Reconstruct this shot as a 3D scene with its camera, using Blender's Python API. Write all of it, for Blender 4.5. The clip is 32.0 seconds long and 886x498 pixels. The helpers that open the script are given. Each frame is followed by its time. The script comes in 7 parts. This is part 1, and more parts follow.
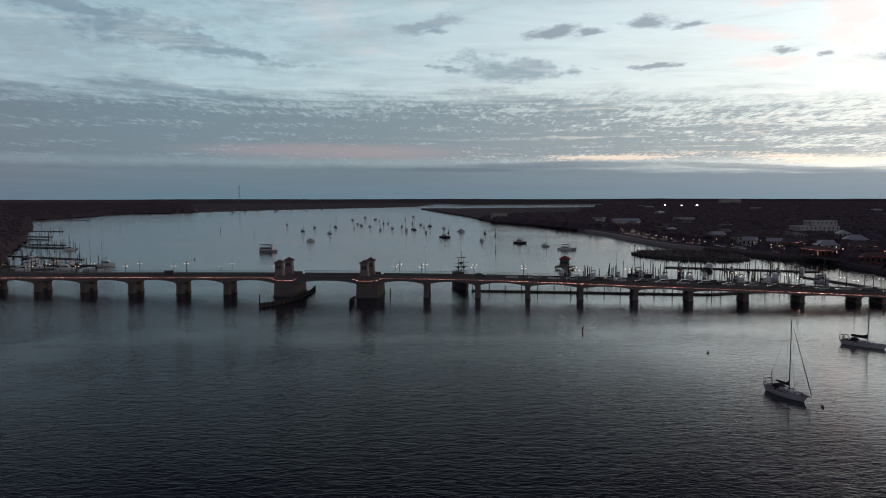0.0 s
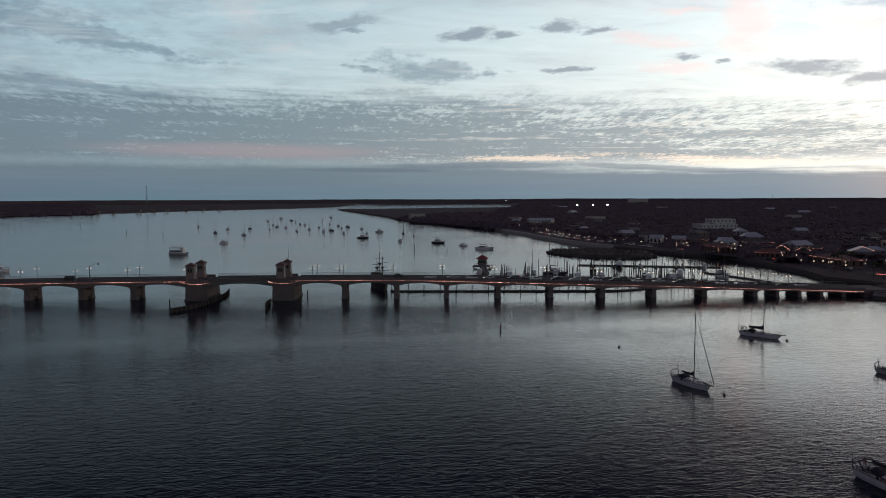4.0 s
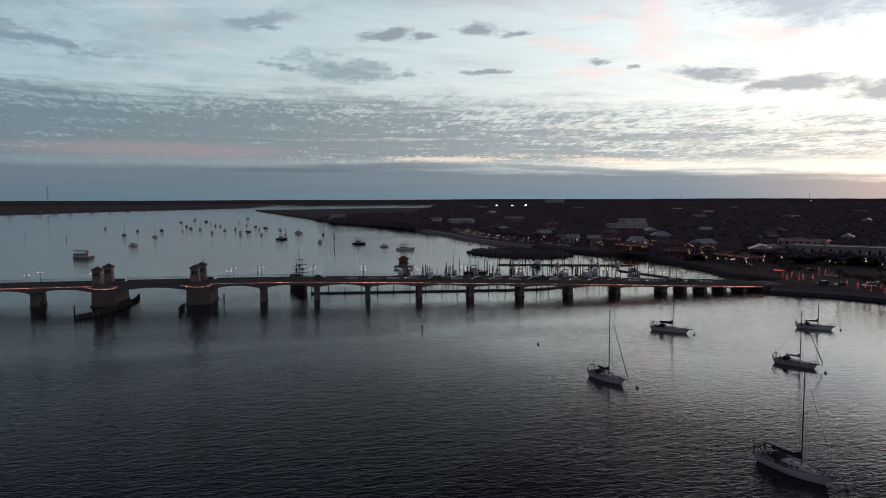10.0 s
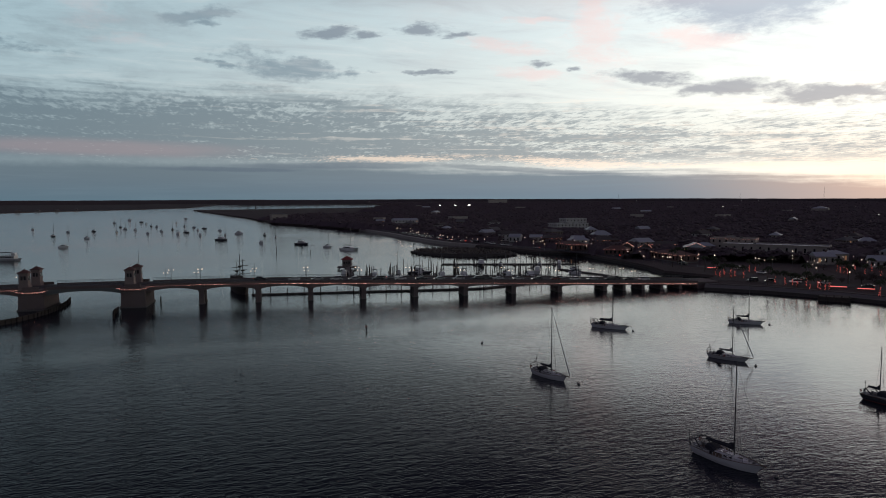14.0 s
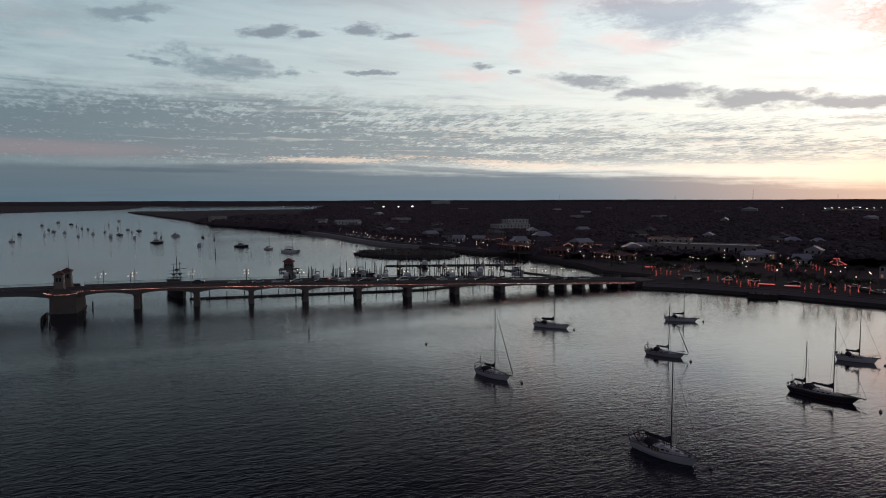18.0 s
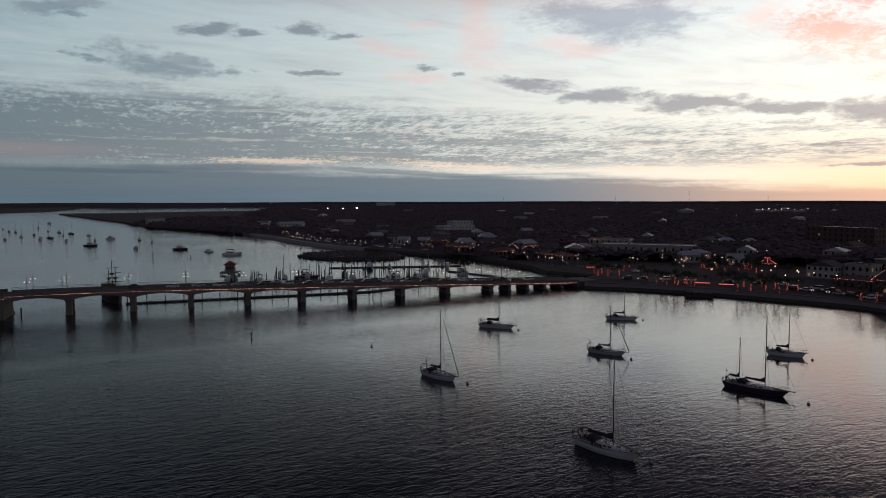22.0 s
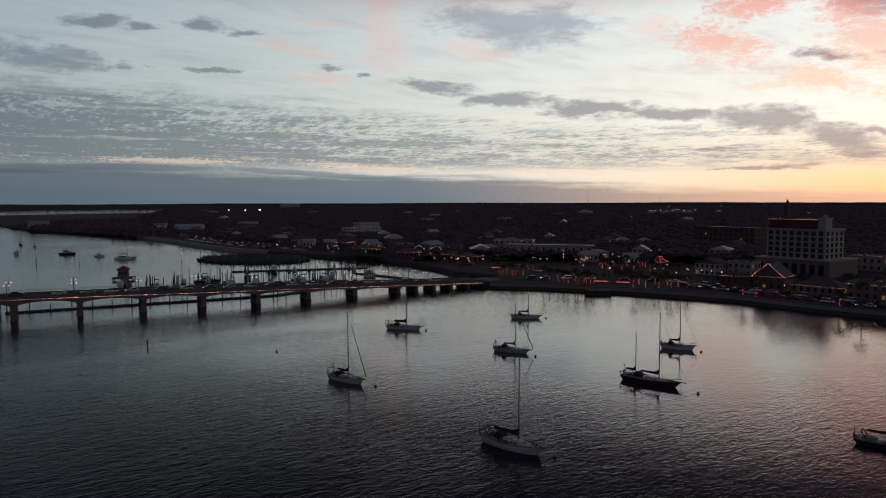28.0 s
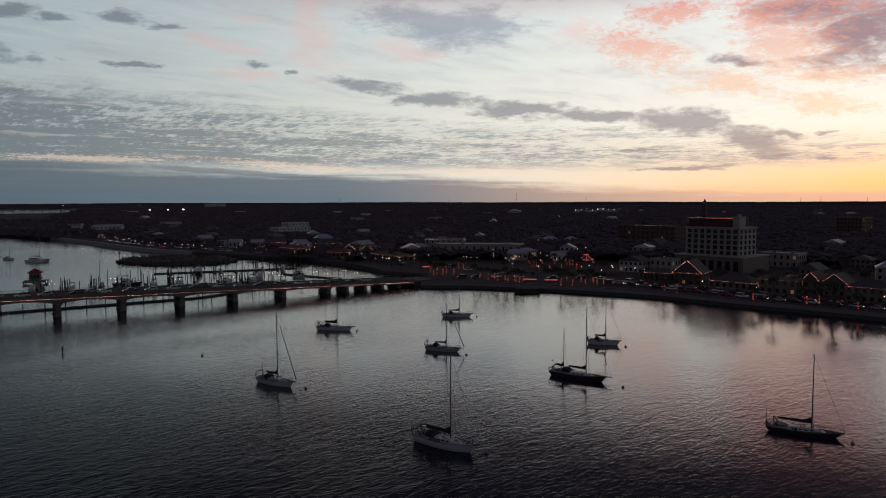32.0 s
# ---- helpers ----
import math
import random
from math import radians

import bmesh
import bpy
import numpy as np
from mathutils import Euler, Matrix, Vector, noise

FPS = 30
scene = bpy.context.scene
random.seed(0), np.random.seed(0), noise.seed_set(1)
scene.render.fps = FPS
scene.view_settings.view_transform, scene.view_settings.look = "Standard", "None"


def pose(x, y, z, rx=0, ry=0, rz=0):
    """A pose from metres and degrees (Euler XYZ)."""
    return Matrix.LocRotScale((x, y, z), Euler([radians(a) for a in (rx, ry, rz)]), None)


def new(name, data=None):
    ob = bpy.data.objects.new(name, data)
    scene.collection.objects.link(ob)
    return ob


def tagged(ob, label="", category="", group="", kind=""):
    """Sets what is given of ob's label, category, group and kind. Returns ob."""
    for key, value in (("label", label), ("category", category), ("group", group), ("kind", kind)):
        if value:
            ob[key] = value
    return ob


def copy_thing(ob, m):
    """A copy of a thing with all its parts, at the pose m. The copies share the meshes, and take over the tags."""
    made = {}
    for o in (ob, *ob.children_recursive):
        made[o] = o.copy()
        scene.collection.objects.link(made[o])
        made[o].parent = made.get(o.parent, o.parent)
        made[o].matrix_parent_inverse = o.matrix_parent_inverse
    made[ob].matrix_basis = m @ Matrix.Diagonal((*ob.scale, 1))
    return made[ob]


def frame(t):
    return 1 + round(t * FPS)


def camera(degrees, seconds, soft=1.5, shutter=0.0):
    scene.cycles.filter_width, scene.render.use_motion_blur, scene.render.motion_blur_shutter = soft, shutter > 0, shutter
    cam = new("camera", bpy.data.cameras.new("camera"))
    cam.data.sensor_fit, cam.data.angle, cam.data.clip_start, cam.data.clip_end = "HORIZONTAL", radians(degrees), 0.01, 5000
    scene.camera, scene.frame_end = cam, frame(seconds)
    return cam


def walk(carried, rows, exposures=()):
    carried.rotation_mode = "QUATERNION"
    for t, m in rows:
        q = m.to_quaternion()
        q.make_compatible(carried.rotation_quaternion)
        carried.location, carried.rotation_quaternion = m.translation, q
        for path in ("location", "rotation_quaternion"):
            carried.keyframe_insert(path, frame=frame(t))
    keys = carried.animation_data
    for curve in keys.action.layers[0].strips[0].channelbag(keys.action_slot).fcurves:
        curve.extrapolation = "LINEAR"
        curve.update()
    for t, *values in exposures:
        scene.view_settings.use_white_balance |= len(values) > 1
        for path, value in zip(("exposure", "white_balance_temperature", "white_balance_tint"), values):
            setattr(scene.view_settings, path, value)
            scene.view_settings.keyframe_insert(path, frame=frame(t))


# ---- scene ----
cam = camera(65.5, 32.0, soft=1.0)
EYE = 40.0
# seconds, yaw, pitch, roll: the camera hovers on one spot and turns
ROWS = [
    (0, 0.02, -4.30, 0.06), (0.5, -1.06, -4.31, 0.10), (1, -2.10, -4.31, 0.13), (1.5, -3.15, -4.31, 0.15),
    (2, -4.08, -4.31, 0.17), (2.5, -4.87, -4.30, 0.18), (3, -5.56, -4.30, 0.19), (3.5, -6.15, -4.29, 0.19),
    (5.5, -8.70, -4.30, 0.20), (6, -9.22, -4.30, 0.21), (6.5, -9.74, -4.31, 0.21), (7, -10.27, -4.31, 0.22),
    (7.5, -10.81, -4.31, 0.22), (8, -11.37, -4.30, 0.21), (8.5, -11.85, -4.29, 0.20), (9, -12.31, -4.28, 0.20),
    (9.5, -12.80, -4.27, 0.19), (10, -13.35, -4.26, 0.18), (10.5, -13.89, -4.26, 0.16), (11, -14.45, -4.26, 0.15),
    (11.5, -15.04, -4.27, 0.14), (12, -15.63, -4.27, 0.15), (12.5, -16.22, -4.28, 0.14), (13, -16.82, -4.28, 0.14),
    (13.5, -17.42, -4.28, 0.15), (14, -18.02, -4.28, 0.15), (14.5, -18.62, -4.28, 0.16), (16.5, -20.99, -4.23, 0.20),
    (17, -21.58, -4.22, 0.19), (17.5, -22.16, -4.20, 0.18), (18, -22.73, -4.19, 0.16), (18.5, -23.29, -4.18, 0.16),
    (19, -23.87, -4.17, 0.16), (19.5, -24.44, -4.16, 0.16), (20, -25.01, -4.15, 0.16), (20.5, -25.57, -4.14, 0.16),
    (21, -26.14, -4.12, 0.15), (21.5, -26.71, -4.10, 0.15), (22, -27.29, -4.07, 0.15), (22.5, -27.87, -4.04, 0.15),
    (23, -28.44, -4.01, 0.14), (23.5, -29.02, -3.98, 0.13), (24, -29.61, -3.96, 0.13), (24.5, -30.22, -3.94, 0.13),
    (25, -30.83, -3.92, 0.14), (25.5, -31.46, -3.91, 0.14), (27.5, -34.32, -3.96, 0.15), (28, -35.05, -3.96, 0.15),
    (28.5, -35.77, -3.96, 0.15), (29, -36.50, -3.96, 0.15), (29.5, -37.22, -3.96, 0.14), (30, -37.94, -3.97, 0.14),
    (30.5, -38.65, -3.98, 0.14), (31, -39.37, -4.00, 0.14), (31.5, -40.09, -4.01, 0.13), (32, -40.81, -4.02, 0.14),
]
walk(cam, [(t, pose(0, 0, EYE, 90 + pitch, roll, yaw)) for t, yaw, pitch, roll in ROWS], exposures=[(0.0, 0.16, 6600, 12), (6.0, 0.12, 6600, 12), (13.0, -0.02, 6600, 12), (19.0, -0.2, 6600, 12), (25.0, -0.38, 6600, 12), (32.0, -0.56, 6600, 12)])

# ---------------------------------------------------------------- node helpers
class Sock:
    """A node socket with arithmetic."""

    def __init__(self, tree, out):
        self.tree, self.out = tree, out

    def op(self, kind, *others, clamp=False):
        n = self.tree.nodes.new("ShaderNodeMath")
        n.operation, n.use_clamp = kind, clamp
        for i, v in enumerate((self, *others)):
            if isinstance(v, Sock):
                self.tree.links.new(v.out, n.inputs[i])
            else:
                n.inputs[i].default_value = v
        return Sock(self.tree, n.outputs[0])

    def __add__(self, o): return self.op("ADD", o)
    def __radd__(self, o): return self.op("ADD", o)
    def __sub__(self, o): return self.op("SUBTRACT", o)
    def __mul__(self, o): return self.op("MULTIPLY", o)
    def __rmul__(self, o): return self.op("MULTIPLY", o)
    def __truediv__(self, o): return self.op("DIVIDE", o)

    def step(self, a, b, lo=0.0, hi=1.0):
        n = self.tree.nodes.new("ShaderNodeMapRange")
        n.interpolation_type = "SMOOTHSTEP"
        self.tree.links.new(self.out, n.inputs[0])
        for i, v in enumerate((a, b, lo, hi)):
            n.inputs[1 + i].default_value = v
        return Sock(self.tree, n.outputs[0])

    def mix(self, a, b):
        """Colour a where this is 0, colour b where it is 1."""
        n = self.tree.nodes.new("ShaderNodeMix")
        n.data_type = "RGBA"
        self.tree.links.new(self.out, n.inputs[0])
        for i, v in ((6, a), (7, b)):
            if isinstance(v, Sock):
                self.tree.links.new(v.out, n.inputs[i])
            else:
                n.inputs[i].default_value = (*v, 1)
        return Sock(self.tree, n.outputs[2])


def vec(tree, x, y, z=0.0):
    n = tree.nodes.new("ShaderNodeCombineXYZ")
    for i, v in enumerate((x, y, z)):
        if isinstance(v, Sock):
            tree.links.new(v.out, n.inputs[i])
        else:
            n.inputs[i].default_value = v
    return Sock(tree, n.outputs[0])


def noise_tex(tree, at, scale, detail=4.0, rough=0.55, distort=0.0, stretch=(1, 1, 1), shift=(0, 0, 0)):
    m = tree.nodes.new("ShaderNodeMapping")
    m.inputs["Location"].default_value, m.inputs["Scale"].default_value = shift, stretch
    tree.links.new(at.out, m.inputs["Vector"])
    n = tree.nodes.new("ShaderNodeTexNoise")
    for key, v in (("Scale", scale), ("Detail", detail), ("Roughness", rough), ("Distortion", distort)):
        n.inputs[key].default_value = v
    tree.links.new(m.outputs[0], n.inputs["Vector"])
    return Sock(tree, n.outputs[0])


def srgb(r, g, b):
    return tuple((c / 255 / 12.92 if c < 11 else ((c / 255 + 0.055) / 1.055) ** 2.4) for c in (r, g, b))


# ---------------------------------------------------------------- dusk sky with its cloud decks
world = bpy.data.worlds.new("dusk_sky")
scene.world = world
world.use_nodes = True
wt = world.node_tree
wt.nodes.clear()
tc = wt.nodes.new("ShaderNodeTexCoord")
sep = wt.nodes.new("ShaderNodeSeparateXYZ")
wt.links.new(tc.outputs["Generated"], sep.inputs[0])
dx, dy, dz = (Sock(wt, o) for o in sep.outputs)
azi = dx.op("ARCTAN2", dy) * 57.2958                      # degrees to the right of the first view
ele = dz.op("ARCSINE") * 57.2958
up = ele.op("MAXIMUM", 0.0)
plane = vec(wt, dx / (dz.op("MAXIMUM", 0.0) + 0.045), dy / (dz.op("MAXIMUM", 0.0) + 0.045))
rough_ae = noise_tex(wt, vec(wt, azi * 0.35, ele), 0.35, 5, 0.6)
rough_b = noise_tex(wt, vec(wt, azi * 0.35, ele), 0.35, 5, 0.6, shift=(40, 7, 3))
warped = vec(wt, azi + (rough_ae - 0.5) * 9.0, ele + (rough_b - 0.5) * 2.6)


level = vec(wt, azi + (rough_ae - 0.5) * 5.0, ele + (rough_b - 0.5) * 0.5)     # hardly stirred, for the bands low down


def blob(a, e, sa, se, tilt=0.0, field=None):
    m = wt.nodes.new("ShaderNodeMapping")
    m.vector_type = "TEXTURE"
    m.inputs["Location"].default_value = (a, e, 0)
    m.inputs["Rotation"].default_value = (0, 0, radians(tilt))
    m.inputs["Scale"].default_value = (sa, se, 1)
    wt.links.new((field or warped).out, m.inputs["Vector"])
    g = wt.nodes.new("ShaderNodeTexGradient")
    g.gradient_type = "SPHERICAL"
    wt.links.new(m.outputs[0], g.inputs["Vector"])
    return Sock(wt, g.outputs[1])


def sum_of(items):
    total = items[0]
    for s in items[1:]:
        total = total.op("MAXIMUM", s)
    return total


# angle from the sunset, in degrees of azimuth, folded to 0..180
SUNSET = 80.0
away = (azi - SUNSET).op("ABSOLUTE")
away = away.op("MINIMUM", away * -1.0 + 360.0)
west = away.step(120.0, 0.0)                               # 1 at the sunset, 0 far from it
# clear sky
clear = west.mix(srgb(160, 191, 204), srgb(250, 247, 234))
clear = (up.step(4.0, 18.0) * 0.8).mix(clear, west.mix(srgb(154, 190, 205), srgb(224, 236, 238)))
glow = away.step(46.0, 4.0) * up.step(6.5, 0.0)
clear = glow.mix(clear, srgb(255, 206, 140))
hot = away.step(12.0, 0.0) * up.step(3.4, 0.2)
clear = hot.mix(clear, (1.0, 0.62, 0.16))
# textures: small cells and lanes on the cloud sheet, wisps for torn edges, ripples for the sunset side
cells = noise_tex(wt, plane, 1.0, 3, 0.6, 0.6, stretch=(13.0, 4.6, 1))
lanes = noise_tex(wt, plane, 1.0, 3, 0.55, 0.2, stretch=(1.3, 1.5, 1), shift=(9.1, 1.2, 0))
broad = noise_tex(wt, plane, 0.55, 4, 0.55, 0.3, stretch=(0.8, 1.3, 1), shift=(3.1, 5.2, 0))
wisps = noise_tex(wt, vec(wt, azi * 0.30, ele), 0.9, 8, 0.62, 0.4, shift=(11, 3, 5))
puffs = noise_tex(wt, vec(wt, azi * 0.5, ele), 2.2, 5, 0.6, 0.2, shift=(4, 31, 5))
ripple = noise_tex(wt, vec(wt, azi * 0.62 + ele * 0.5, ele * 1.3 - azi * 0.16), 2.3, 4, 0.62, 0.8, shift=(7, 3, 9))
# broken grey cloud high in the east, torn into rows
high = (broad * 0.45 + wisps * 0.85 + puffs * 0.25).step(0.66, 0.98) * up.step(7.6, 10.5) * azi.step(6.0, -14.0, 0.0, 1.0)
sky = (high * 0.6).mix(clear, srgb(130, 157, 170))
patch = sum_of([blob(5.9, 10.3, 7.0, 1.45, -8), blob(11.3, 10.1, 1.8, 0.62), blob(0.8, 10.4, 1.8, 0.50), blob(-1.0, 13.9, 3.7, 1.00, 10), blob(0.2, 13.3, 1.8, 0.50), blob(-31.4, 8.0, 4.3, 0.62, -2),
                blob(-23.2, 12.1, 10.5, 1.62, -6), blob(-16.4, 11.1, 8.6, 0.56, -4), blob(-26.9, 13.4, 10.5, 1.12, -4), blob(-20.2, 8.2, 8.6, 0.50, -4)])
patchy = (patch * 1.75 + (wisps - 0.5) * 2.0 + (puffs - 0.5) * 1.7 + (cells - 0.5) * 0.8).step(0.1, 1.25) * patch.step(0.0, 0.25)
sky = (patchy * 0.74).mix(sky, west.mix(srgb(102, 132, 150), srgb(140, 150, 162)))
thin = (wisps * 0.8 + broad * 0.4).step(0.52, 0.86) * up.step(6.5, 9.0) * 0.34
sky = thin.mix(sky, west.mix(srgb(164, 186, 196), srgb(226, 214, 208)))
mottle = noise_tex(wt, plane, 1.0, 7, 0.62, 0.5, stretch=(1.5, 3.4, 1), shift=(5.5, 2.5, 0))
sky = (mottle.step(0.48, 0.72) * up.step(6.0, 8.5) * 0.42).mix(sky, west.mix(srgb(136, 162, 176), srgb(206, 202, 204)))
sky = (mottle.step(0.50, 0.30) * up.step(6.0, 9.0) * 0.30).mix(sky, west.mix(srgb(206, 222, 228), srgb(255, 250, 242)))
# the sheet of small cells: its upper edge falls towards the sunset
ranks = noise_tex(wt, vec(wt, azi * 0.05, ele + azi * 0.012), 2.4, 5, 0.6, 0.4, shift=(9, 2, 1))
depth = up * -1.0 + 8.2 - (azi - 10.0).op("MAXIMUM", 0.0) * 0.062
depth = depth + (wisps - 0.5) * 2.6 + (lanes - 0.5) * 1.2 + (ranks - 0.5) * 2.4
inner = depth.step(-1.0, 1.3)
flecks = noise_tex(wt, plane, 1.0, 2, 0.5, 0.3, stretch=(26.0, 8.0, 1), shift=(2.7, 8.1, 0))
gaps = (cells * 0.62 + flecks * 0.42 + (lanes - 0.5) * 0.6 + (puffs - 0.5) * 0.3 + azi.step(6.0, 46.0) * 0.12 + depth.step(3.6, 0.2) * 0.13 - (ranks - 0.5) * 0.5).step(0.57, 0.82)
sheet = inner * (gaps * azi.step(-20.0, 34.0, -0.42, -0.85) + 1.0) * up.step(2.0, 3.4)
sky = (sheet * 0.93).mix(sky, west.mix(srgb(90, 119, 137), srgb(158, 165, 169)))
bars = noise_tex(wt, vec(wt, azi * 0.10, ele), 3.4, 6, 0.62, 0.6, shift=(2, 8, 4))
bars = (bars + (puffs - 0.5) * 0.5 + (flecks - 0.5) * 0.3).step(0.52, 0.68) * up.step(1.8, 3.0) * up.step(7.6, 5.5) * azi.step(12.0, 34.0) * azi.step(72.0, 54.0)
sky = (bars * 0.75).mix(sky, srgb(172, 174, 174))
slits = noise_tex(wt, vec(wt, azi * 0.045, ele), 3.4, 5, 0.6, 0.5, shift=(6, 1, 7))
slits = (slits + (puffs - 0.5) * 0.3).step(0.56, 0.68) * up.step(2.6, 3.8) * up.step(10.0, 7.0) * azi.step(-14.0, 18.0)
sky = (slits * 0.42).mix(sky, west.mix(srgb(196, 206, 210), srgb(255, 240, 222)))
# grey and mauve masses high up, then rosy patches
mass = sum_of([blob(39.8, 13.8, 9.2, 2.37, -6), blob(45.0, 13.9, 3.7, 2.49), blob(44.8, 14.1, 5.5, 1.75, -4), blob(37.9, 14.6, 6.8, 1.50), blob(71.5, 11.6, 4.6, 4.4, -10), blob(67.9, 13.4, 5.5, 1.87, -10), blob(64.2, 10.2, 3.7, 0.62, -8), blob(43, 17.5, 14, 2.6)])
massy = (mass * 1.5 + (wisps - 0.5) * 2.2 + (ripple - 0.5) * 0.9).step(0.1, 1.3) * mass.step(0.0, 0.25)
sky = (massy * azi.step(50.0, 66.0, 0.75, 0.92)).mix(sky, azi.step(50.0, 66.0).mix(srgb(148, 160, 176), srgb(142, 116, 130)))
pink = sum_of([blob(30.6, 13.8, 2.3, 6.6, 8), blob(37.2, 12.0, 5.5, 0.75, -4), blob(51.8, 13.4, 2.8, 1.75, 20), blob(23.4, 12.0, 5.5, 0.87, -6), blob(25.3, 9.8, 5.5, 0.7, -5), blob(56.4, 11.8, 4.9, 1.37, -6),
               blob(25.9, 13.9, 3.7, 0.37), blob(-9.3, 14.4, 3.1, 2.49), blob(-5.7, 11.6, 4.3, 0.50, -4)])
pinkish = (pink * 1.3 + (wisps - 0.5) * 1.8 + (ripple - 0.5) * 1.0).step(0.0, 1.2) * pink.step(0.0, 0.25)
sky = (pinkish * azi.step(-4.0, 22.0, 0.35, 0.66)).mix(sky, west.mix(srgb(196, 194, 202), srgb(244, 216, 208)))
fire = sum_of([blob(67.2, 11.1, 6.2, 3.12, -12), blob(62.7, 8.7, 5.5, 1.37, -10), blob(68.8, 7.1, 5.5, 1.00, -8), blob(70.9, 8.9, 3.7, 1.25), blob(58.5, 14.1, 3.7, 1.25), blob(56.6, 11.6, 5.5, 2.37, -8), blob(64.5, 13.0, 3.7, 1.56), blob(68, 16.5, 10, 5.0)])
fiery = (fire * 1.5 + (ripple - 0.5) * 2.6 + (wisps - 0.5) * 1.2).step(0.1, 1.3) * fire.step(0.0, 0.2)
sky = (fiery * up.step(11.0, 17.0, 0.55, 0.95)).mix(sky, up.step(14.0, 18.0).mix(up.step(6.5, 14.0).mix(srgb(250, 200, 160), srgb(236, 158, 140)), srgb(214, 84, 64)))
# dark separate clouds
grey = sum_of([blob(9.1, 13.1, 3.1, 0.62, 3), blob(12.0, 12.8, 2.3, 0.50), blob(16.4, 13.5, 3.4, 0.81, 3), blob(19.5, 13.0, 2.1, 0.44), blob(25.8, 10.6, 1.6, 0.36), blob(28.9, 10.2, 1.1, 0.40, -10), blob(34.8, 9.3, 4.9, 0.66, -8), blob(40.6, 8.2, 4.2, 0.85, 2),
               blob(48.0, 7.4, 6.8, 0.72, -4), blob(54.9, 6.6, 6.8, 0.8, -2), blob(53.4, 6.7, 8.0, 0.85, -4), blob(59.5, 6.1, 5.2, 1.35, -6), blob(65.4, 4.3, 4.6, 1.55, -16), blob(66.9, 3.0, 2.2, 0.56), blob(68.0, 4.8, 1.8, 0.50, -10),
               blob(70.3, 5.1, 1.0, 0.25), blob(69.9, 3.0, 1.1, 0.2), blob(59.6, 2.5, 4.3, 0.25), blob(16.2, 10.0, 1.7, 0.28), blob(56.1, 3.9, 1.8, 0.2)])
greyer = (grey * 1.9 + (wisps - 0.5) * 2.2 + (puffs - 0.5) * 1.7 + (mottle - 0.5) * 1.2).step(0.1, 1.4) * grey.step(0.0, 0.22)
sky = (greyer * 0.8).mix(sky, west.mix(srgb(104, 130, 150), srgb(142, 140, 148)))
# rosy strip and bright dashes under the sheet, then the low bank along the horizon
rose = (blob(-9, 3.75, 17, 0.95, 0, level) * 1.3).step(0.1, 1.0)
sky = (rose * 0.3).mix(sky, srgb(190, 160, 166))
rim = sum_of([blob(13, 3.2, 15, 0.45, 0, level), blob(30, 2.75, 16, 0.6, -2, level), blob(46, 2.4, 14, 0.7, 0, level)])
rim = (rim * 1.1 + (cells - 0.5) * 1.6 + (flecks - 0.5) * 1.2 + (wisps - 0.5) * 1.0 + (ranks - 0.5) * 3.0).step(0.4, 1.1) * rim.step(0.0, 0.3)
sky = (rim * 0.6).mix(sky, srgb(255, 234, 214))
bank = (up + azi.step(4.0, 26.0) * 0.7 + azi.step(30.0, 64.0) * 1.4 + (rough_b - 0.5) * 0.5 + (puffs - 0.5) * 0.3 + (ranks - 0.5) * 1.6 * azi.step(8.0, 24.0)).step(3.3, 2.2)
sky = (bank * 0.92).mix(sky, azi.step(30.0, 70.0).mix(azi.step(-6.0, 20.0).mix(srgb(86, 113, 129), srgb(90, 115, 132)), srgb(226, 186, 158)))
top_line = sum_of([blob(10, 2.62, 15, 0.42, 0, level), blob(24, 2.3, 12, 0.36, -3, level), blob(1, 2.3, 9, 0.3, 0, level)])
streak = (top_line * 1.5 + (wisps - 0.5) * 0.9 + (puffs - 0.5) * 0.5).step(0.2, 0.95) * top_line.step(0.0, 0.3)
mist = noise_tex(wt, vec(wt, azi * 0.05, ele), 1.8, 4, 0.6, 0.3, shift=(1, 4, 2)).step(0.42, 0.7) * bank * 0.3
sky = mist.mix(sky, azi.step(30.0, 70.0).mix(srgb(112, 138, 152), srgb(206, 172, 156)))
sky = (streak * 0.6).mix(sky, azi.step(30.0, 70.0).mix(srgb(82, 106, 126), srgb(168, 146, 146)))
veil = up.step(13.5, 18.0) * azi.step(4.0, 40.0) * 0.5
sky = veil.mix(sky, srgb(226, 176, 172))
# the dark half of the sky overhead and in the east
dusk = (up.step(13.5, 25.0) * 0.97) * (away.step(62.0, 14.0) * -0.72 + 1.0)
dusk = dusk.op("MAXIMUM", up.step(14.0, 20.5) * 0.97)
sky = dusk.mix(sky, srgb(48, 40, 63))
east = away.step(95.0, 150.0) * up.step(80.0, 30.0, 0.35, 1.0)
sky = (east * 0.95).mix(sky, srgb(104, 100, 116))
sky = ele.step(-0.2, -3.0).mix(sky, srgb(30, 34, 40))
nishita = wt.nodes.new("ShaderNodeTexSky")
nishita.sky_type, nishita.sun_disc = "NISHITA", False
nishita.sun_elevation, nishita.sun_rotation = radians(0.0), radians(SUNSET)
back = wt.nodes.new("ShaderNodeBackground")
back.inputs["Strength"].default_value = 1.0
lift = wt.nodes.new("ShaderNodeVectorMath")
lift.operation = "SCALE"
wt.links.new(sky.out, lift.inputs[0])
wt.links.new(away.step(92.0, 12.0, 0.92, 1.46).out, lift.inputs["Scale"])   # brighter towards the sunset
wt.links.new(lift.outputs[0], back.inputs["Color"])
air = wt.nodes.new("ShaderNodeBackground")
air.inputs["Strength"].default_value = 0.05
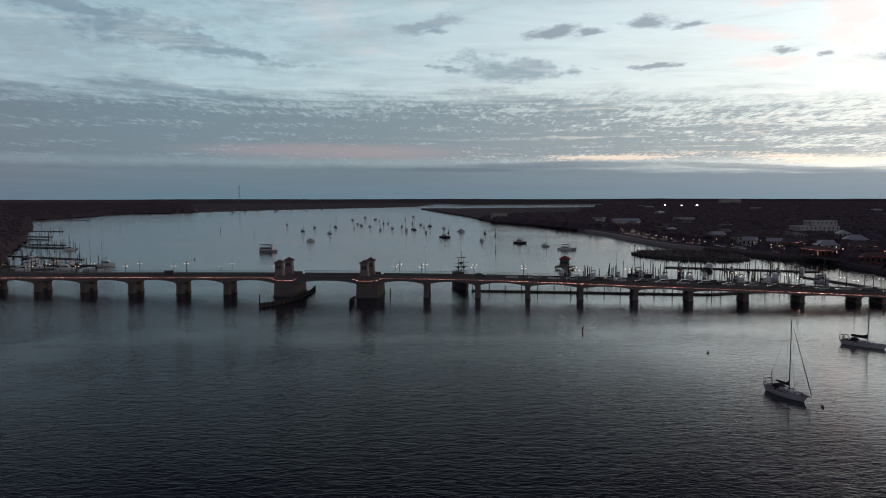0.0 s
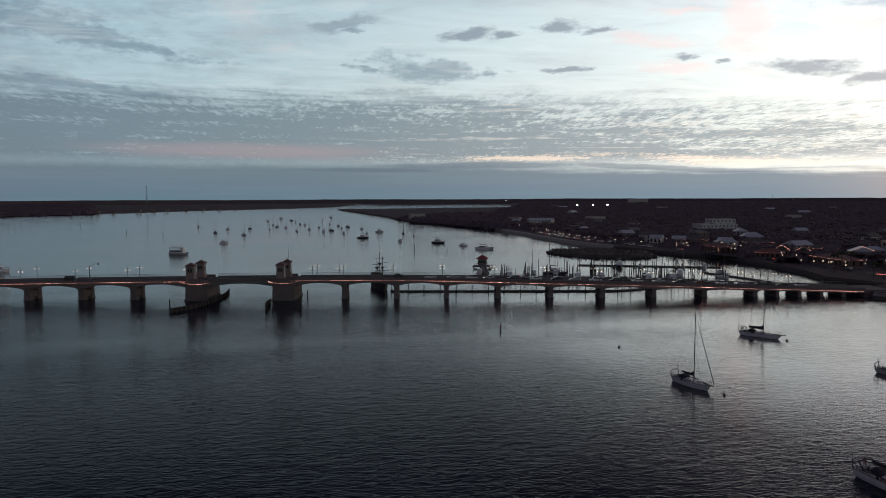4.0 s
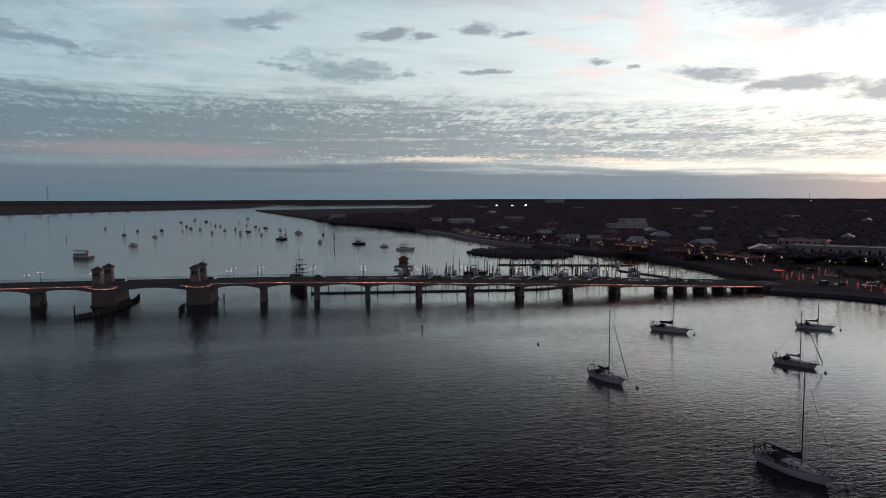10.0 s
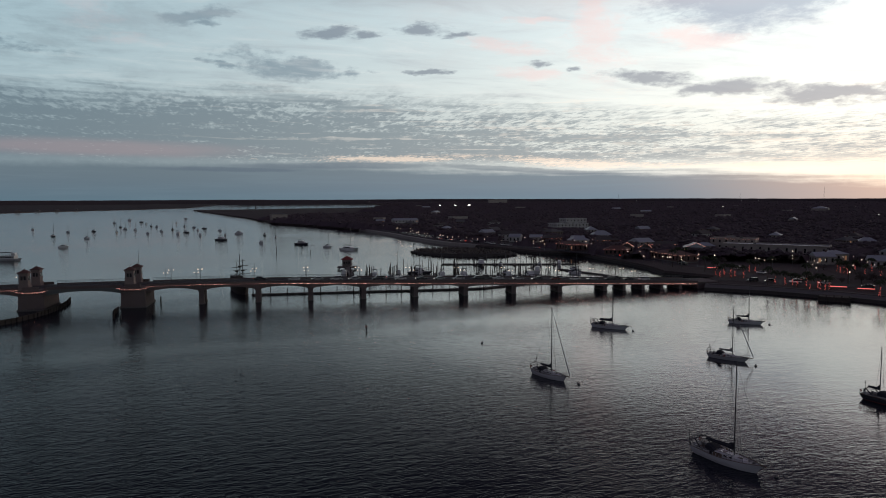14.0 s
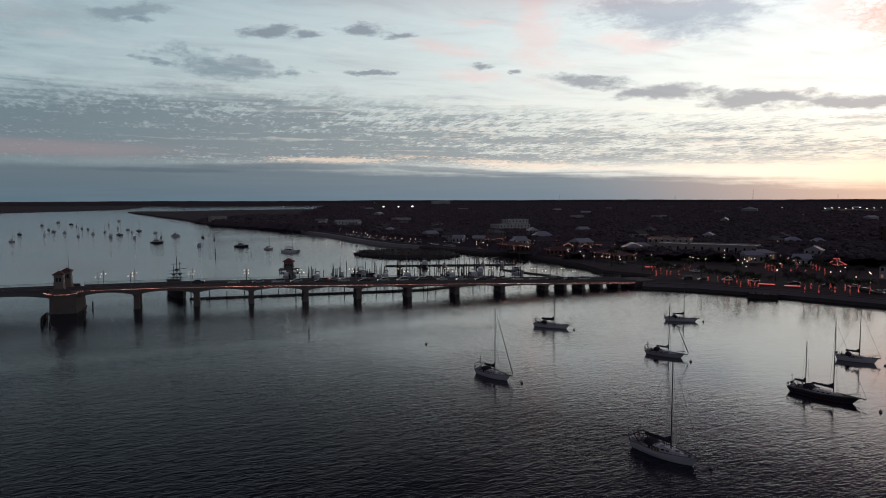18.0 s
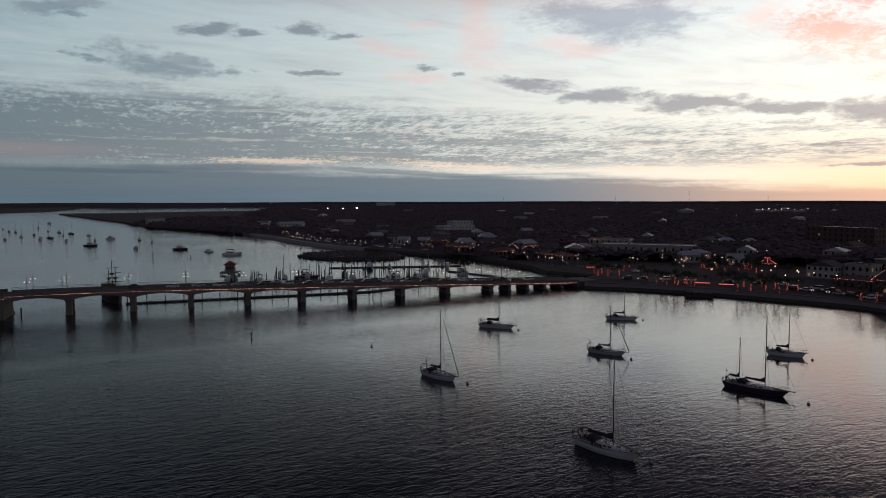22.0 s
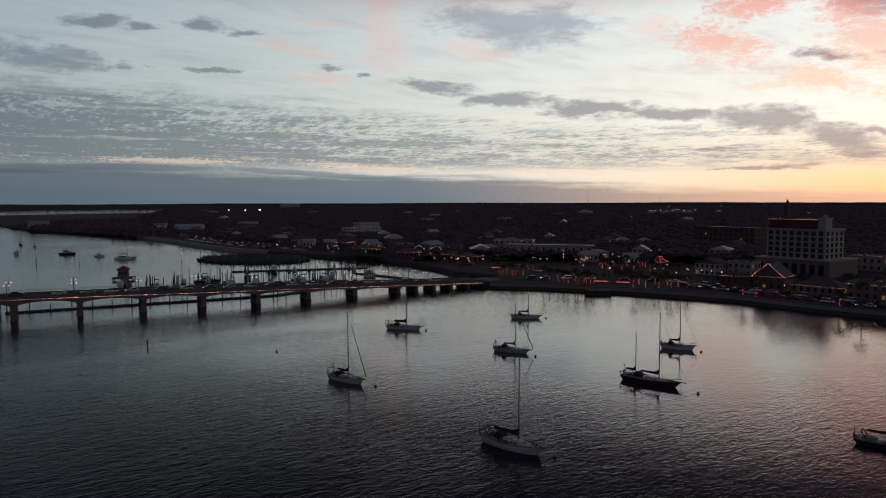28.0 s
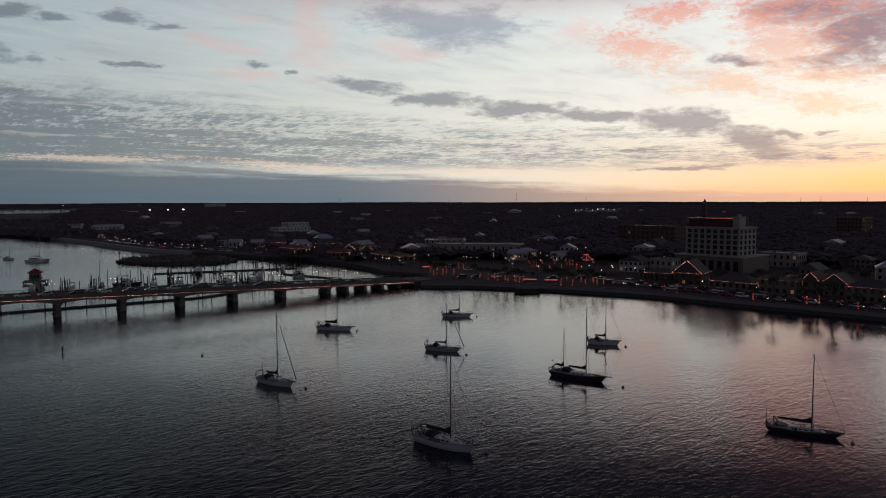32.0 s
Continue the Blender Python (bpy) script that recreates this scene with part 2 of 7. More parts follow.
wt.links.new(nishita.outputs[0], air.inputs["Color"])
both = wt.nodes.new("ShaderNodeAddShader")
wt.links.new(back.outputs[0], both.inputs[0])
wt.links.new(air.outputs[0], both.inputs[1])
world_out = wt.nodes.new("ShaderNodeOutputWorld")
wt.links.new(both.outputs[0], world_out.inputs[0])

# ---------------------------------------------------------------- materials
def material(name, colour, rough=0.7, metal=0.0, vary=0.25, scale=0.6, bump=0.0, fine_scale=8.0, second=None, spec=0.5):
    """A surface with stains at one scale, grain at another and a random shade for each piece."""
    m = bpy.data.materials.new(name)
    m.use_nodes = True
    t = m.node_tree
    bsdf = t.nodes["Principled BSDF"]
    co = t.nodes.new("ShaderNodeTexCoord")
    at = Sock(t, co.outputs["Object"])
    stain = noise_tex(t, at, scale, 5, 0.6)
    grain = noise_tex(t, at, fine_scale, 3, 0.6, shift=(5, 1, 8))
    info = t.nodes.new("ShaderNodeObjectInfo")
    shade = (stain - 0.5) * vary * 2.2 + (grain - 0.5) * vary * 1.2 + (Sock(t, info.outputs["Random"]) - 0.5) * vary * 0.6 + 0.5
    a = tuple(min(1, c * (1 - vary)) for c in colour)
    b = second or tuple(min(1, c * (1 + vary)) for c in colour)
    col = shade.op("ADD", 0.0, clamp=True).mix(a, b)
    t.links.new(col.out, bsdf.inputs["Base Color"])
    r = (grain - 0.5) * 0.25 + rough
    t.links.new(r.op("ADD", 0.0, clamp=True).out, bsdf.inputs["Roughness"])
    bsdf.inputs["Metallic"].default_value = metal
    bsdf.inputs["Specular IOR Level"].default_value = spec
    if bump:
        bn = t.nodes.new("ShaderNodeBump")
        bn.inputs["Strength"].default_value = 0.6
        bn.inputs["Distance"].default_value = bump
        t.links.new((stain * 0.6 + grain).out, bn.inputs["Height"])
        t.links.new(bn.outputs[0], bsdf.inputs["Normal"])
    return m


def lamp_material(name, colour, strength, beads=0.0):
    """A glowing surface; beads gives the number of bulbs and dark gaps along each metre."""
    m = bpy.data.materials.new(name)
    m.use_nodes = True
    t = m.node_tree
    b = t.nodes["Principled BSDF"]
    b.inputs["Base Color"].default_value = (*colour, 1)
    b.inputs["Emission Color"].default_value = (*colour, 1)
    b.inputs["Emission Strength"].default_value = strength
    if beads:
        at = Sock(t, t.nodes.new("ShaderNodeTexCoord").outputs["Object"])
        glow = noise_tex(t, at, beads, 2, 0.6).step(0.42, 0.62, 0.25, 1.6) * noise_tex(t, at, 0.06, 2, 0.5, shift=(4, 4, 4)).step(0.35, 0.6, 0.45, 1.25)
        t.links.new((glow * strength).out, b.inputs["Emission Strength"])
    return m


def water_material():
    m = bpy.data.materials.new("river_water")
    m.use_nodes = True
    t = m.node_tree
    b = t.nodes["Principled BSDF"]
    at = Sock(t, t.nodes.new("ShaderNodeTexCoord").outputs["Object"])
    swell = noise_tex(t, at, 0.55, 2, 0.55, 0.8, stretch=(0.42, 1.0, 1))
    chop = noise_tex(t, at, 1.5, 2, 0.5, 0.8, stretch=(0.45, 1.0, 1), shift=(3, 9, 1))
    fine = noise_tex(t, at, 3.6, 2, 0.5, 0.6, stretch=(0.5, 1.0, 1), shift=(7, 1, 5))
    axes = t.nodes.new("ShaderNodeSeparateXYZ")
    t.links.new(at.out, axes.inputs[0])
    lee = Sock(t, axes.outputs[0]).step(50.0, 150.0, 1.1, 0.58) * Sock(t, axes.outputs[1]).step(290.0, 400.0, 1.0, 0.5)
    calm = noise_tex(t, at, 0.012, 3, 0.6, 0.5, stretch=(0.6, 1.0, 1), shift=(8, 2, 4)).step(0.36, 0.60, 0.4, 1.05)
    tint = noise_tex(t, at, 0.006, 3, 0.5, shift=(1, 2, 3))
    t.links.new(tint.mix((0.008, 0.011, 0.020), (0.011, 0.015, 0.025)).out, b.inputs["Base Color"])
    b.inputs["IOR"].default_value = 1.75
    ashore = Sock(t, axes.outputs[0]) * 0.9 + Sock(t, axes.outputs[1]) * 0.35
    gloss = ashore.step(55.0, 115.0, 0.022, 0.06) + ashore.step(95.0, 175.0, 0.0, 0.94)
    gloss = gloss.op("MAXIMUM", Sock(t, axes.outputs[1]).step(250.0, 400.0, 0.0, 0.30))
    t.links.new(gloss.out, b.inputs["Specular IOR Level"])   # sky reflection painted in by place: weak midstream, stronger upriver, strongest along the shore
    b.inputs["Roughness"].default_value = 0.04
    bn = t.nodes.new("ShaderNodeBump")
    bn.inputs["Strength"].default_value = 1.0
    bn.inputs["Distance"].default_value = 1.0
    t.links.new(((swell * 0.105 + chop * 0.085 + fine * 0.02) * calm * lee).out, bn.inputs["Height"])
    t.links.new(bn.outputs[0], b.inputs["Normal"])
    return m


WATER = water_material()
CONCRETE = material("weathered_concrete", (0.112, 0.089, 0.088), 0.85, vary=0.3, scale=0.25, bump=0.02)
PIER_STAIN = material("tide_stained_concrete", (0.09, 0.085, 0.08), 0.8, vary=0.4, scale=0.5, bump=0.03)
STUCCO_PINK = material("tower_stucco", (0.18, 0.145, 0.14), 0.85, vary=0.25, scale=0.4, bump=0.01)
TERRACOTTA = material("terracotta_tiles", (0.10, 0.05, 0.044), 0.8, vary=0.35, scale=0.8, bump=0.02)
ASPHALT = material("asphalt", (0.06, 0.055, 0.06), 0.9, vary=0.25, scale=0.3, spec=0.15)
PAVING = material("pale_paving", (0.11, 0.105, 0.104), 0.85, vary=0.25, scale=0.3)
STEEL = material("painted_steel", (0.10, 0.11, 0.11), 0.5, metal=0.2, vary=0.2)
TIMBER = material("wet_timber", (0.035, 0.029, 0.026), 0.85, vary=0.4, scale=0.9, bump=0.01)
DOCKWOOD = material("grey_dock_planks", (0.11, 0.10, 0.095), 0.85, vary=0.3, scale=0.7)
ROCK = material("dark_rock", (0.039, 0.036, 0.035), 0.9, vary=0.5, scale=0.6, bump=0.05)
SOIL = material("dark_grass_ground", (0.083, 0.071, 0.071), 0.95, vary=0.4, scale=0.05, fine_scale=0.6, spec=0.03)
UNDERWOOD = material("shaded_underwood", (0.089, 0.072, 0.084), 0.95, vary=0.3, scale=0.05, fine_scale=0.5, spec=0.0)
WOODS = material("evening_woods", (0.092, 0.074, 0.086), 0.95, vary=0.2, scale=0.03, fine_scale=0.4, spec=0.1)
LEAVES = material("live_oak_leaves", (0.097, 0.083, 0.080), 0.8, vary=0.45, scale=0.5, spec=0.2)
BARK = material("bark", (0.06, 0.048, 0.04), 0.95, vary=0.3, scale=2.0)
WHITE_GEL = material("white_gelcoat", (0.55, 0.56, 0.57), 0.3, vary=0.08, scale=0.6)
DECK_GEL = material("pale_deck", (0.40, 0.40, 0.41), 0.6, vary=0.12, scale=1.2)
NAVY_GEL = material("dark_blue_gelcoat", (0.018, 0.02, 0.028), 0.3, vary=0.2, scale=0.6)
GREY_GEL = material("grey_gelcoat", (0.30, 0.31, 0.33), 0.35, vary=0.1, scale=0.6)
TEAK = material("worn_teak", (0.14, 0.10, 0.075), 0.8, vary=0.25, scale=1.5)
CANVAS = material("dark_blue_canvas", (0.016, 0.018, 0.028), 0.9, vary=0.3, scale=2.0)
SAILCLOTH = material("grey_sailcloth", (0.2, 0.2, 0.21), 0.9, vary=0.2, scale=2.0)
ALLOY = material("dull_mast_alloy", (0.10, 0.10, 0.105), 0.5, metal=0.5, vary=0.15)
RIGGING = material("rigging_wire", (0.07, 0.07, 0.075), 0.5, metal=0.5, vary=0.1)
DARK_GLASS = material("dark_glass", (0.012, 0.014, 0.016), 0.12, vary=0.2)
RED_PAINT = material("red_paint", (0.19, 0.03, 0.026), 0.6, vary=0.25)
BUOY_WHITE = material("buoy_plastic", (0.16, 0.15, 0.15), 0.5, vary=0.2)
LED_WARM = lamp_material("warm_light_string", (1.0, 0.42, 0.30), 2.0, 0.9)
LED_RED = lamp_material("red_light_string", (1.0, 0.18, 0.16), 1.2)
LED_ROSE = lamp_material("rose_light_string", (1.0, 0.44, 0.36), 2.0, 0.6)
# the yachts' white hull sides, with their shade mixed into the colour
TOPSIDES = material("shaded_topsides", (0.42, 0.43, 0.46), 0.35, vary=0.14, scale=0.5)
ATTIC_RED = material("dark_red_tiles", (0.06, 0.022, 0.02), 0.85, vary=0.3)
LED_PINK = lamp_material("pink_light_string", (1.0, 0.33, 0.30), 2.2, 0.9)
GLOBE = lamp_material("lamp_globe", (1.0, 0.74, 0.55), 1.8)
FLOOD = lamp_material("flood_light", (1.0, 0.97, 0.9), 4.5)
HEADLAMP = lamp_material("headlamp", (1.0, 0.95, 0.85), 2.5)
TAILLAMP = lamp_material("tail_lamp", (1.0, 0.06, 0.03), 2.0)
GLOBE_TOWN = lamp_material("town_lamp_globe", (1.0, 0.72, 0.56), 3.6)
LIT_WINDOW = lamp_material("lit_window", (1.0, 0.55, 0.28), 0.11)


# ---------------------------------------------------------------- mesh helpers
class Geo:
    """Vertices and faces for one part."""

    def __init__(self):
        self.v, self.f = [], []

    def add(self, verts, faces):
        n = len(self.v)
        self.v += [tuple(p) for p in verts]
        self.f += [tuple(i + n for i in face) for face in faces]
        return self

    def box(self, x0, x1, y0, y1, z0, z1, top=1.0):
        """A box; top shrinks its upper face about the middle."""
        cx, cy = (x0 + x1) / 2, (y0 + y1) / 2
        lo = [(x0, y0, z0), (x1, y0, z0), (x1, y1, z0), (x0, y1, z0)]
        hi = [(cx + (x - cx) * top, cy + (y - cy) * top, z1) for x, y, _ in lo]
        return self.add(lo + hi, [(3, 2, 1, 0), (4, 5, 6, 7), (0, 1, 5, 4), (1, 2, 6, 5), (2, 3, 7, 6), (3, 0, 4, 7)])

    def tube(self, a, b, r, r2=None, n=6, caps=True):
        a, b = Vector(a), Vector(b)
        r2 = r if r2 is None else r2
        d = (b - a).normalized()
        s = d.cross(Vector((0, 0, 1)) if abs(d.z) < 0.9 else Vector((1, 0, 0))).normalized()
        q = d.cross(s)
        vs = []
        for p, rad in ((a, r), (b, r2)):
            for i in range(n):
                w = 2 * math.pi * i / n
                vs.append(p + (s * math.cos(w) + q * math.sin(w)) * rad)
        fs = [(i, (i + 1) % n, n + (i + 1) % n, n + i) for i in range(n)]
        if caps:
            fs += [tuple(range(n - 1, -1, -1)), tuple(range(n, 2 * n))]
        return self.add(vs, fs)

    def path(self, pts, r, n=5):
        """One unbroken tube through the points."""
        pts = [Vector(p) for p in pts]
        rings, last = [], None
        for k, p in enumerate(pts):
            d = (pts[min(k + 1, len(pts) - 1)] - pts[max(k - 1, 0)]).normalized()
            if last is None:
                last = d.cross(Vector((0, 0, 1)) if abs(d.z) < 0.9 else Vector((1, 0, 0)))
            sd = last - d * last.dot(d)
            sd = sd.normalized() if sd.length > 1e-4 else d.orthogonal().normalized()
            q = d.cross(sd)
            rings.append([p + (sd * math.cos(2 * math.pi * i / n) + q * math.sin(2 * math.pi * i / n)) * r for i in range(n)])
            last = sd
        return self.loft(rings)

    def prism(self, outline, z0, z1, flip=False):
        """An outline in x, y (counter-clockwise) raised from z0 to z1."""
        n = len(outline)
        vs = [(x, y, z0) for x, y in outline] + [(x, y, z1) for x, y in outline]
        return self.add(vs, [tuple(range(n - 1, -1, -1)), tuple(range(n, 2 * n))] + [(i, (i + 1) % n, n + (i + 1) % n, n + i) for i in range(n)])

    def profile(self, outline, y0, y1):
        """An outline in x, z pushed from y0 to y1."""
        n = len(outline)
        vs = [(x, y0, z) for x, z in outline] + [(x, y1, z) for x, z in outline]
        return self.add(vs, [tuple(range(n)), tuple(range(2 * n - 1, n - 1, -1))] + [((i + 1) % n, i, n + i, n + (i + 1) % n) for i in range(n)])

    def loft(self, rings, closed=True, caps=True):
        n = len(rings[0])
        vs = [p for ring in rings for p in ring]
        fs = []
        for k in range(len(rings) - 1):
            for i in range(n if closed else n - 1):
                j = (i + 1) % n
                fs.append((k * n + i, k * n + j, (k + 1) * n + j, (k + 1) * n + i))
        if caps:
            fs += [tuple(range(n - 1, -1, -1)), tuple((len(rings) - 1) * n + i for i in range(n))]
        return self.add(vs, fs)

    def gable(self, x0, x1, y0, y1, z0, z1, over=0.0):
        """A ridged roof along x."""
        x0, x1, y0, y1 = x0 - over, x1 + over, y0 - over, y1 + over
        ym = (y0 + y1) / 2
        return self.add([(x0, y0, z0), (x1, y0, z0), (x1, y1, z0), (x0, y1, z0), (x0, ym, z1), (x1, ym, z1)],
                        [(0, 1, 5, 4), (2, 3, 4, 5), (1, 2, 5), (3, 0, 4), (3, 2, 1, 0)])

    def hip(self, x0, x1, y0, y1, z0, z1, over=0.0, ridge=0.35):
        x0, x1, y0, y1 = x0 - over, x1 + over, y0 - over, y1 + over
        ym, xm, h = (y0 + y1) / 2, (x0 + x1) / 2, (x1 - x0) / 2 * ridge
        return self.add([(x0, y0, z0), (x1, y0, z0), (x1, y1, z0), (x0, y1, z0), (xm - h, ym, z1), (xm + h, ym, z1)],
                        [(0, 1, 5, 4), (2, 3, 4, 5), (1, 2, 5), (3, 0, 4), (3, 2, 1, 0)])

    def ball(self, c, r, n=8, m=5, squash=1.0):
        rings = []
        for k in range(1, m):
            w = math.pi * k / m
            rings.append([(c[0] + r * math.sin(w) * math.cos(2 * math.pi * i / n), c[1] + r * math.sin(w) * math.sin(2 * math.pi * i / n), c[2] - r * squash * math.cos(w)) for i in range(n)])
        return self.loft(rings)

    def data(self, name, mat, smooth=False):
        me = bpy.data.meshes.new(name)
        me.from_pydata(self.v, [], self.f)
        me.materials.append(mat)
        if smooth:
            me.polygons.foreach_set("use_smooth", [True] * len(me.polygons))
        me.update()
        return me


def part(name, geo, mat, parent=None, label="", smooth=False, at=None):
    ob = new(name, geo.data(name, mat, smooth) if isinstance(geo, Geo) else geo)
    if parent is not None:
        ob.parent = parent
    if at is not None:
        ob.matrix_basis = at
    if label:
        ob["label"] = label
    return ob


def thing(name, label, category, at=None, group="", kind=""):
    ob = tagged(new(name), label, category, group, kind)
    if at is not None:
        ob.matrix_basis = at
    return ob

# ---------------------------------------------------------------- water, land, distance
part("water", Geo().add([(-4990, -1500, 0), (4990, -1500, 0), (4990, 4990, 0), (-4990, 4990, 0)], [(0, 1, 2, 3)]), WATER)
tagged(bpy.data.objects["water"], "dark rippled river water reflecting the dusk sky", "water", kind="structure")

TOWN = [(258, -1400), (258, 40), (256, 80), (253.5, 100), (250.5, 118), (249, 135), (248.5, 152), (244, 166), (237.5, 183), (229, 203), (221, 216), (213.6, 228), (197, 244), (205, 258), (226, 271), (222, 283), (216, 298), (224, 323), (228, 351), (230, 380), (236, 424), (214, 440), (194, 512), (182, 545), (176, 590), (173, 640), (172, 694),
        (166, 772), (164, 838), (152, 885), (124, 974), (85, 1083), (66, 1230), (52, 1394), (20, 1600), (-6, 1809), (-45, 2080), (-75, 2329), (-30, 2380),
        (60, 2330), (160, 2420), (300, 2500), (480, 2560), (640, 2700), (760, 3100), (900, 3900), (1000, 4950), (4950, 4950), (4950, -1400)]
ISLAND = [(-262, 408), (-313, 491), (-376, 615), (-499, 823), (-664, 1102), (-743, 1242), (-738, 1420), (-794, 1658), (-703, 1773), (-624, 1982), (-523, 2246),
          (-372, 2462), (-260, 2640), (-120, 2900), (-60, 3500), (0, 4950), (-4950, 4950), (-4950, -1400), (-330, -1400), (-300, 100), (-268, 250)]


def land(name, outline, top, mat, label):
    ob = part(name, Geo().prism(outline, -2.0, top), mat)
    return tagged(ob, label, "ground", kind="structure")


if sum(a[0] * b[1] - b[0] * a[1] for a, b in zip(TOWN, TOWN[1:] + TOWN[:1])) < 0:
    TOWN = TOWN[::-1]
if sum(a[0] * b[1] - b[0] * a[1] for a, b in zip(ISLAND, ISLAND[1:] + ISLAND[:1])) < 0:
    ISLAND = ISLAND[::-1]
TOWN = [(x + 4.0, y + 2.0) if y < 246 and x < 260 else (x, y) for x, y in TOWN]   # the promenade lies before the town's ground
land("ground_town", TOWN, 2.4, SOIL, "dark grassy waterfront land in dusk shade")
land("ground_island", ISLAND, 1.2, SOIL, "dark low island shore in dusk shade")


def inside(x, y, outline):
    hit = False
    for (x0, y0), (x1, y1) in zip(outline, outline[1:] + outline[:1]):
        if (y0 > y) != (y1 > y) and x < x0 + (y - y0) / (y1 - y0) * (x1 - x0):
            hit = not hit
    return hit


def far_ridge():
    g = Geo()
    n = 260
    rng = random.Random(4)
    lo, hi = [], []
    for i in range(n + 1):
        a = radians(-60 + 160 * i / n)
        r = 4860
        z = 27.0 + 1.2 * math.sin(i * 0.21) + rng.uniform(-0.8, 0.8) + (1.0 if i > 120 else 0)
        lo.append((r * math.sin(a), r * math.cos(a), -1))
        hi.append((r * math.sin(a), r * math.cos(a), z))
    back = [(p[0] * 1.02, p[1] * 1.02, p[2] + 0.3) for p in hi]
    g.loft([lo, hi, back], closed=False, caps=False)
    return tagged(part("backdrop", g, WOODS), "low wooded horizon in the far distance", "woods", kind="structure")


far_ridge()

# ---------------------------------------------------------------- the arched road bridge
BRIDGE_AT = pose(0, 271.0, 0, 0, 0, -6.0)
WIDE = 13.0
PIERS = [-258.3, -237.3, -216.3, -195.3, -174.3, -153.3, -131.9, -110.7, -90.3, -64.5, -30.6, -7.2, 13.4, 33.3, 53.9, 74.8, 95.5, 116.0, 136.3, 156.6]
LOW_PIERS = [165.0, 173.9, 182.7, 191.6]
ENDS = 199.8
CHANNEL = (-64.5, -30.6)
KNOTS = [(-307, 4.24), (-268, 4.8), (-169, 6.18), (-114, 6.89), (-62, 7.32), (-21, 7.51), (10, 7.48), (32, 7.25), (52, 6.86), (72, 6.38), (113, 5.33), (155, 3.94), (173, 3.37), (191, 2.8), (210, 2.2), (230, 2.2), (400, 2.2)]


def edge(s):
    """Height of the deck's edge at s metres along the bridge."""
    return float(np.mean([np.interp(s + d, [k[0] for k in KNOTS], [k[1] for k in KNOTS]) for d in (-12, -6, 0, 6, 12)]))


bridge = thing("road_bridge", "long arched concrete road bridge with bascule towers and warm light strings", "bridge", BRIDGE_AT)


def bridge_span(a, b, crown, spring, steel=False):
    """Two girders, deck, parapets, rails and light string from pier a to pier b."""
    n = 12
    mat = STEEL if steel else CONCRETE
    t = [i / n for i in range(n + 1)]
    xs = [a + (b - a) * k for k in t]
    top = [edge(x) for x in xs]
    low = [z - spring + (spring - crown) * (1 - abs(2 * k - 1) ** 2.2) for z, k in zip(top, t)]
    outline = list(zip(xs, low)) + list(zip(xs[::-1], [z + 0.1 for z in top[::-1]]))
    for w in (0.25, 4.2, 8.2, WIDE - 0.85):
        part("girder", Geo().profile(outline, w, w + 0.6), mat, bridge)
    strip = lambda w0, w1, z0, z1: Geo().profile([(x, z + z0) for x, z in zip(xs, top)] + [(x, z + z1) for x, z in zip(xs[::-1], top[::-1])], w0, w1)
    part("deck_slab", strip(0.15, WIDE - 0.15, 0.1, 0.36), CONCRETE, bridge)
    part("roadway", strip(2.3, WIDE - 2.3, 0.36, 0.42), ASPHALT, bridge)
    for w0, w1 in ((0.4, 2.25), (WIDE - 2.25, WIDE - 0.4)):
        part("sidewalk", strip(w0, w1, 0.362, 0.56), PAVING, bridge)
    for w in (0.0, WIDE - 0.35):
        part("parapet", strip(w, w + 0.34, 0.0, 0.95), CONCRETE, bridge)
        g = Geo()
        g.profile([(x, z + 1.78) for x, z in zip(xs, top)] + [(x, z + 1.87) for x, z in zip(xs[::-1], top[::-1])], w + 0.12, w + 0.24)
        g.profile([(x, z + 1.36) for x, z in zip(xs, top)] + [(x, z + 1.41) for x, z in zip(xs[::-1], top[::-1])], w + 0.15, w + 0.21)
        m = max(2, round((b - a) / 1.6))
        for i in range(m + 1):
            x = a + (b - a) * (i + 0.02) / (m + 0.04)
            g.box(x - 0.05, x + 0.05, w + 0.12, w + 0.24, edge(x) + 0.9, edge(x) + 1.86)
        part("railing", g, STEEL, bridge)


def light_string(a, b):
    g = Geo()
    n = max(3, round((b - a) / 0.75))
    for i in range(n):
        x = a + (b - a) * (i + 0.5) / n
        z = edge(x) + float(np.interp(x, (0, 70), (0.10, -0.52))) + 0.03 * math.sin(i * 1.7)
        g.box(x - 0.33, x + 0.33, float(np.interp(x, (0, 70), (-0.06, 0.17))), float(np.interp(x, (0, 70), (-0.005, 0.24))), z - 0.022, z + 0.022)
    tagged(part("light_string", g, LED_ROSE, bridge, "warm glowing string of small lights"), kind="stuff")


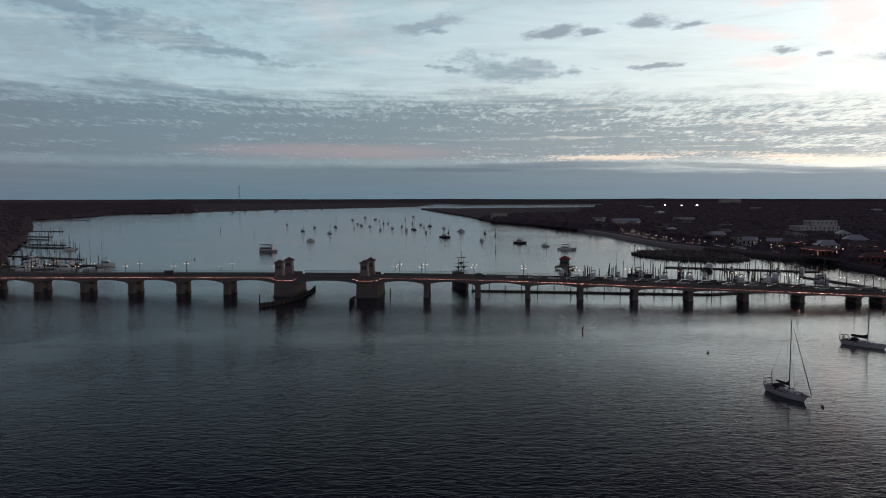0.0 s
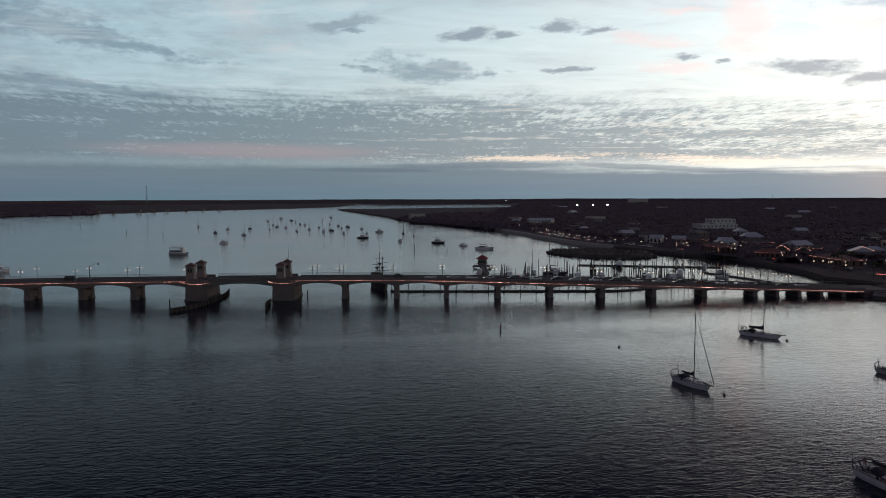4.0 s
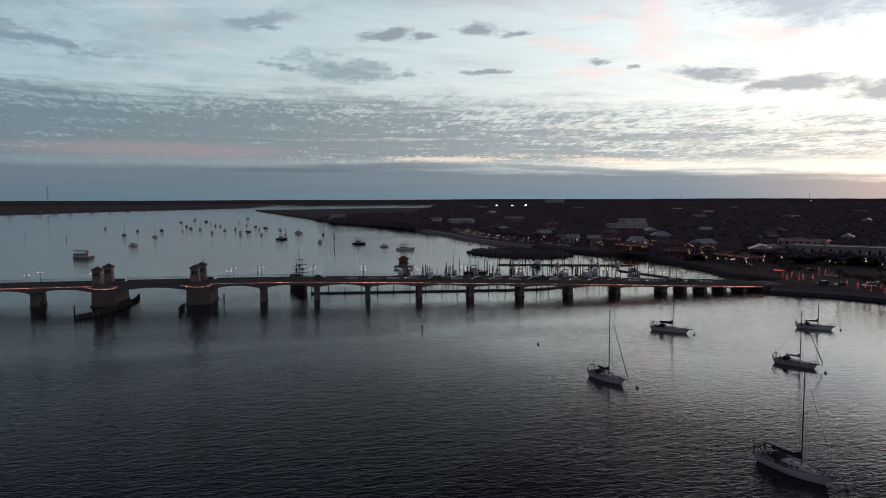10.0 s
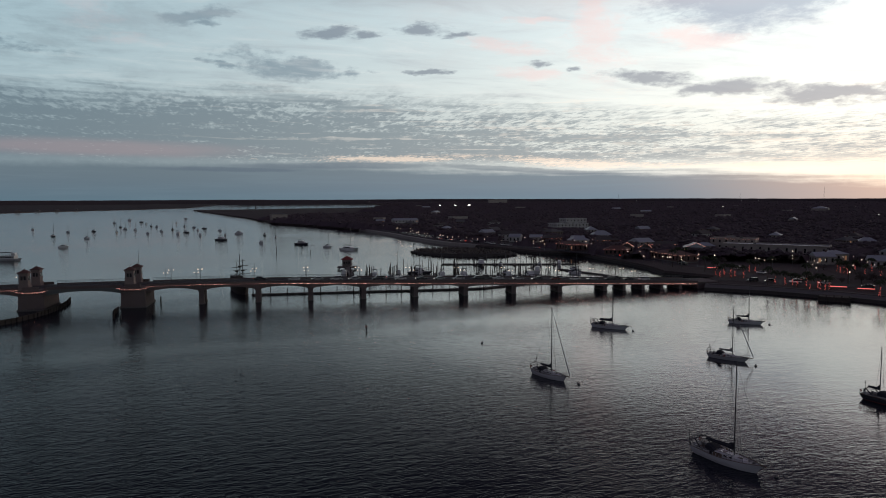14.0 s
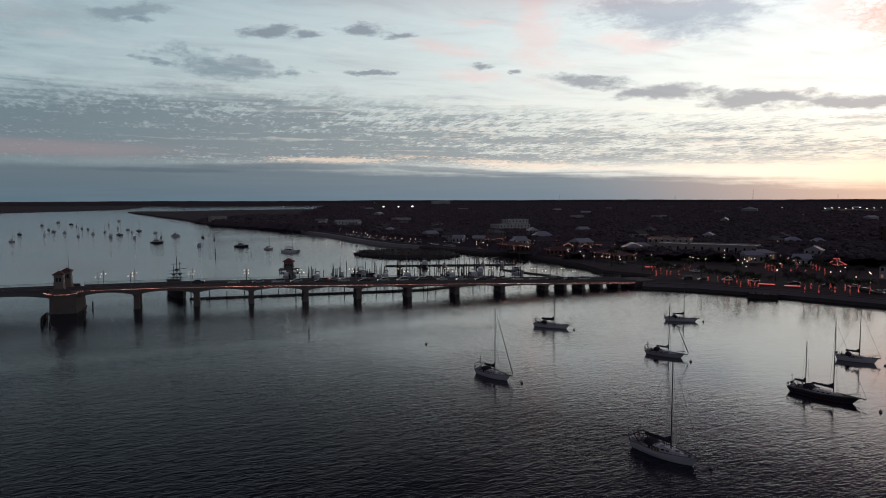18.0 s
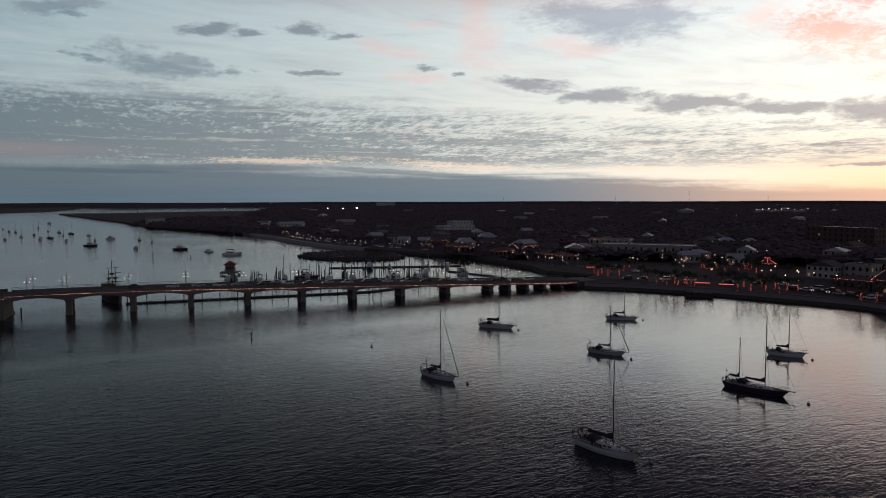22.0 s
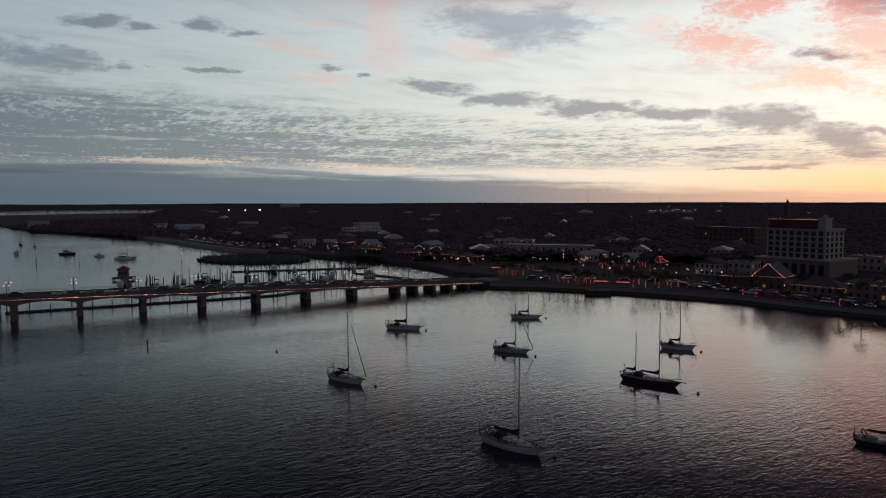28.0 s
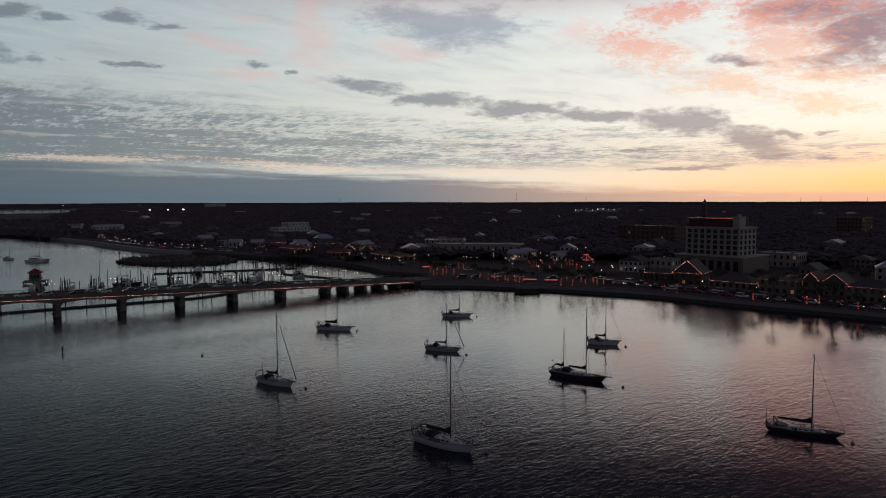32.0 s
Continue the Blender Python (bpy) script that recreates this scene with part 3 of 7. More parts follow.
def bridge_pier(s, wide=2.3, gap=True):
    """Two columns tied by a web that leaves a slot over the water and, on the tall piers, one under the cap."""
    z = edge(s)
    h = wide / 2
    drop = float(np.interp(s, (60, 150), (2.2, 1.6)))
    body = Geo()
    for w0, w1 in ((1.6, 4.2), (7.6, 10.2)) if gap else ((0.5, 10.4),):
        body.box(s - h, s + h, w0, w1, 0.25, z - (drop if gap else 1.0), 0.95 if gap else 1.0)
    if gap:
        body.box(s - h * 0.7, s + h * 0.7, 4.2, 7.6, 1.25, z - drop - (1.0 if z > 5.2 else 0.0))
    p = part("pier", body, CONCRETE, bridge)
    if gap:
        part("pier_cap", Geo().box(s - h - 0.16, s + h + 0.16, 1.0, 10.8, z - drop - 0.35, z - drop + 0.3).box(s - h - 0.08, s + h + 0.08, 1.2, 10.6, z - drop + 0.3, z - 0.1), CONCRETE, p)
    for w0, w1 in ((1.35, 4.5), (7.3, 10.45)) if gap else ((0.3, 10.6),):
        part("pier_footing", Geo().box(s - h - 0.2, s + h + 0.2, w0, w1, -1.5, 0.32), PIER_STAIN, p)


def bascule_pier(s, half):
    z = edge(s)
    p = part("bascule_pier", Geo().box(s - half, s + half, -1.6, WIDE + 1.6, 0.5, z - 1.3, 0.97), CONCRETE, bridge)
    part("pier_footing", Geo().box(s - half - 0.3, s + half + 0.3, -2.1, WIDE + 2.1, -1.5, 0.55), PIER_STAIN, p)
    part("pier_cap", Geo().box(s - half - 0.25, s + half + 0.25, -1.7, WIDE + 1.7, z - 1.3, z - 0.75), CONCRETE, p)
    out = [(s - half, -0.9), (s - half + 1.6, -1.75), (s + half - 1.6, -1.75), (s + half, -0.9), (s + half, WIDE + 0.9), (s + half - 1.6, WIDE + 1.75), (s - half + 1.6, WIDE + 1.75), (s - half, WIDE + 0.9)]
    part("bay_slab", Geo().prism(out, z - 0.75, z + 0.3), CONCRETE, p)
    for w0 in (-1.7, WIDE + 1.35):
        part("parapet", Geo().box(s - half + 1.6, s + half - 1.6, w0, w0 + 0.35, z + 0.3, z + 1.3), CONCRETE, bridge)
    g = Geo()
    n = 14
    for i in range(n):
        k = (i + 0.5) / n
        x = s - half - 1.5 + (2 * half + 3.0) * k
        droop = 0.95 * (1 - abs(2 * k - 1) ** 3)
        g.box(x - 0.34, x + 0.34, -1.86, -1.80, z + 0.15 - droop, z + 0.2 - droop)
    tagged(part("light_string", g, LED_ROSE, bridge, "warm glowing string of small lights"), kind="stuff")


def bascule_tower(s, w):
    z = edge(s) + 0.3
    t = part("tower", Geo().box(s - 1.5, s + 1.5, w - 1.5, w + 1.5, z - 0.2, z + 5.9, 0.95), STUCCO_PINK, bridge, "pink-grey stucco bascule tower with hipped roof")
    part("tower_base", Geo().box(s - 1.72, s + 1.72, w - 1.72, w + 1.72, z - 0.3, z + 1.4, 0.98), STUCCO_PINK, t)
    part("cornice", Geo().box(s - 1.75, s + 1.75, w - 1.75, w + 1.75, z + 5.7, z + 6.05).box(s - 1.6, s + 1.6, w - 1.6, w + 1.6, z + 3.1, z + 3.3), STUCCO_PINK, t)
    part("tower_roof", Geo().hip(s - 2.05, s + 2.05, w - 2.05, w + 2.05, z + 6.05, z + 7.3, ridge=0.0), TERRACOTTA, t, "dark terracotta pyramid roof")
    for dx, dy in ((0, -1), (0, 1), (-1, 0), (1, 0)):
        for k in (-0.5, 0.5):
            cx, cy = s + dx * 1.47 + k * abs(dy), w + dy * 1.47 + k * abs(dx)
            e = 0.34
            part("window", Geo().box(cx - (e if dy else 0.06), cx + (e if dy else 0.06), cy - (e if dx else 0.06), cy + (e if dx else 0.06), z + 3.5, z + 4.9), DARK_GLASS, t)
    part("finial", Geo().tube((s, w, z + 7.2), (s, w, z + 7.8), 0.08), STEEL, t)


ALL = PIERS + LOW_PIERS + [ENDS]
for a, b in zip(ALL, ALL[1:]):
    if a == CHANNEL[0]:
        a, b = a + 4.3, b - 4.3
        bridge_span(a, b, 0.95, 2.2, steel=True)
        continue
    a2 = a + (4.3 if a == CHANNEL[1] else 0)
    b2 = b - (4.3 if b == CHANNEL[0] else 0)
    short = b - a < 12
    bridge_span(a2, b2, 1.1 if short else float(np.interp(a, (0, 70), (0.9, 1.25))), 1.2 if short else float(np.interp(a, (60, 150), (2.3, 1.7))))
    light_string(a2, b2)
for s in CHANNEL:
    half = 4.3
    bascule_pier(s, half)
    part("roadway", Geo().box(s - half, s + half, 2.3, WIDE - 2.3, edge(s) + 0.3, edge(s) + 0.42), ASPHALT, bridge)
    for w in (0.6, WIDE - 0.6):
        bascule_tower(s - (2.4 if s < -50 else 1.2), w)
part("flag_staff", Geo().tube((CHANNEL[1] - 0.6, WIDE - 0.6, edge(-30) + 7.4), (CHANNEL[1] - 0.6, WIDE - 0.6, edge(-30) + 13), 0.07, 0.04), STEEL, bridge)
for s in PIERS:
    if s not in CHANNEL:
        bridge_pier(s, 1.9 if s > -20 else 2.3)
for s in LOW_PIERS:
    bridge_pier(s, 1.3, gap=False)
part("abutment", Geo().box(ENDS - 0.5, ENDS + 10, -0.3, WIDE + 0.3, -1.5, edge(ENDS) + 0.36), CONCRETE, bridge)

# ---------------------------------------------------------------- moored yachts in the foreground
def hull_rings(L, B, free, full=0.86, stern=0.62, n=14, rake=0.09):
    """Half-sections from the transom to the stem, as rings of seven points."""
    rings = []
    for i in range(n + 1):
        t = i / n
        x = -L / 2 + L * t
        wide = B / 2 * min(1.0, (stern + (1 - stern) * min(1, t / 0.42) ** 0.8)) * (1 - max(0, (t - 0.42) / 0.58) ** 2.1)
        wide = max(wide, 0.03)
        sheer = free * (1.0 + 0.32 * max(0, (t - 0.35) / 0.65) ** 1.7 + 0.06 * (1 - t) ** 2)
        xb = x + (-rake * L * max(0, (t - 0.75) / 0.25) if t > 0.75 else rake * 0.5 * L * max(0, (0.15 - t) / 0.15))
        low = -0.35 * (1 - 0.6 * abs(t - 0.5) * 2)
        ring = [(x, -wide, sheer), ((x + xb) / 2, -wide * 0.98, sheer * 0.5), (xb, -wide * full, 0.02), (xb, 0, low), (xb, wide * full, 0.02), ((x + xb) / 2, wide * 0.98, sheer * 0.5), (x, wide, sheer)]
        rings.append(ring)
    return rings


def deck_gear(y, X, L, B, free, seed, rings):
    """Cans, cushions, lockers, ropes, vents and stern gear of a boat that is lived on."""
    rng = random.Random(seed)
    for side in (-1, 1):
        for i in range(rng.randint(2, 4)):
            x = X(0.34 + 0.055 * i + rng.uniform(-0.01, 0.01))
            w = side * B * 0.40
            part("jerrycan", Geo().box(x - 0.16, x + 0.16, w - 0.1, w + 0.1, free - 0.02, free + 0.42, 0.85).box(x - 0.05, x + 0.05, w - 0.04, w + 0.04, free + 0.42, free + 0.48), rng.choice((CANVAS, RED_PAINT, GREY_GEL, TEAK)), y)
        w = side * B * 0.30
        part("cockpit_cushion", Geo().box(X(0.10), X(0.28), w - 0.16, w + 0.16, free + 0.2, free + 0.34, 0.92), rng.choice((CANVAS, SAILCLOTH)), y)
        part("winch", Geo().tube((X(0.22), w, free + 0.3), (X(0.22), w, free + 0.52), 0.11, 0.08, 7), ALLOY, y)
        part("dorade_vent", Geo().tube((X(0.62), side * B * 0.16, free + 0.3), (X(0.62), side * B * 0.16, free + 0.68), 0.09, 0.13, 7), WHITE_GEL, y)
        part("handrail", Geo().path([(X(0.38), side * B * 0.2, free + 0.46), (X(0.38), side * B * 0.2, free + 0.54), (X(0.60), side * B * 0.16, free + 0.5), (X(0.60), side * B * 0.16, free + 0.4)], 0.025, 4), TEAK, y)
    part("anchor", Geo().tube((X(0.93), 0, free * 1.3), (X(1.0), 0, free * 1.36), 0.05, n=5).box(X(0.985), X(1.015), -0.22, 0.22, free * 1.2, free * 1.3), STEEL, y)
    part("windlass", Geo().box(X(0.86), X(0.89), -0.16, 0.16, free * 1.15, free * 1.15 + 0.3, 0.8), STEEL, y)
    part("rope_coil", Geo().path([(X(0.80) + 0.24 * math.cos(k * 0.9), 0.3 + 0.24 * math.sin(k * 0.9), free * 1.13 + 0.02 * k) for k in range(15)], 0.03, 4), SAILCLOTH, y)
    part("stern_locker", Geo().box(X(0.035), X(0.075), -B * 0.2, B * 0.2, free - 0.05, free + 0.45, 0.9), GREY_GEL, y)
    w = B * 0.30 * rng.choice((-1, 1))
    part("life_ring", Geo().path([(X(0.02), w + 0.26 * math.cos(k * math.pi / 5), free + 0.62 + 0.26 * math.sin(k * math.pi / 5)) for k in range(11)], 0.06, 5), RED_PAINT, y)
    part("stern_pole", Geo().tube((X(0.01), -w, free), (X(-0.01), -w, free + rng.uniform(2.0, 3.0)), 0.035, n=5).box(X(-0.012), X(0.006), -w - 0.3, -w + 0.3, free + 1.9, free + 1.98), RIGGING, y)
    if rng.random() < 0.6:
        part("folded_bimini", Geo().path([(X(0.17), -B * 0.34, free + 0.3), (X(0.10), -B * 0.36, free + 1.35), (X(0.10), 0, free + 1.6), (X(0.10), B * 0.36, free + 1.35), (X(0.17), B * 0.34, free + 0.3)], 0.10, 6), CANVAS, y)


def sail_yacht(name, label, L, B, free, at, hull=WHITE_GEL, mast=14.0, mast_t=0.58, mizzen=None, cover=CANVAS, arch=False, bow_sprit=0.8, furled=False, spread=1, dodger=True, bulk=1.0, boom=0.34, seed=0):
    """A moored sailing yacht with its bow along +x."""
    y = thing(name, label, "sailboat", at, "moored yachts by the bridge")
    rings = hull_rings(L, B, free)
    part("hull", Geo().loft(rings, closed=False, caps=False).add(rings[0], [tuple(range(7))]), hull, y, smooth=False)
    deck = [(r[0], r[6]) for r in rings]
    g = Geo()
    for (a, b), (c, d) in zip(deck, deck[1:]):
        n = len(g.v)
        g.add([(a[0], a[1] * 0.97, a[2] - 0.06), (c[0], c[1] * 0.97, c[2] - 0.06), (d[0], d[1] * 0.97, d[2] - 0.06), (b[0], b[1] * 0.97, b[2] - 0.06)], [(0, 1, 2, 3)])
    part("deck", g, DECK_GEL if hull is not NAVY_GEL else TEAK, y)
    for side in (0, 6):
        part("rub_rail", Geo().path([r[side] for r in rings], 0.05), TEAK, y)
    part("boot_stripe", Geo().loft([[(r[2][0], r[2][1] * 1.012, 0.10), (r[2][0], r[2][1] * 1.006, 0.0)] for r in rings[:-1]], closed=False, caps=False)
         .loft([[(r[4][0], r[4][1] * 1.012, 0.10), (r[4][0], r[4][1] * 1.006, 0.0)] for r in rings[:-1]], closed=False, caps=False), NAVY_GEL if hull is not NAVY_GEL else RED_PAINT, y)
    X = lambda t: -L / 2 + L * t
    # coachroof, lofted with a rounded top
    cr = []
    for t, w, h in ((0.30, 0.30, 0.40), (0.34, 0.31, 0.46), (0.50, 0.30, 0.46), (0.64, 0.23, 0.38), (0.74, 0.13, 0.22), (0.78, 0.09, 0.04)):
        w, z = w * B, free * 1.02
        cr.append([(X(t), -w, z - 0.1), (X(t), -w * 0.93, z + h * 0.75), (X(t), -w * 0.6, z + h), (X(t), w * 0.6, z + h), (X(t), w * 0.93, z + h * 0.75), (X(t), w, z - 0.1)])
    cabin = part("coachroof", Geo().loft(cr), WHITE_GEL, y)
    for side in (-1, 1):
        for t in (0.37, 0.44, 0.51, 0.58):
            w = np.interp(t, (0.34, 0.50, 0.64), (0.31, 0.30, 0.23)) * B * 0.97
            a, b = X(t), X(t + 0.042)
            part("porthole", Geo().box(a, b, side * w - 0.03, side * w + 0.03, free + 0.14, free + 0.33), DARK_GLASS, cabin)
    for t in (0.47, 0.69):
        part("hatch", Geo().box(X(t) - 0.28, X(t) + 0.28, -0.28, 0.28, free + (0.44 if t < 0.6 else 0.26), free + (0.52 if t < 0.6 else 0.40)), DARK_GLASS, cabin)
    # cockpit
    cw = B * 0.24
    pit = Geo()
    pit.box(X(0.08), X(0.30), -cw - 0.14, -cw, free - 0.1, free + 0.30).box(X(0.08), X(0.30), cw, cw + 0.14, free - 0.1, free + 0.30).box(X(0.075), X(0.09), -cw, cw, free - 0.1, free + 0.26)
    part("cockpit_coaming", pit, WHITE_GEL, y)
    part("cockpit_sole", Geo().box(X(0.09), X(0.30), -cw, cw, free - 0.12, free + 0.0), TEAK, y)
    part("wheel", Geo().path([(X(0.14), 0.45 * math.cos(k * math.pi / 6), free + 0.75 + 0.45 * math.sin(k * math.pi / 6)) for k in range(13)], 0.03, 4).box(X(0.14) - 0.08, X(0.14) + 0.1, -0.12, 0.12, free, free + 0.7), ALLOY, y)
    if dodger:
        rows = []
        for t, h in ((0.24, 0.95), (0.28, 1.08), (0.33, 1.0), (0.38, 0.5)):
            rows.append([(X(t), -0.30 * B, free + 0.2), (X(t), -0.29 * B, free + h * 0.85), (X(t), -0.16 * B, free + h + 0.1), (X(t), 0.16 * B, free + h + 0.1), (X(t), 0.29 * B, free + h * 0.85), (X(t), 0.30 * B, free + 0.2)])
        part("spray_hood", Geo().loft(rows, closed=False, caps=False), CANVAS, y)
    # rails
    for side in (0, 6):
        pts = [Vector(rings[i][side]) * 1.0 for i in (1, 3, 5, 7, 9, 11, 12, 13)]
        for p in pts:
            part("stanchion", Geo().tube(p, p + Vector((0, 0, 0.62)), 0.022, n=4), RIGGING, y)
        for h in (0.33, 0.62):
            part("guard_wire", Geo().path([p + Vector((0, 0, h)) for p in pts], 0.012, 3), RIGGING, y)
    bow, st = Vector(rings[-1][0]), Vector(rings[0][0])
    part("bow_pulpit", Geo().path([Vector(rings[12][0]) + Vector((0, 0, 0.65)), bow + Vector((0.15, -0.12, 0.72)), bow + Vector((0.15, 0.12, 0.72)), Vector(rings[12][6]) + Vector((0, 0, 0.65))], 0.03, 4)
         .tube(bow + Vector((0, 0, -0.1)), bow + Vector((0.15, 0, 0.7)), 0.025, n=4), RIGGING, y)
    part("stern_pushpit", Geo().path([Vector(rings[1][0]) + Vector((0, 0, 0.7)), Vector(rings[0][0]) + Vector((0, 0, 0.75)), Vector(rings[0][6]) + Vector((0, 0, 0.75)), Vector(rings[1][6]) + Vector((0, 0, 0.7))], 0.03, 4)
         .tube(Vector(rings[0][0]), Vector(rings[0][0]) + Vector((0, 0, 0.75)), 0.03, n=4).tube(Vector(rings[0][6]), Vector(rings[0][6]) + Vector((0, 0, 0.75)), 0.03, n=4), RIGGING, y)
    if arch:
        w = B * 0.33
        part("radar_arch", Geo().path([(X(0.03), -w, free + 0.1), (X(0.0), -w, free + 1.1), (X(0.03), -w * 0.7, free + 1.5), (X(0.03), w * 0.7, free + 1.5), (X(0.0), w, free + 1.1), (X(0.03), w, free + 0.1)], 0.06, 5)
             .box(X(0.01), X(0.07), -w * 0.6, w * 0.6, free + 1.5, free + 1.56), RIGGING, y)
    else:
        part("outboard_motor", Geo().box(X(-0.005), X(0.015), B * 0.12, B * 0.22, free + 0.25, free + 0.75, 0.8).tube((X(0), B * 0.17, free - 0.3), (X(0), B * 0.17, free + 0.3), 0.05), CANVAS, y)
    if bow_sprit:
        part("bowsprit", Geo().box(X(0.96), X(1.0) + bow_sprit, -0.09, 0.09, bow.z - 0.05, bow.z + 0.09, 0.9).path([(X(1) + bow_sprit, 0, bow.z), (rings[-1][2][0] + 0.1, 0, 0.15)], 0.02, 3), TEAK, y)
    tip = Vector((X(1.0) + bow_sprit, 0, bow.z + 0.1))

    def rig(t, top, boom_len, main):
        mx = X(t)
        m = part("mast" if main else "mizzen_mast", Geo().tube((mx, 0, free), (mx, 0, top), 0.115 if main else 0.09, 0.07, 8), ALLOY, y)
        part("masthead", Geo().box(mx - 0.25, mx + 0.12, -0.05, 0.05, top - 0.05, top + 0.06).tube((mx, 0, top), (mx, 0, top + 0.6), 0.012, n=3), RIGGING, m)
        for k in range(spread):
            z = free + (top - free) * ((k + 1) / (spread + 1) + 0.04)
            part("spreader", Geo().tube((mx, -B * 0.24, z + 0.05), (mx, B * 0.24, z + 0.05), 0.035, n=4), ALLOY, m)
        bz = free + 1.25
        bm = part("boom", Geo().tube((mx, 0, bz), (mx - boom_len, 0, bz + 0.12), 0.075, n=6), ALLOY, y)
        rows = []
        for i in range(9):
            k = i / 8
            r = (0.30 - 0.17 * k / bulk) * bulk * (1.0 if cover is CANVAS else 0.8) + 0.03 * math.sin(i * 2.1)
            x = mx - 0.1 - (boom_len - 0.2) * k
            c = bz + 0.16 + 0.12 * k
            rows.append([(x, -r * 0.55, c - r * 0.4), (x, -r * 0.6, c + r * 0.3), (x, 0, c + r * 1.25 + (0.5 * max(0, 1 - k * 5))), (x, r * 0.6, c + r * 0.3), (x, r * 0.55, c - r * 0.4)])
        part("sail_cover", Geo().loft(rows), cover, bm)
        for side in (-1, 1):
            foot = Vector((mx - 0.1, side * B * 0.46, free))
            z = free + (top - free) * (1 / (spread + 1) + 0.04)
            part("cap_shroud", Geo().path([foot, (mx, side * B * 0.24, z), (mx, 0, top - 0.1)], 0.019, 3), RIGGING, m)
            part("lower_shroud", Geo().path([foot + Vector((0.35, 0, 0)), (mx, 0, z)], 0.016, 3), RIGGING, m)
        if main:
            part("forestay", Geo().path([tip, (mx, 0, top - 0.1)], 0.024, 3), RIGGING, m)
            if not mizzen:
                part("backstay", Geo().path([Vector((st.x, 0, st.z)), (mx, 0, top)], 0.019, 3), RIGGING, m)
        return mx, top

    mx, top = rig(mast_t, mast, L * boom, True)
    if furled:
        part("furled_headsail", Geo().tube(tip + Vector((0, 0, 0.3)), tip.lerp(Vector((mx, 0, top - 0.1)), 0.94), 0.11, 0.05, 6), SAILCLOTH, y)
    if mizzen:
        rig(mizzen[0], mizzen[1], L * 0.17, False)
    deck_gear(y, X, L, B, free, seed or int(at.translation.x * 10), rings)
    return y


def heading(x, y, deg):
    return pose(x, y, 0, 0, 0, deg)


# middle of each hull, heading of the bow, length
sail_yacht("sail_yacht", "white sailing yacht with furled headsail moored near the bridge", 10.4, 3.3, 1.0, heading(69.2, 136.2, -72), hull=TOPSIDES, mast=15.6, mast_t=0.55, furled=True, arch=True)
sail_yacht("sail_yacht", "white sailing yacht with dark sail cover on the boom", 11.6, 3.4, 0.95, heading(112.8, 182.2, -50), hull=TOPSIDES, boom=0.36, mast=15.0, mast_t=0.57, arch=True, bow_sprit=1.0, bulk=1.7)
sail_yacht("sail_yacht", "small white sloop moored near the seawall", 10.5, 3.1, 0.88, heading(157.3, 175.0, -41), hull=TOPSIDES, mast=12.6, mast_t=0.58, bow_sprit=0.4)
sail_yacht("sail_yacht", "weathered cruising sloop with cluttered stern deck", 10.0, 3.1, 0.85, heading(118.6, 137.5, -62), hull=GREY_GEL, mast=12.6, mast_t=0.6, cover=SAILCLOTH, arch=True, bow_sprit=1.0, furled=True)
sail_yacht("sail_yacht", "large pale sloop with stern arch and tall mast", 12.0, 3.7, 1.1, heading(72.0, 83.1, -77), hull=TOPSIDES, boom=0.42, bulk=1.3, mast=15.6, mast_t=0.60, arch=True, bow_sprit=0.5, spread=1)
sail_yacht("sail_yacht", "dark-hulled ketch with two bare masts", 13.6, 3.8, 1.0, heading(122.8, 95.8, -76), hull=NAVY_GEL, mast=15.7, mast_t=0.64, mizzen=(0.24, 10.6), bow_sprit=1.2, boom=0.32)
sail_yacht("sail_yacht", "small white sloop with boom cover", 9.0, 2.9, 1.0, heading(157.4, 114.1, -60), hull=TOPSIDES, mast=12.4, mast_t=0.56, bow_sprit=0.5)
sail_yacht("sail_yacht", "dark-hulled low sloop with teak deck", 11.8, 3.4, 0.75, heading(122.2, 47.1, -70), hull=NAVY_GEL, mast=13.8, mast_t=0.6, bow_sprit=0.3, dodger=False, boom=0.46)


def mooring_buoy(x, y, r=0.32, mat=BUOY_WHITE):
    b = thing("mooring_buoy", "round floating mooring buoy", "buoy", pose(x, y, 0), "mooring buoys")
    part("float", Geo().ball((0, 0, 0.12), r, 10, 7, 0.85), mat, b, smooth=True)
    part("ring", Geo().path([(0.14 * math.cos(k * math.pi / 3), 0, r + 0.16 + 0.14 * math.sin(k * math.pi / 3)) for k in range(7)], 0.03, 4), RIGGING, b)


for x, y in ((72.4, 128.9), (116.7, 175.8), (162.8, 170.9), (119.9, 129.7), (74.9, 76.4), (123.8, 84.6), (159.1, 108.1), (123.1, 39.8), (67.9, 174.4)):
    mooring_buoy(x, y)

# ---------------------------------------------------------------- round the bridge: fenders, piles, lamps, cars
def on_bridge(s, w, z=0.0, turn=0.0):
    return BRIDGE_AT @ pose(s, w, z, 0, 0, turn)


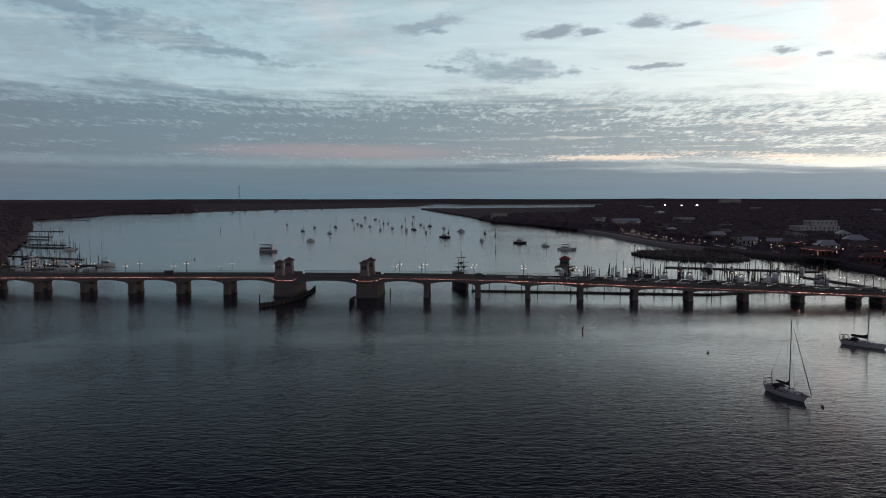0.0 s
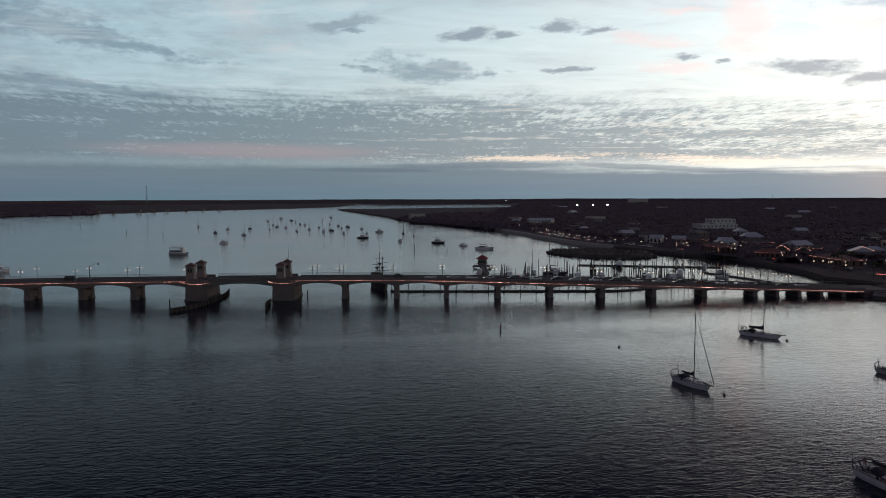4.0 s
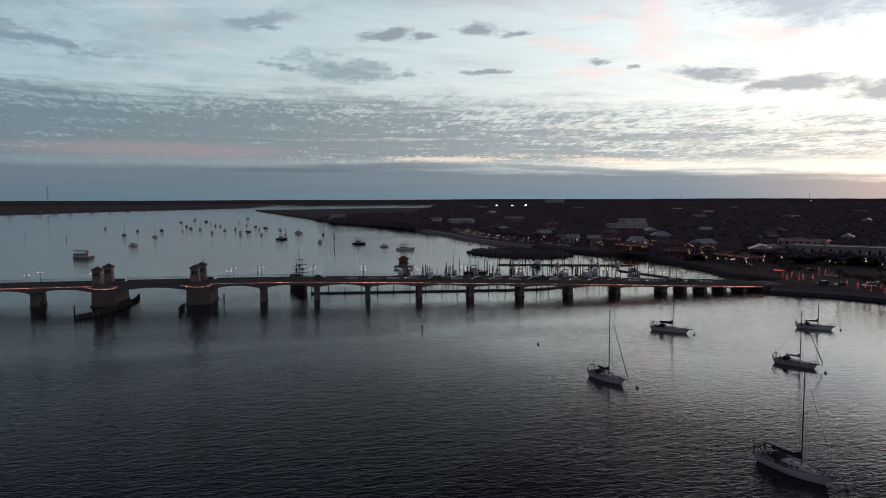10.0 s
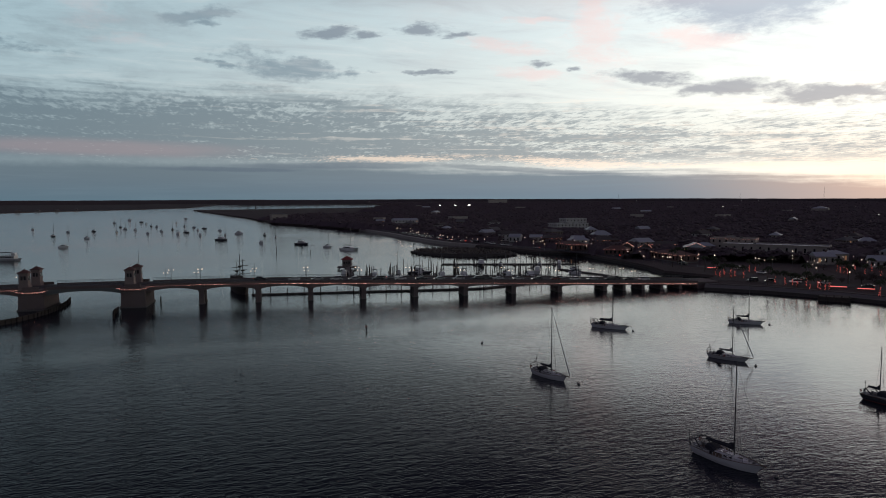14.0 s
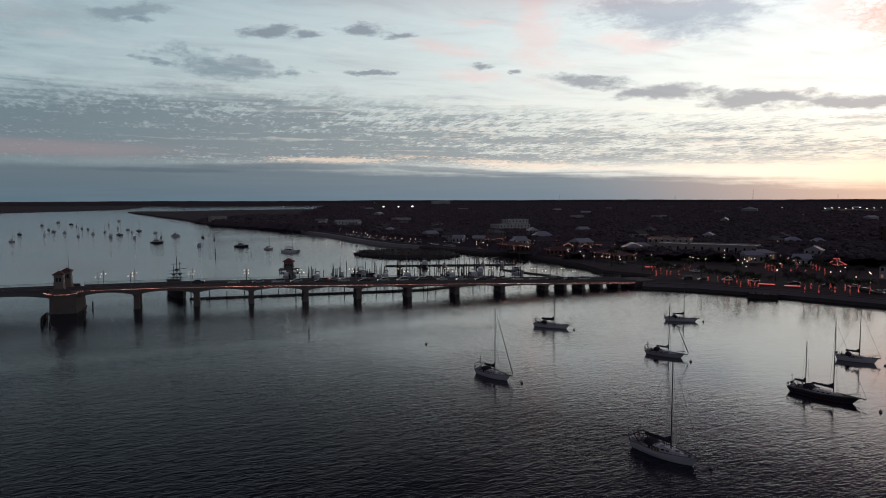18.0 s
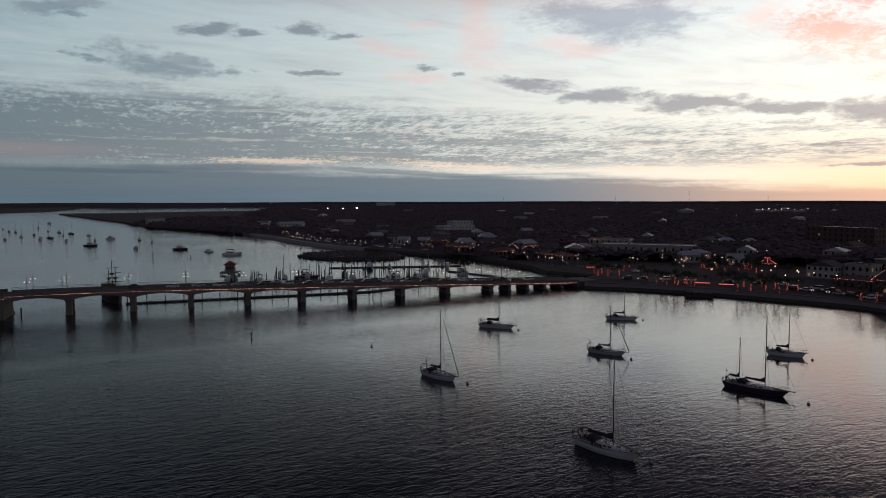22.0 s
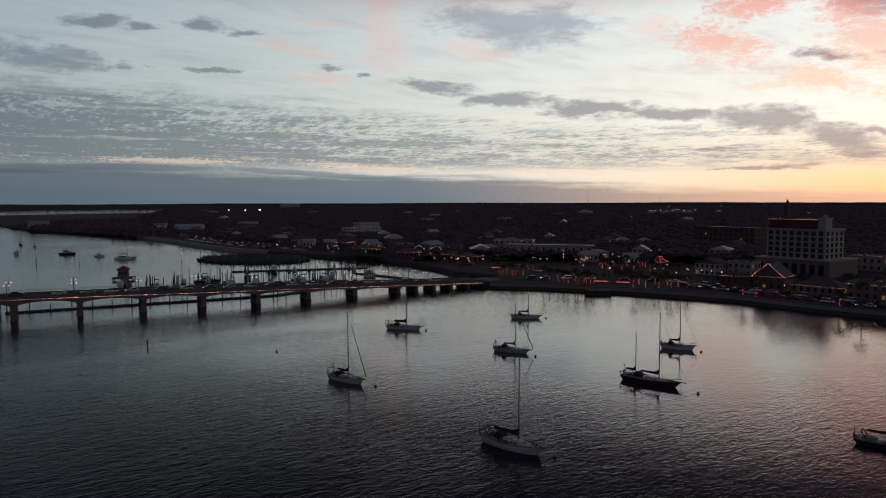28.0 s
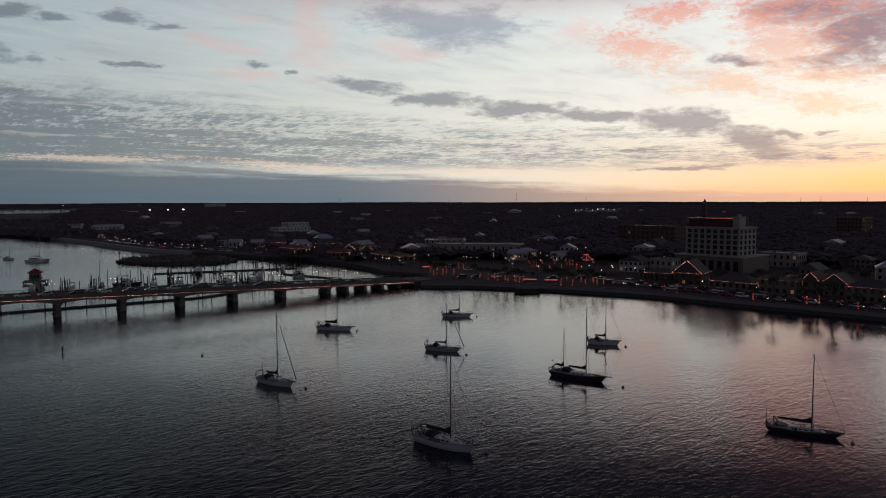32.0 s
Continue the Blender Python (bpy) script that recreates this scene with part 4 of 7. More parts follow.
def timber_fender(pts, height, label):
    f = thing("timber_fender", label, "fender")
    pts = [Vector((x, y, 0)) for x, y in pts]
    for a, b in zip(pts, pts[1:]):
        n = max(1, round((b - a).length / 2.2))
        for i in range(n + 1):
            p = a.lerp(b, i / n)
            part("fender_post", Geo().tube((p.x, p.y, -1.5), (p.x, p.y, height + 0.1), 0.2, 0.18, 7), TIMBER, f)
        d = (b - a).normalized()
        q = Vector((-d.y, d.x, 0)) * 0.22
        for k in range(4):
            z = height * (0.0 + 0.25 * k)
            g = Geo()
            g.add([a + q + Vector((0, 0, z)), b + q + Vector((0, 0, z)), b + q * 1.7 + Vector((0, 0, z)), a + q * 1.7 + Vector((0, 0, z)),
                   a + q + Vector((0, 0, z + height * 0.24)), b + q + Vector((0, 0, z + height * 0.24)), b + q * 1.7 + Vector((0, 0, z + height * 0.24)), a + q * 1.7 + Vector((0, 0, z + height * 0.24))],
                  [(3, 2, 1, 0), (4, 5, 6, 7), (0, 1, 5, 4), (1, 2, 6, 5), (2, 3, 7, 6), (3, 0, 4, 7)])
            part("fender_beam", g, TIMBER, f)
    return f


timber_fender([(-66.5, 248.0), (-63.0, 252.6), (-59.6, 259.5), (-57.0, 267.5), (-55.6, 277), (-55.0, 288), (-55.8, 298)], 1.6, "dark timber fender wall curving round the channel pier")
timber_fender([(-33.8, 248.4), (-34.6, 253), (-35.0, 259), (-34.6, 266)], 1.7, "dark timber fender wall beside the channel pier")


def pile(x, y, h, r=0.2, mat=TIMBER, cap=False, label="weathered timber mooring pile standing in the water", group="mooring piles"):
    p = thing("mooring_pile", label, "pile", pose(x, y, 0), group)
    part("post", Geo().tube((0, 0, -2), (0.05, 0.03, h), r, r * 0.88, 7), mat, p)
    part("pile_cap", Geo().tube((0.05, 0.03, h), (0.05, 0.03, h + 0.28), r * 1.05, 0.03, 7), DOCKWOOD if cap else mat, p)
    return p


for x, y, h in ((-21.8, 280, 2.6), (-22.4, 253.5, 3.1), (-69.3, 257.4, 3.3), (-31.6, 246.8, 1.6), (39, 510, 4.6), (-263, 812, 4.2), (-206, 749, 4.0), (-390, 1017, 6), (-595, 1359, 6), (-355, 652, 4.5), (63, 506, 2.0)):
    pile(x, y, h, 0.26)
day = thing("channel_marker", "small red daymark on a timber pile", "marker", pose(41.4, 202.4, 0))
part("post", Geo().tube((0, 0, -2), (0, 0, 1.6), 0.17, 0.15, 8), TIMBER, day)
part("daymark", Geo().prism([(-0.28, -0.04), (0.28, -0.04), (0.28, 0.04), (-0.28, 0.04)], 1.0, 1.6), RED_PAINT, day)


def bridge_lamp():
    lamp = thing("street_lamp", "dark cast-iron street lamp with two lit globes on the bridge", "street lamp", pose(0, 0, 0), "lamps along the bridge")
    part("post", Geo().tube((0, 0, 0), (0, 0, 5.0), 0.11, 0.07, 8).tube((0, 0, 0), (0, 0, 0.7), 0.22, 0.14, 8).tube((0, 0, 5.0), (0, 0, 6.2), 0.05, 0.02, 6), STEEL, lamp)
    part("arm", Geo().path([(-0.75, 0, 4.0), (-0.5, 0, 3.72), (0, 0, 3.85), (0.5, 0, 3.72), (0.75, 0, 4.0)], 0.045, 5), STEEL, lamp)
    for x in (-0.75, 0.75):
        part("globe", Geo().ball((x, 0, 4.22), 0.15, 8, 6), GLOBE, lamp, "lit frosted glass globe", smooth=True)
    return lamp


first_lamp = bridge_lamp()
spots = [(s - 1.6, w) for s in PIERS[3:] + [171] if s not in CHANNEL for w in (1.0, WIDE - 1.0)] + [(-69, 1.0), (-69, WIDE - 1), (-19.5, 1.0), (-19.5, WIDE - 1)]
for i, (s, w) in enumerate(spots):
    at = on_bridge(s, w, edge(s) + 0.56)
    if i == 0:
        first_lamp.matrix_basis = at
    else:
        copy_thing(first_lamp, at)

signal = thing("traffic_signal", "dark mast-arm traffic signal over the roadway", "traffic signal", on_bridge(-107, 1.6, edge(-107) + 0.56))
part("post", Geo().tube((0, 0, 0), (0, 0, 6.2), 0.12, 0.09, 7), STEEL, signal)
part("arm", Geo().path([(0, 0, 5.9), (0.6, 3.2, 6.5), (0.9, 6.0, 6.9)], 0.06, 5), STEEL, signal)
part("signal_head", Geo().box(0.7, 1.05, 5.3, 5.6, 5.9, 6.9), STEEL, signal)


def car(name, label, mat, L=4.6, W=1.85, H=1.5, van=False, lit=True):
    c = thing(name, label, "car", None, "cars")
    side = [(-L / 2, 0.35), (L / 2, 0.35), (L / 2, 0.72), (L * 0.46, 0.86), (L * 0.24, 0.96), (-L * 0.40, 1.0), (-L / 2, 0.92)]
    part("body", Geo().profile(side, -W / 2, W / 2), mat, c)
    z1 = H
    if van:
        rows = [(-L * 0.48, -L * 0.46), (L * 0.26, L * 0.14)]
    else:
        rows = [(-L * 0.38, -L * 0.24), (L * 0.25, L * 0.09)]
    (b0, b1), (f0, f1) = rows
    w = W / 2
    part("cabin_glass", Geo().add([(b0, -w * 0.94, 0.95), (f0, -w * 0.94, 0.93), (f0, w * 0.94, 0.93), (b0, w * 0.94, 0.95), (b1, -w * 0.76, z1 - 0.05), (f1, -w * 0.76, z1 - 0.05), (f1, w * 0.76, z1 - 0.05), (b1, w * 0.76, z1 - 0.05)],
                                  [(4, 5, 6, 7), (0, 1, 5, 4), (1, 2, 6, 5), (2, 3, 7, 6), (3, 0, 4, 7)]), DARK_GLASS, c)
    part("car_roof", Geo().box(b1 - 0.03, f1 + 0.03, -w * 0.78, w * 0.78, z1 - 0.06, z1, 0.96), mat, c)
    part("rear_bumper", Geo().box(-L / 2 - 0.06, -L / 2 + 0.02, -w * 0.95, w * 0.95, 0.36, 0.6), STEEL, c)
    part("front_bumper", Geo().box(L / 2 - 0.02, L / 2 + 0.06, -w * 0.95, w * 0.95, 0.36, 0.6), STEEL, c)
    for x in (-L * 0.31, L * 0.31):
        for y in (-w + 0.08, w - 0.08):
            part("wheel", Geo().tube((x, y - 0.11, 0.32), (x, y + 0.11, 0.32), 0.32, n=10), TYRE, c)
    for y in (-w * 0.72, w * 0.72):
        part("headlight", Geo().box(L / 2 - 0.03, L / 2 + 0.02, y - 0.16, y + 0.16, 0.62, 0.76), HEADLAMP if lit else DECK_GEL, c)
        part("tail_light", Geo().box(-L / 2 - 0.02, -L / 2 + 0.03, y - 0.14, y + 0.14, 0.72, 0.9), TAILLAMP if lit else RED_PAINT, c)
    return c


TYRE = material("tyre_rubber", (0.02, 0.02, 0.02), 0.9, vary=0.2)
CAR_WHITE = material("white_car_paint", (0.6, 0.6, 0.6), 0.25, vary=0.05)
CAR_SILVER = material("silver_car_paint", (0.34, 0.35, 0.36), 0.3, metal=0.4, vary=0.06)
CAR_DARK = material("dark_car_paint", (0.025, 0.027, 0.032), 0.25, vary=0.1)
CAR_RED = material("dark_red_car_paint", (0.16, 0.02, 0.02), 0.28, vary=0.1)
CARS = [(car("car", "white saloon car parked in line", CAR_WHITE, lit=False), 0), (car("car", "silver saloon car with lit lamps", CAR_SILVER), 0), (car("car", "dark saloon car with lit lamps", CAR_DARK), 0),
        (car("car", "white high-backed van-like car", CAR_WHITE, 4.8, 1.9, 1.78, True, False), 0), (car("car", "dark red car parked at the kerb", CAR_RED, 4.5, 1.8, 1.5, False, False), 0),
        (car("car", "dark parked sport utility car", CAR_DARK, 4.8, 1.95, 1.8, True, False), 0)]
used = set()


def put_car(kind, at):
    ob = CARS[kind][0]
    if kind in used:
        copy_thing(ob, at)
    else:
        used.add(kind)
        ob.matrix_basis = at


rng = random.Random(11)
for i, s in enumerate((27, 36, 43.5, 50.5, 60, 69, 77.5, 85, 93, 101, 110, 118.5, 127, 135, 144, 152, 160, 169, 176)):
    put_car((0, 1, 3, 1, 5, 0, 2, 1, 3, 5, 0, 1, 2, 4, 0, 1, 5, 2, 3)[i], on_bridge(s, 4.2, edge(s) + 0.42, rng.uniform(-2, 2) + 180))
for i, s in enumerate((-118, 14, 66, 106, 139, 165)):
    put_car((5, 2, 1, 5, 1, 2)[i], on_bridge(s, 8.8, edge(s) + 0.42, 0))

# ---------------------------------------------------------------- boats at anchor up the river
def small_sloop(hull, label, L=9.0, mast=12.0):
    y = thing("sailboat", label, "sailboat", None, "boats at anchor upriver")
    rings = hull_rings(L, L * 0.32, 1.0, n=8)
    part("hull", Geo().loft(rings, closed=False, caps=False).add(rings[0], [tuple(range(7))]), hull, y)
    g = Geo()
    for a, b in zip(rings, rings[1:]):
        g.add([a[0], b[0], b[6], a[6]], [(0, 1, 2, 3)])
    part("deck", g, DECK_GEL, y)
    part("coachroof", Geo().box(-L * 0.16, L * 0.2, -L * 0.09, L * 0.09, 0.95, 1.55, 0.85), WHITE_GEL, y)
    part("mast", Geo().tube((L * 0.08, 0, 0.9), (L * 0.08, 0, mast), 0.12, 0.09, 6), ALLOY, y)
    b = part("boom", Geo().tube((L * 0.08, 0, 2.2), (-L * 0.26, 0, 2.3), 0.07, n=5), ALLOY, y)
    part("sail_cover", Geo().tube((L * 0.06, 0, 2.45), (-L * 0.24, 0, 2.4), 0.26, 0.14, 6), CANVAS, b)
    part("rigging", Geo().path([(L * 0.5, 0, 1.3), (L * 0.08, 0, mast - 0.2), (-L * 0.5, 0, 1.1)], 0.03, 3), RIGGING, y)
    part("spray_hood", Geo().box(-L * 0.24, -L * 0.13, -L * 0.1, L * 0.1, 1.2, 2.0, 0.7), CANVAS, y)
    return y


def motor_cruiser(label, L=11.0, hull=WHITE_GEL, fly=True):
    y = thing("motor_boat", label, "motorboat", None, "motor boats")
    B, f = L * 0.31, 1.35
    rings = hull_rings(L, B, f, stern=0.9, n=8)
    part("hull", Geo().loft(rings, closed=False, caps=False).add(rings[0], [tuple(range(7))]), hull, y)
    g = Geo()
    for a, b in zip(rings, rings[1:]):
        g.add([a[0], b[0], b[6], a[6]], [(0, 1, 2, 3)])
    part("deck", g, DECK_GEL, y)
    house = part("deckhouse", Geo().profile([(-L * 0.26, f - 0.1), (L * 0.24, f - 0.1), (L * 0.12, f + 1.5), (-L * 0.24, f + 1.5)], -B * 0.36, B * 0.36), WHITE_GEL, y)
    part("window_band", Geo().profile([(-L * 0.22, f + 0.7), (L * 0.175, f + 0.7), (L * 0.135, f + 1.25), (-L * 0.21, f + 1.25)], -B * 0.37, B * 0.37), DARK_GLASS, house)
    part("trunk_cabin", Geo().box(L * 0.2, L * 0.38, -B * 0.22, B * 0.22, f, f + 0.55, 0.7), WHITE_GEL, y)
    if fly:
        top = part("flybridge", Geo().profile([(-L * 0.24, f + 1.5), (L * 0.10, f + 1.5), (L * 0.06, f + 2.2), (-L * 0.22, f + 2.1)], -B * 0.34, B * 0.34), WHITE_GEL, y)
        part("hardtop", Geo().box(-L * 0.2, L * 0.05, -B * 0.33, B * 0.33, f + 3.35, f + 3.47), CANVAS, top)
        for x in (-L * 0.18, L * 0.03):
            for s in (-1, 1):
                part("hardtop_post", Geo().tube((x, s * B * 0.3, f + 2.1), (x, s * B * 0.3, f + 3.4), 0.04, n=4), RIGGING, top)
    part("antenna", Geo().tube((-L * 0.1, B * 0.2, f + 1.5), (-L * 0.14, B * 0.2, f + 5.2), 0.03, 0.015, 4), RIGGING, y)
    part("bow_rail", Geo().path([Vector(r[0]) + Vector((0, 0, 0.7)) for r in rings[4:]] + [Vector(r[6]) + Vector((0, 0, 0.7)) for r in rings[:3:-1]], 0.035, 4), RIGGING, y)
    return y


def catamaran(at):
    y = thing("catamaran", "white sailing catamaran with dark net between its hulls", "sailboat", at)
    L = 13.5
    for s in (-1, 1):
        rings = [[(x, s * 2.9 + q, z) for x, q, z in r] for r in hull_rings(L, 1.7, 1.5, stern=0.8, n=8)]
        part("hull", Geo().loft(rings, closed=False, caps=False).add(rings[0], [tuple(range(7))]), WHITE_GEL, y)
    part("bridge_deck", Geo().box(-L * 0.42, L * 0.2, -2.9, 2.9, 0.9, 1.6), DECK_GEL, y)
    cabin = part("cabin", Geo().profile([(-L * 0.3, 1.55), (L * 0.22, 1.55), (L * 0.08, 2.75), (-L * 0.3, 2.95)], -2.5, 2.5), WHITE_GEL, y)
    part("window_band", Geo().profile([(-L * 0.2, 2.0), (L * 0.165, 2.0), (L * 0.10, 2.5), (-L * 0.2, 2.6)], -2.53, 2.53), DARK_GLASS, cabin)
    part("net", Geo().box(L * 0.2, L * 0.42, -2.5, 2.5, 1.25, 1.29), CANVAS, y)
    part("mast", Geo().tube((L * 0.1, 0, 2.7), (L * 0.1, 0, 17.5), 0.15, 0.1, 6), ALLOY, y)
    part("furled_headsail", Geo().tube((L * 0.44, 0, 1.6), (L * 0.11, 0, 16.5), 0.12, 0.06, 5), SAILCLOTH, y)
    part("sail_cover", Geo().tube((L * 0.09, 0, 3.9), (-L * 0.34, 0, 4.0), 0.35, 0.2, 6), CANVAS, y)
    return y


AT_ANCHOR = [(-225, 992), (-165, 810), (-168, 900), (-125, 759), (-143, 916), (-159, 1211), (-114, 882), (-128, 1031), (-115, 970), (-99, 932), (-122, 1240), (-107, 1152), (-76, 836), (-91, 1052), (-82, 1030),
             (-65, 881), (-56, 931), (-65, 1178), (-46, 1029), (-36, 850), (-32, 987), (-25, 896), (-18, 948), (6, 768), (1, 879), (46, 756), (54, 711), (83, 556)]
POWER_AT_ANCHOR = [(-43, 808), (-19, 769), (2, 682), (21, 793), (35, 621), (67, 597), (-150, 1330), (-60, 1400)]
sloops = [small_sloop(WHITE_GEL, "small white sailboat at anchor"), small_sloop(NAVY_GEL, "small dark-hulled sailboat at anchor", 10.5, 14), small_sloop(GREY_GEL, "small grey sailboat at anchor", 8.0, 11)]
cruisers = [motor_cruiser("white motor cruiser with flybridge"), motor_cruiser("small white motor boat with low cabin", 8.0, WHITE_GEL, False), motor_cruiser("dark-hulled motor yacht with flybridge", 13.0, NAVY_GEL)]
rng = random.Random(5)
for i, (x, y) in enumerate(AT_ANCHOR):
    k = (i * 7) % 3
    at = heading(x, y, -68 + rng.uniform(-22, 22))
    if i < 3:
        sloops[i].matrix_basis = at
    else:
        copy_thing(sloops[k], at)
for i, (x, y) in enumerate(POWER_AT_ANCHOR):
    at = heading(x, y, -60 + rng.uniform(-30, 30))
    if i < 3:
        cruisers[i].matrix_basis = at
    else:
        copy_thing(cruisers[i % 3], at)
catamaran(heading(94, 521, -35))
copy_thing(cruisers[1], heading(-120, 623, -10))

ferry = thing("excursion_boat", "white two-deck excursion boat under way on the river", "boat", heading(-128.5, 507, -18))
rings = hull_rings(15, 5.2, 1.3, stern=0.95, n=8)
part("hull", Geo().loft(rings, closed=False, caps=False).add(rings[0], [tuple(range(7))]), GREY_GEL, ferry)
part("main_deck", Geo().box(-7.3, 5.5, -2.4, 2.4, 1.2, 1.4), DECK_GEL, ferry)
part("saloon", Geo().box(-6.8, 3.8, -2.2, 2.2, 1.4, 3.3, 0.98), WHITE_GEL, ferry)
for s in (-1, 1):
    for i in range(7):
        part("window", Geo().box(-6.3 + i * 1.42, -5.2 + i * 1.42, s * 2.2 - 0.05, s * 2.2 + 0.05, 2.0, 2.9), DARK_GLASS, ferry)
part("upper_deck", Geo().box(-7.0, 4.2, -2.4, 2.4, 3.3, 3.5), WHITE_GEL, ferry)
part("wheelhouse", Geo().profile([(1.2, 3.5), (3.9, 3.5), (3.4, 5.2), (1.2, 5.2)], -1.3, 1.3), WHITE_GEL, ferry)
part("awning", Geo().box(-6.6, 1.0, -2.2, 2.2, 5.3, 5.45), CANVAS, ferry)
for x in (-6.4, -4, -1.6, 0.8):
    for s in (-2.1, 2.1):
        part("awning_post", Geo().tube((x, s, 3.5), (x, s, 5.3), 0.05, n=4), RIGGING, ferry)
part("deck_rail", Geo().path([(4.1, -2.3, 4.4), (-6.9, -2.3, 4.4), (-6.9, 2.3, 4.4), (4.1, 2.3, 4.4)], 0.04, 4), RIGGING, ferry)

# three-masted museum ship behind the bridge
ship = thing("sailing_ship", "dark wooden museum ship with three bare masts and yards", "ship", heading(8.0, 304, -82))
rings = hull_rings(26, 6.4, 3.4, stern=0.8, n=12)
part("hull", Geo().loft(rings, closed=False, caps=False).add(rings[0], [tuple(range(7))]), TIMBER, ship)
g = Geo()
for a, b in zip(rings, rings[1:]):
    g.add([a[0], b[0], b[6], a[6]], [(0, 1, 2, 3)])
part("deck", g, TEAK, ship)
part("stern_castle", Geo().box(-12.6, -6.5, -2.4, 2.4, 3.3, 6.0, 0.9), TIMBER, ship)
part("fore_castle", Geo().box(6.5, 10.5, -1.9, 1.9, 3.6, 5.4, 0.85), TIMBER, ship)
for x, h in ((-8.0, 12.0), (-0.5, 16.2), (6.5, 14.5)):
    m = part("mast", Geo().tube((x, 0, 3), (x, 0, h), 0.22, 0.12, 7), TIMBER, ship)
    for k, w in ((0.58, 3.0), (0.82, 2.2)):
        part("yard", Geo().tube((x, -w, h * k), (x, w, h * k), 0.11, n=5), TIMBER, m)
    part("fighting_top", Geo().tube((x, 0, h * 0.66), (x, 0, h * 0.66 + 0.5), 0.7, 0.9, 8), TIMBER, m)
    for s in (-1, 1):
        for d in (-1.2, 0, 1.2):
            part("shroud", Geo().path([(x + d, s * 2.9, 3.4), (x, 0, h * 0.68)], 0.04, 3), RIGGING, m)
part("bowsprit", Geo().tube((11.5, 0, 4.6), (18, 0, 7.8), 0.2, 0.1, 6), TIMBER, ship)

# ---------------------------------------------------------------- marina docks
def dock(a, b, wide=2.2, label="grey floating timber dock with piles alongside", piles=9.0, hi=5.6):
    a, b = Vector((*a, 0)), Vector((*b, 0))
    d = b - a
    L = d.length
    ob = thing("dock", label, "dock", Matrix.Translation(a) @ pose(0, 0, 0, 0, 0, math.degrees(math.atan2(d.y, d.x))), "marina docks")
    n = max(2, round(L / 6))
    for i in range(n):
        part("pontoon", Geo().box(L * i / n + 0.06, L * (i + 1) / n - 0.06, -wide / 2, wide / 2, 0.05, 0.62).box(L * i / n + 0.3, L * (i + 1) / n - 0.3, -wide / 2 + 0.2, wide / 2 - 0.2, -0.4, 0.05), DOCKWOOD, ob)
    m = max(1, round(L / piles))
    for i in range(m + 1):
        s = 1 if i % 2 else -1
        x = L * (i + 0.1) / (m + 0.2)
        part("dock_post", Geo().tube((x, s * (wide / 2 + 0.25), -2), (x + 0.04, s * (wide / 2 + 0.25), hi + 0.8 * math.sin(i * 2.3)), 0.2, 0.17, 7), TIMBER, ob)
    return ob


dock((12, 291.5), (108, 279), 2.0, piles=7.0, hi=3.6)
dock((62, 343), (150, 316), 2.6, piles=8.0)
dock((126, 389.5), (200, 364), 2.4, piles=8.0)
dock((178, 341), (189, 298), 2.2, piles=8.0)
dock((150, 316), (168, 300), 2.2)
dock((108, 279), (168, 300), 2.0, piles=7.0, hi=4.2)
rng = random.Random(21)
u = Vector((88, -27, 0)).normalized()
v = Vector((27, 88, 0)).normalized()
berths = []
for k in range(8):
    p = Vector((62, 343, 0)) + u * (10 + k * 11.0)
    for s in (-1, 1):
        q = p + v * s * (13 if s > 0 else 12)
        dock((p + v * s * 1.4)[:2], q[:2], 1.1, "narrow timber finger pier with piles", piles=6.0, hi=5.2)
        if (k, s) not in ((0, 1), (5, 1)):
            berths.append((p + u * 3.4 + v * s * 7.6, math.degrees(math.atan2(v.y * s, v.x * s)) + (0 if k % 3 else 180), k + (s > 0)))
for k in range(6):
    p = Vector((126, 389.5, 0)) + u * (8 + k * 11.5)
    dock((p - v * 1.3)[:2], (p - v * 12)[:2], 1.1, "narrow timber finger pier with piles", piles=6.0, hi=5.2)
    if k not in (0, 3):
        berths.append((p + u * 3.4 - v * 7.2, math.degrees(math.atan2(-v.y, -v.x)), k + 3))
for i, (p, a, k) in enumerate(berths):
    kind = (cruisers[0], sloops[0], cruisers[1], sloops[2], cruisers[2], cruisers[1], sloops[1])[(i * 5 + k) % 7]
    copy_thing(kind, heading(p.x, p.y, a + rng.uniform(-3, 3)))
for x, y, a, kind in ((99, 344, -18, cruisers[2]), (160, 330, 60, cruisers[0]), (176, 318, -75, sloops[0]), (182, 330, 105, cruisers[1]), (61, 352, 70, cruisers[1])):
    copy_thing(kind, heading(x, y, a))
for i in range(26):
    p = Vector((70, 352, 0)) + u * rng.uniform(5, 95) + v * rng.choice((-26, -14.5, 13.5, 24)) + v * rng.uniform(-1.5, 1.5)
    if not inside(p.x, p.y, TOWN):
        pile(p.x, p.y, rng.uniform(4.2, 6.4), 0.19)

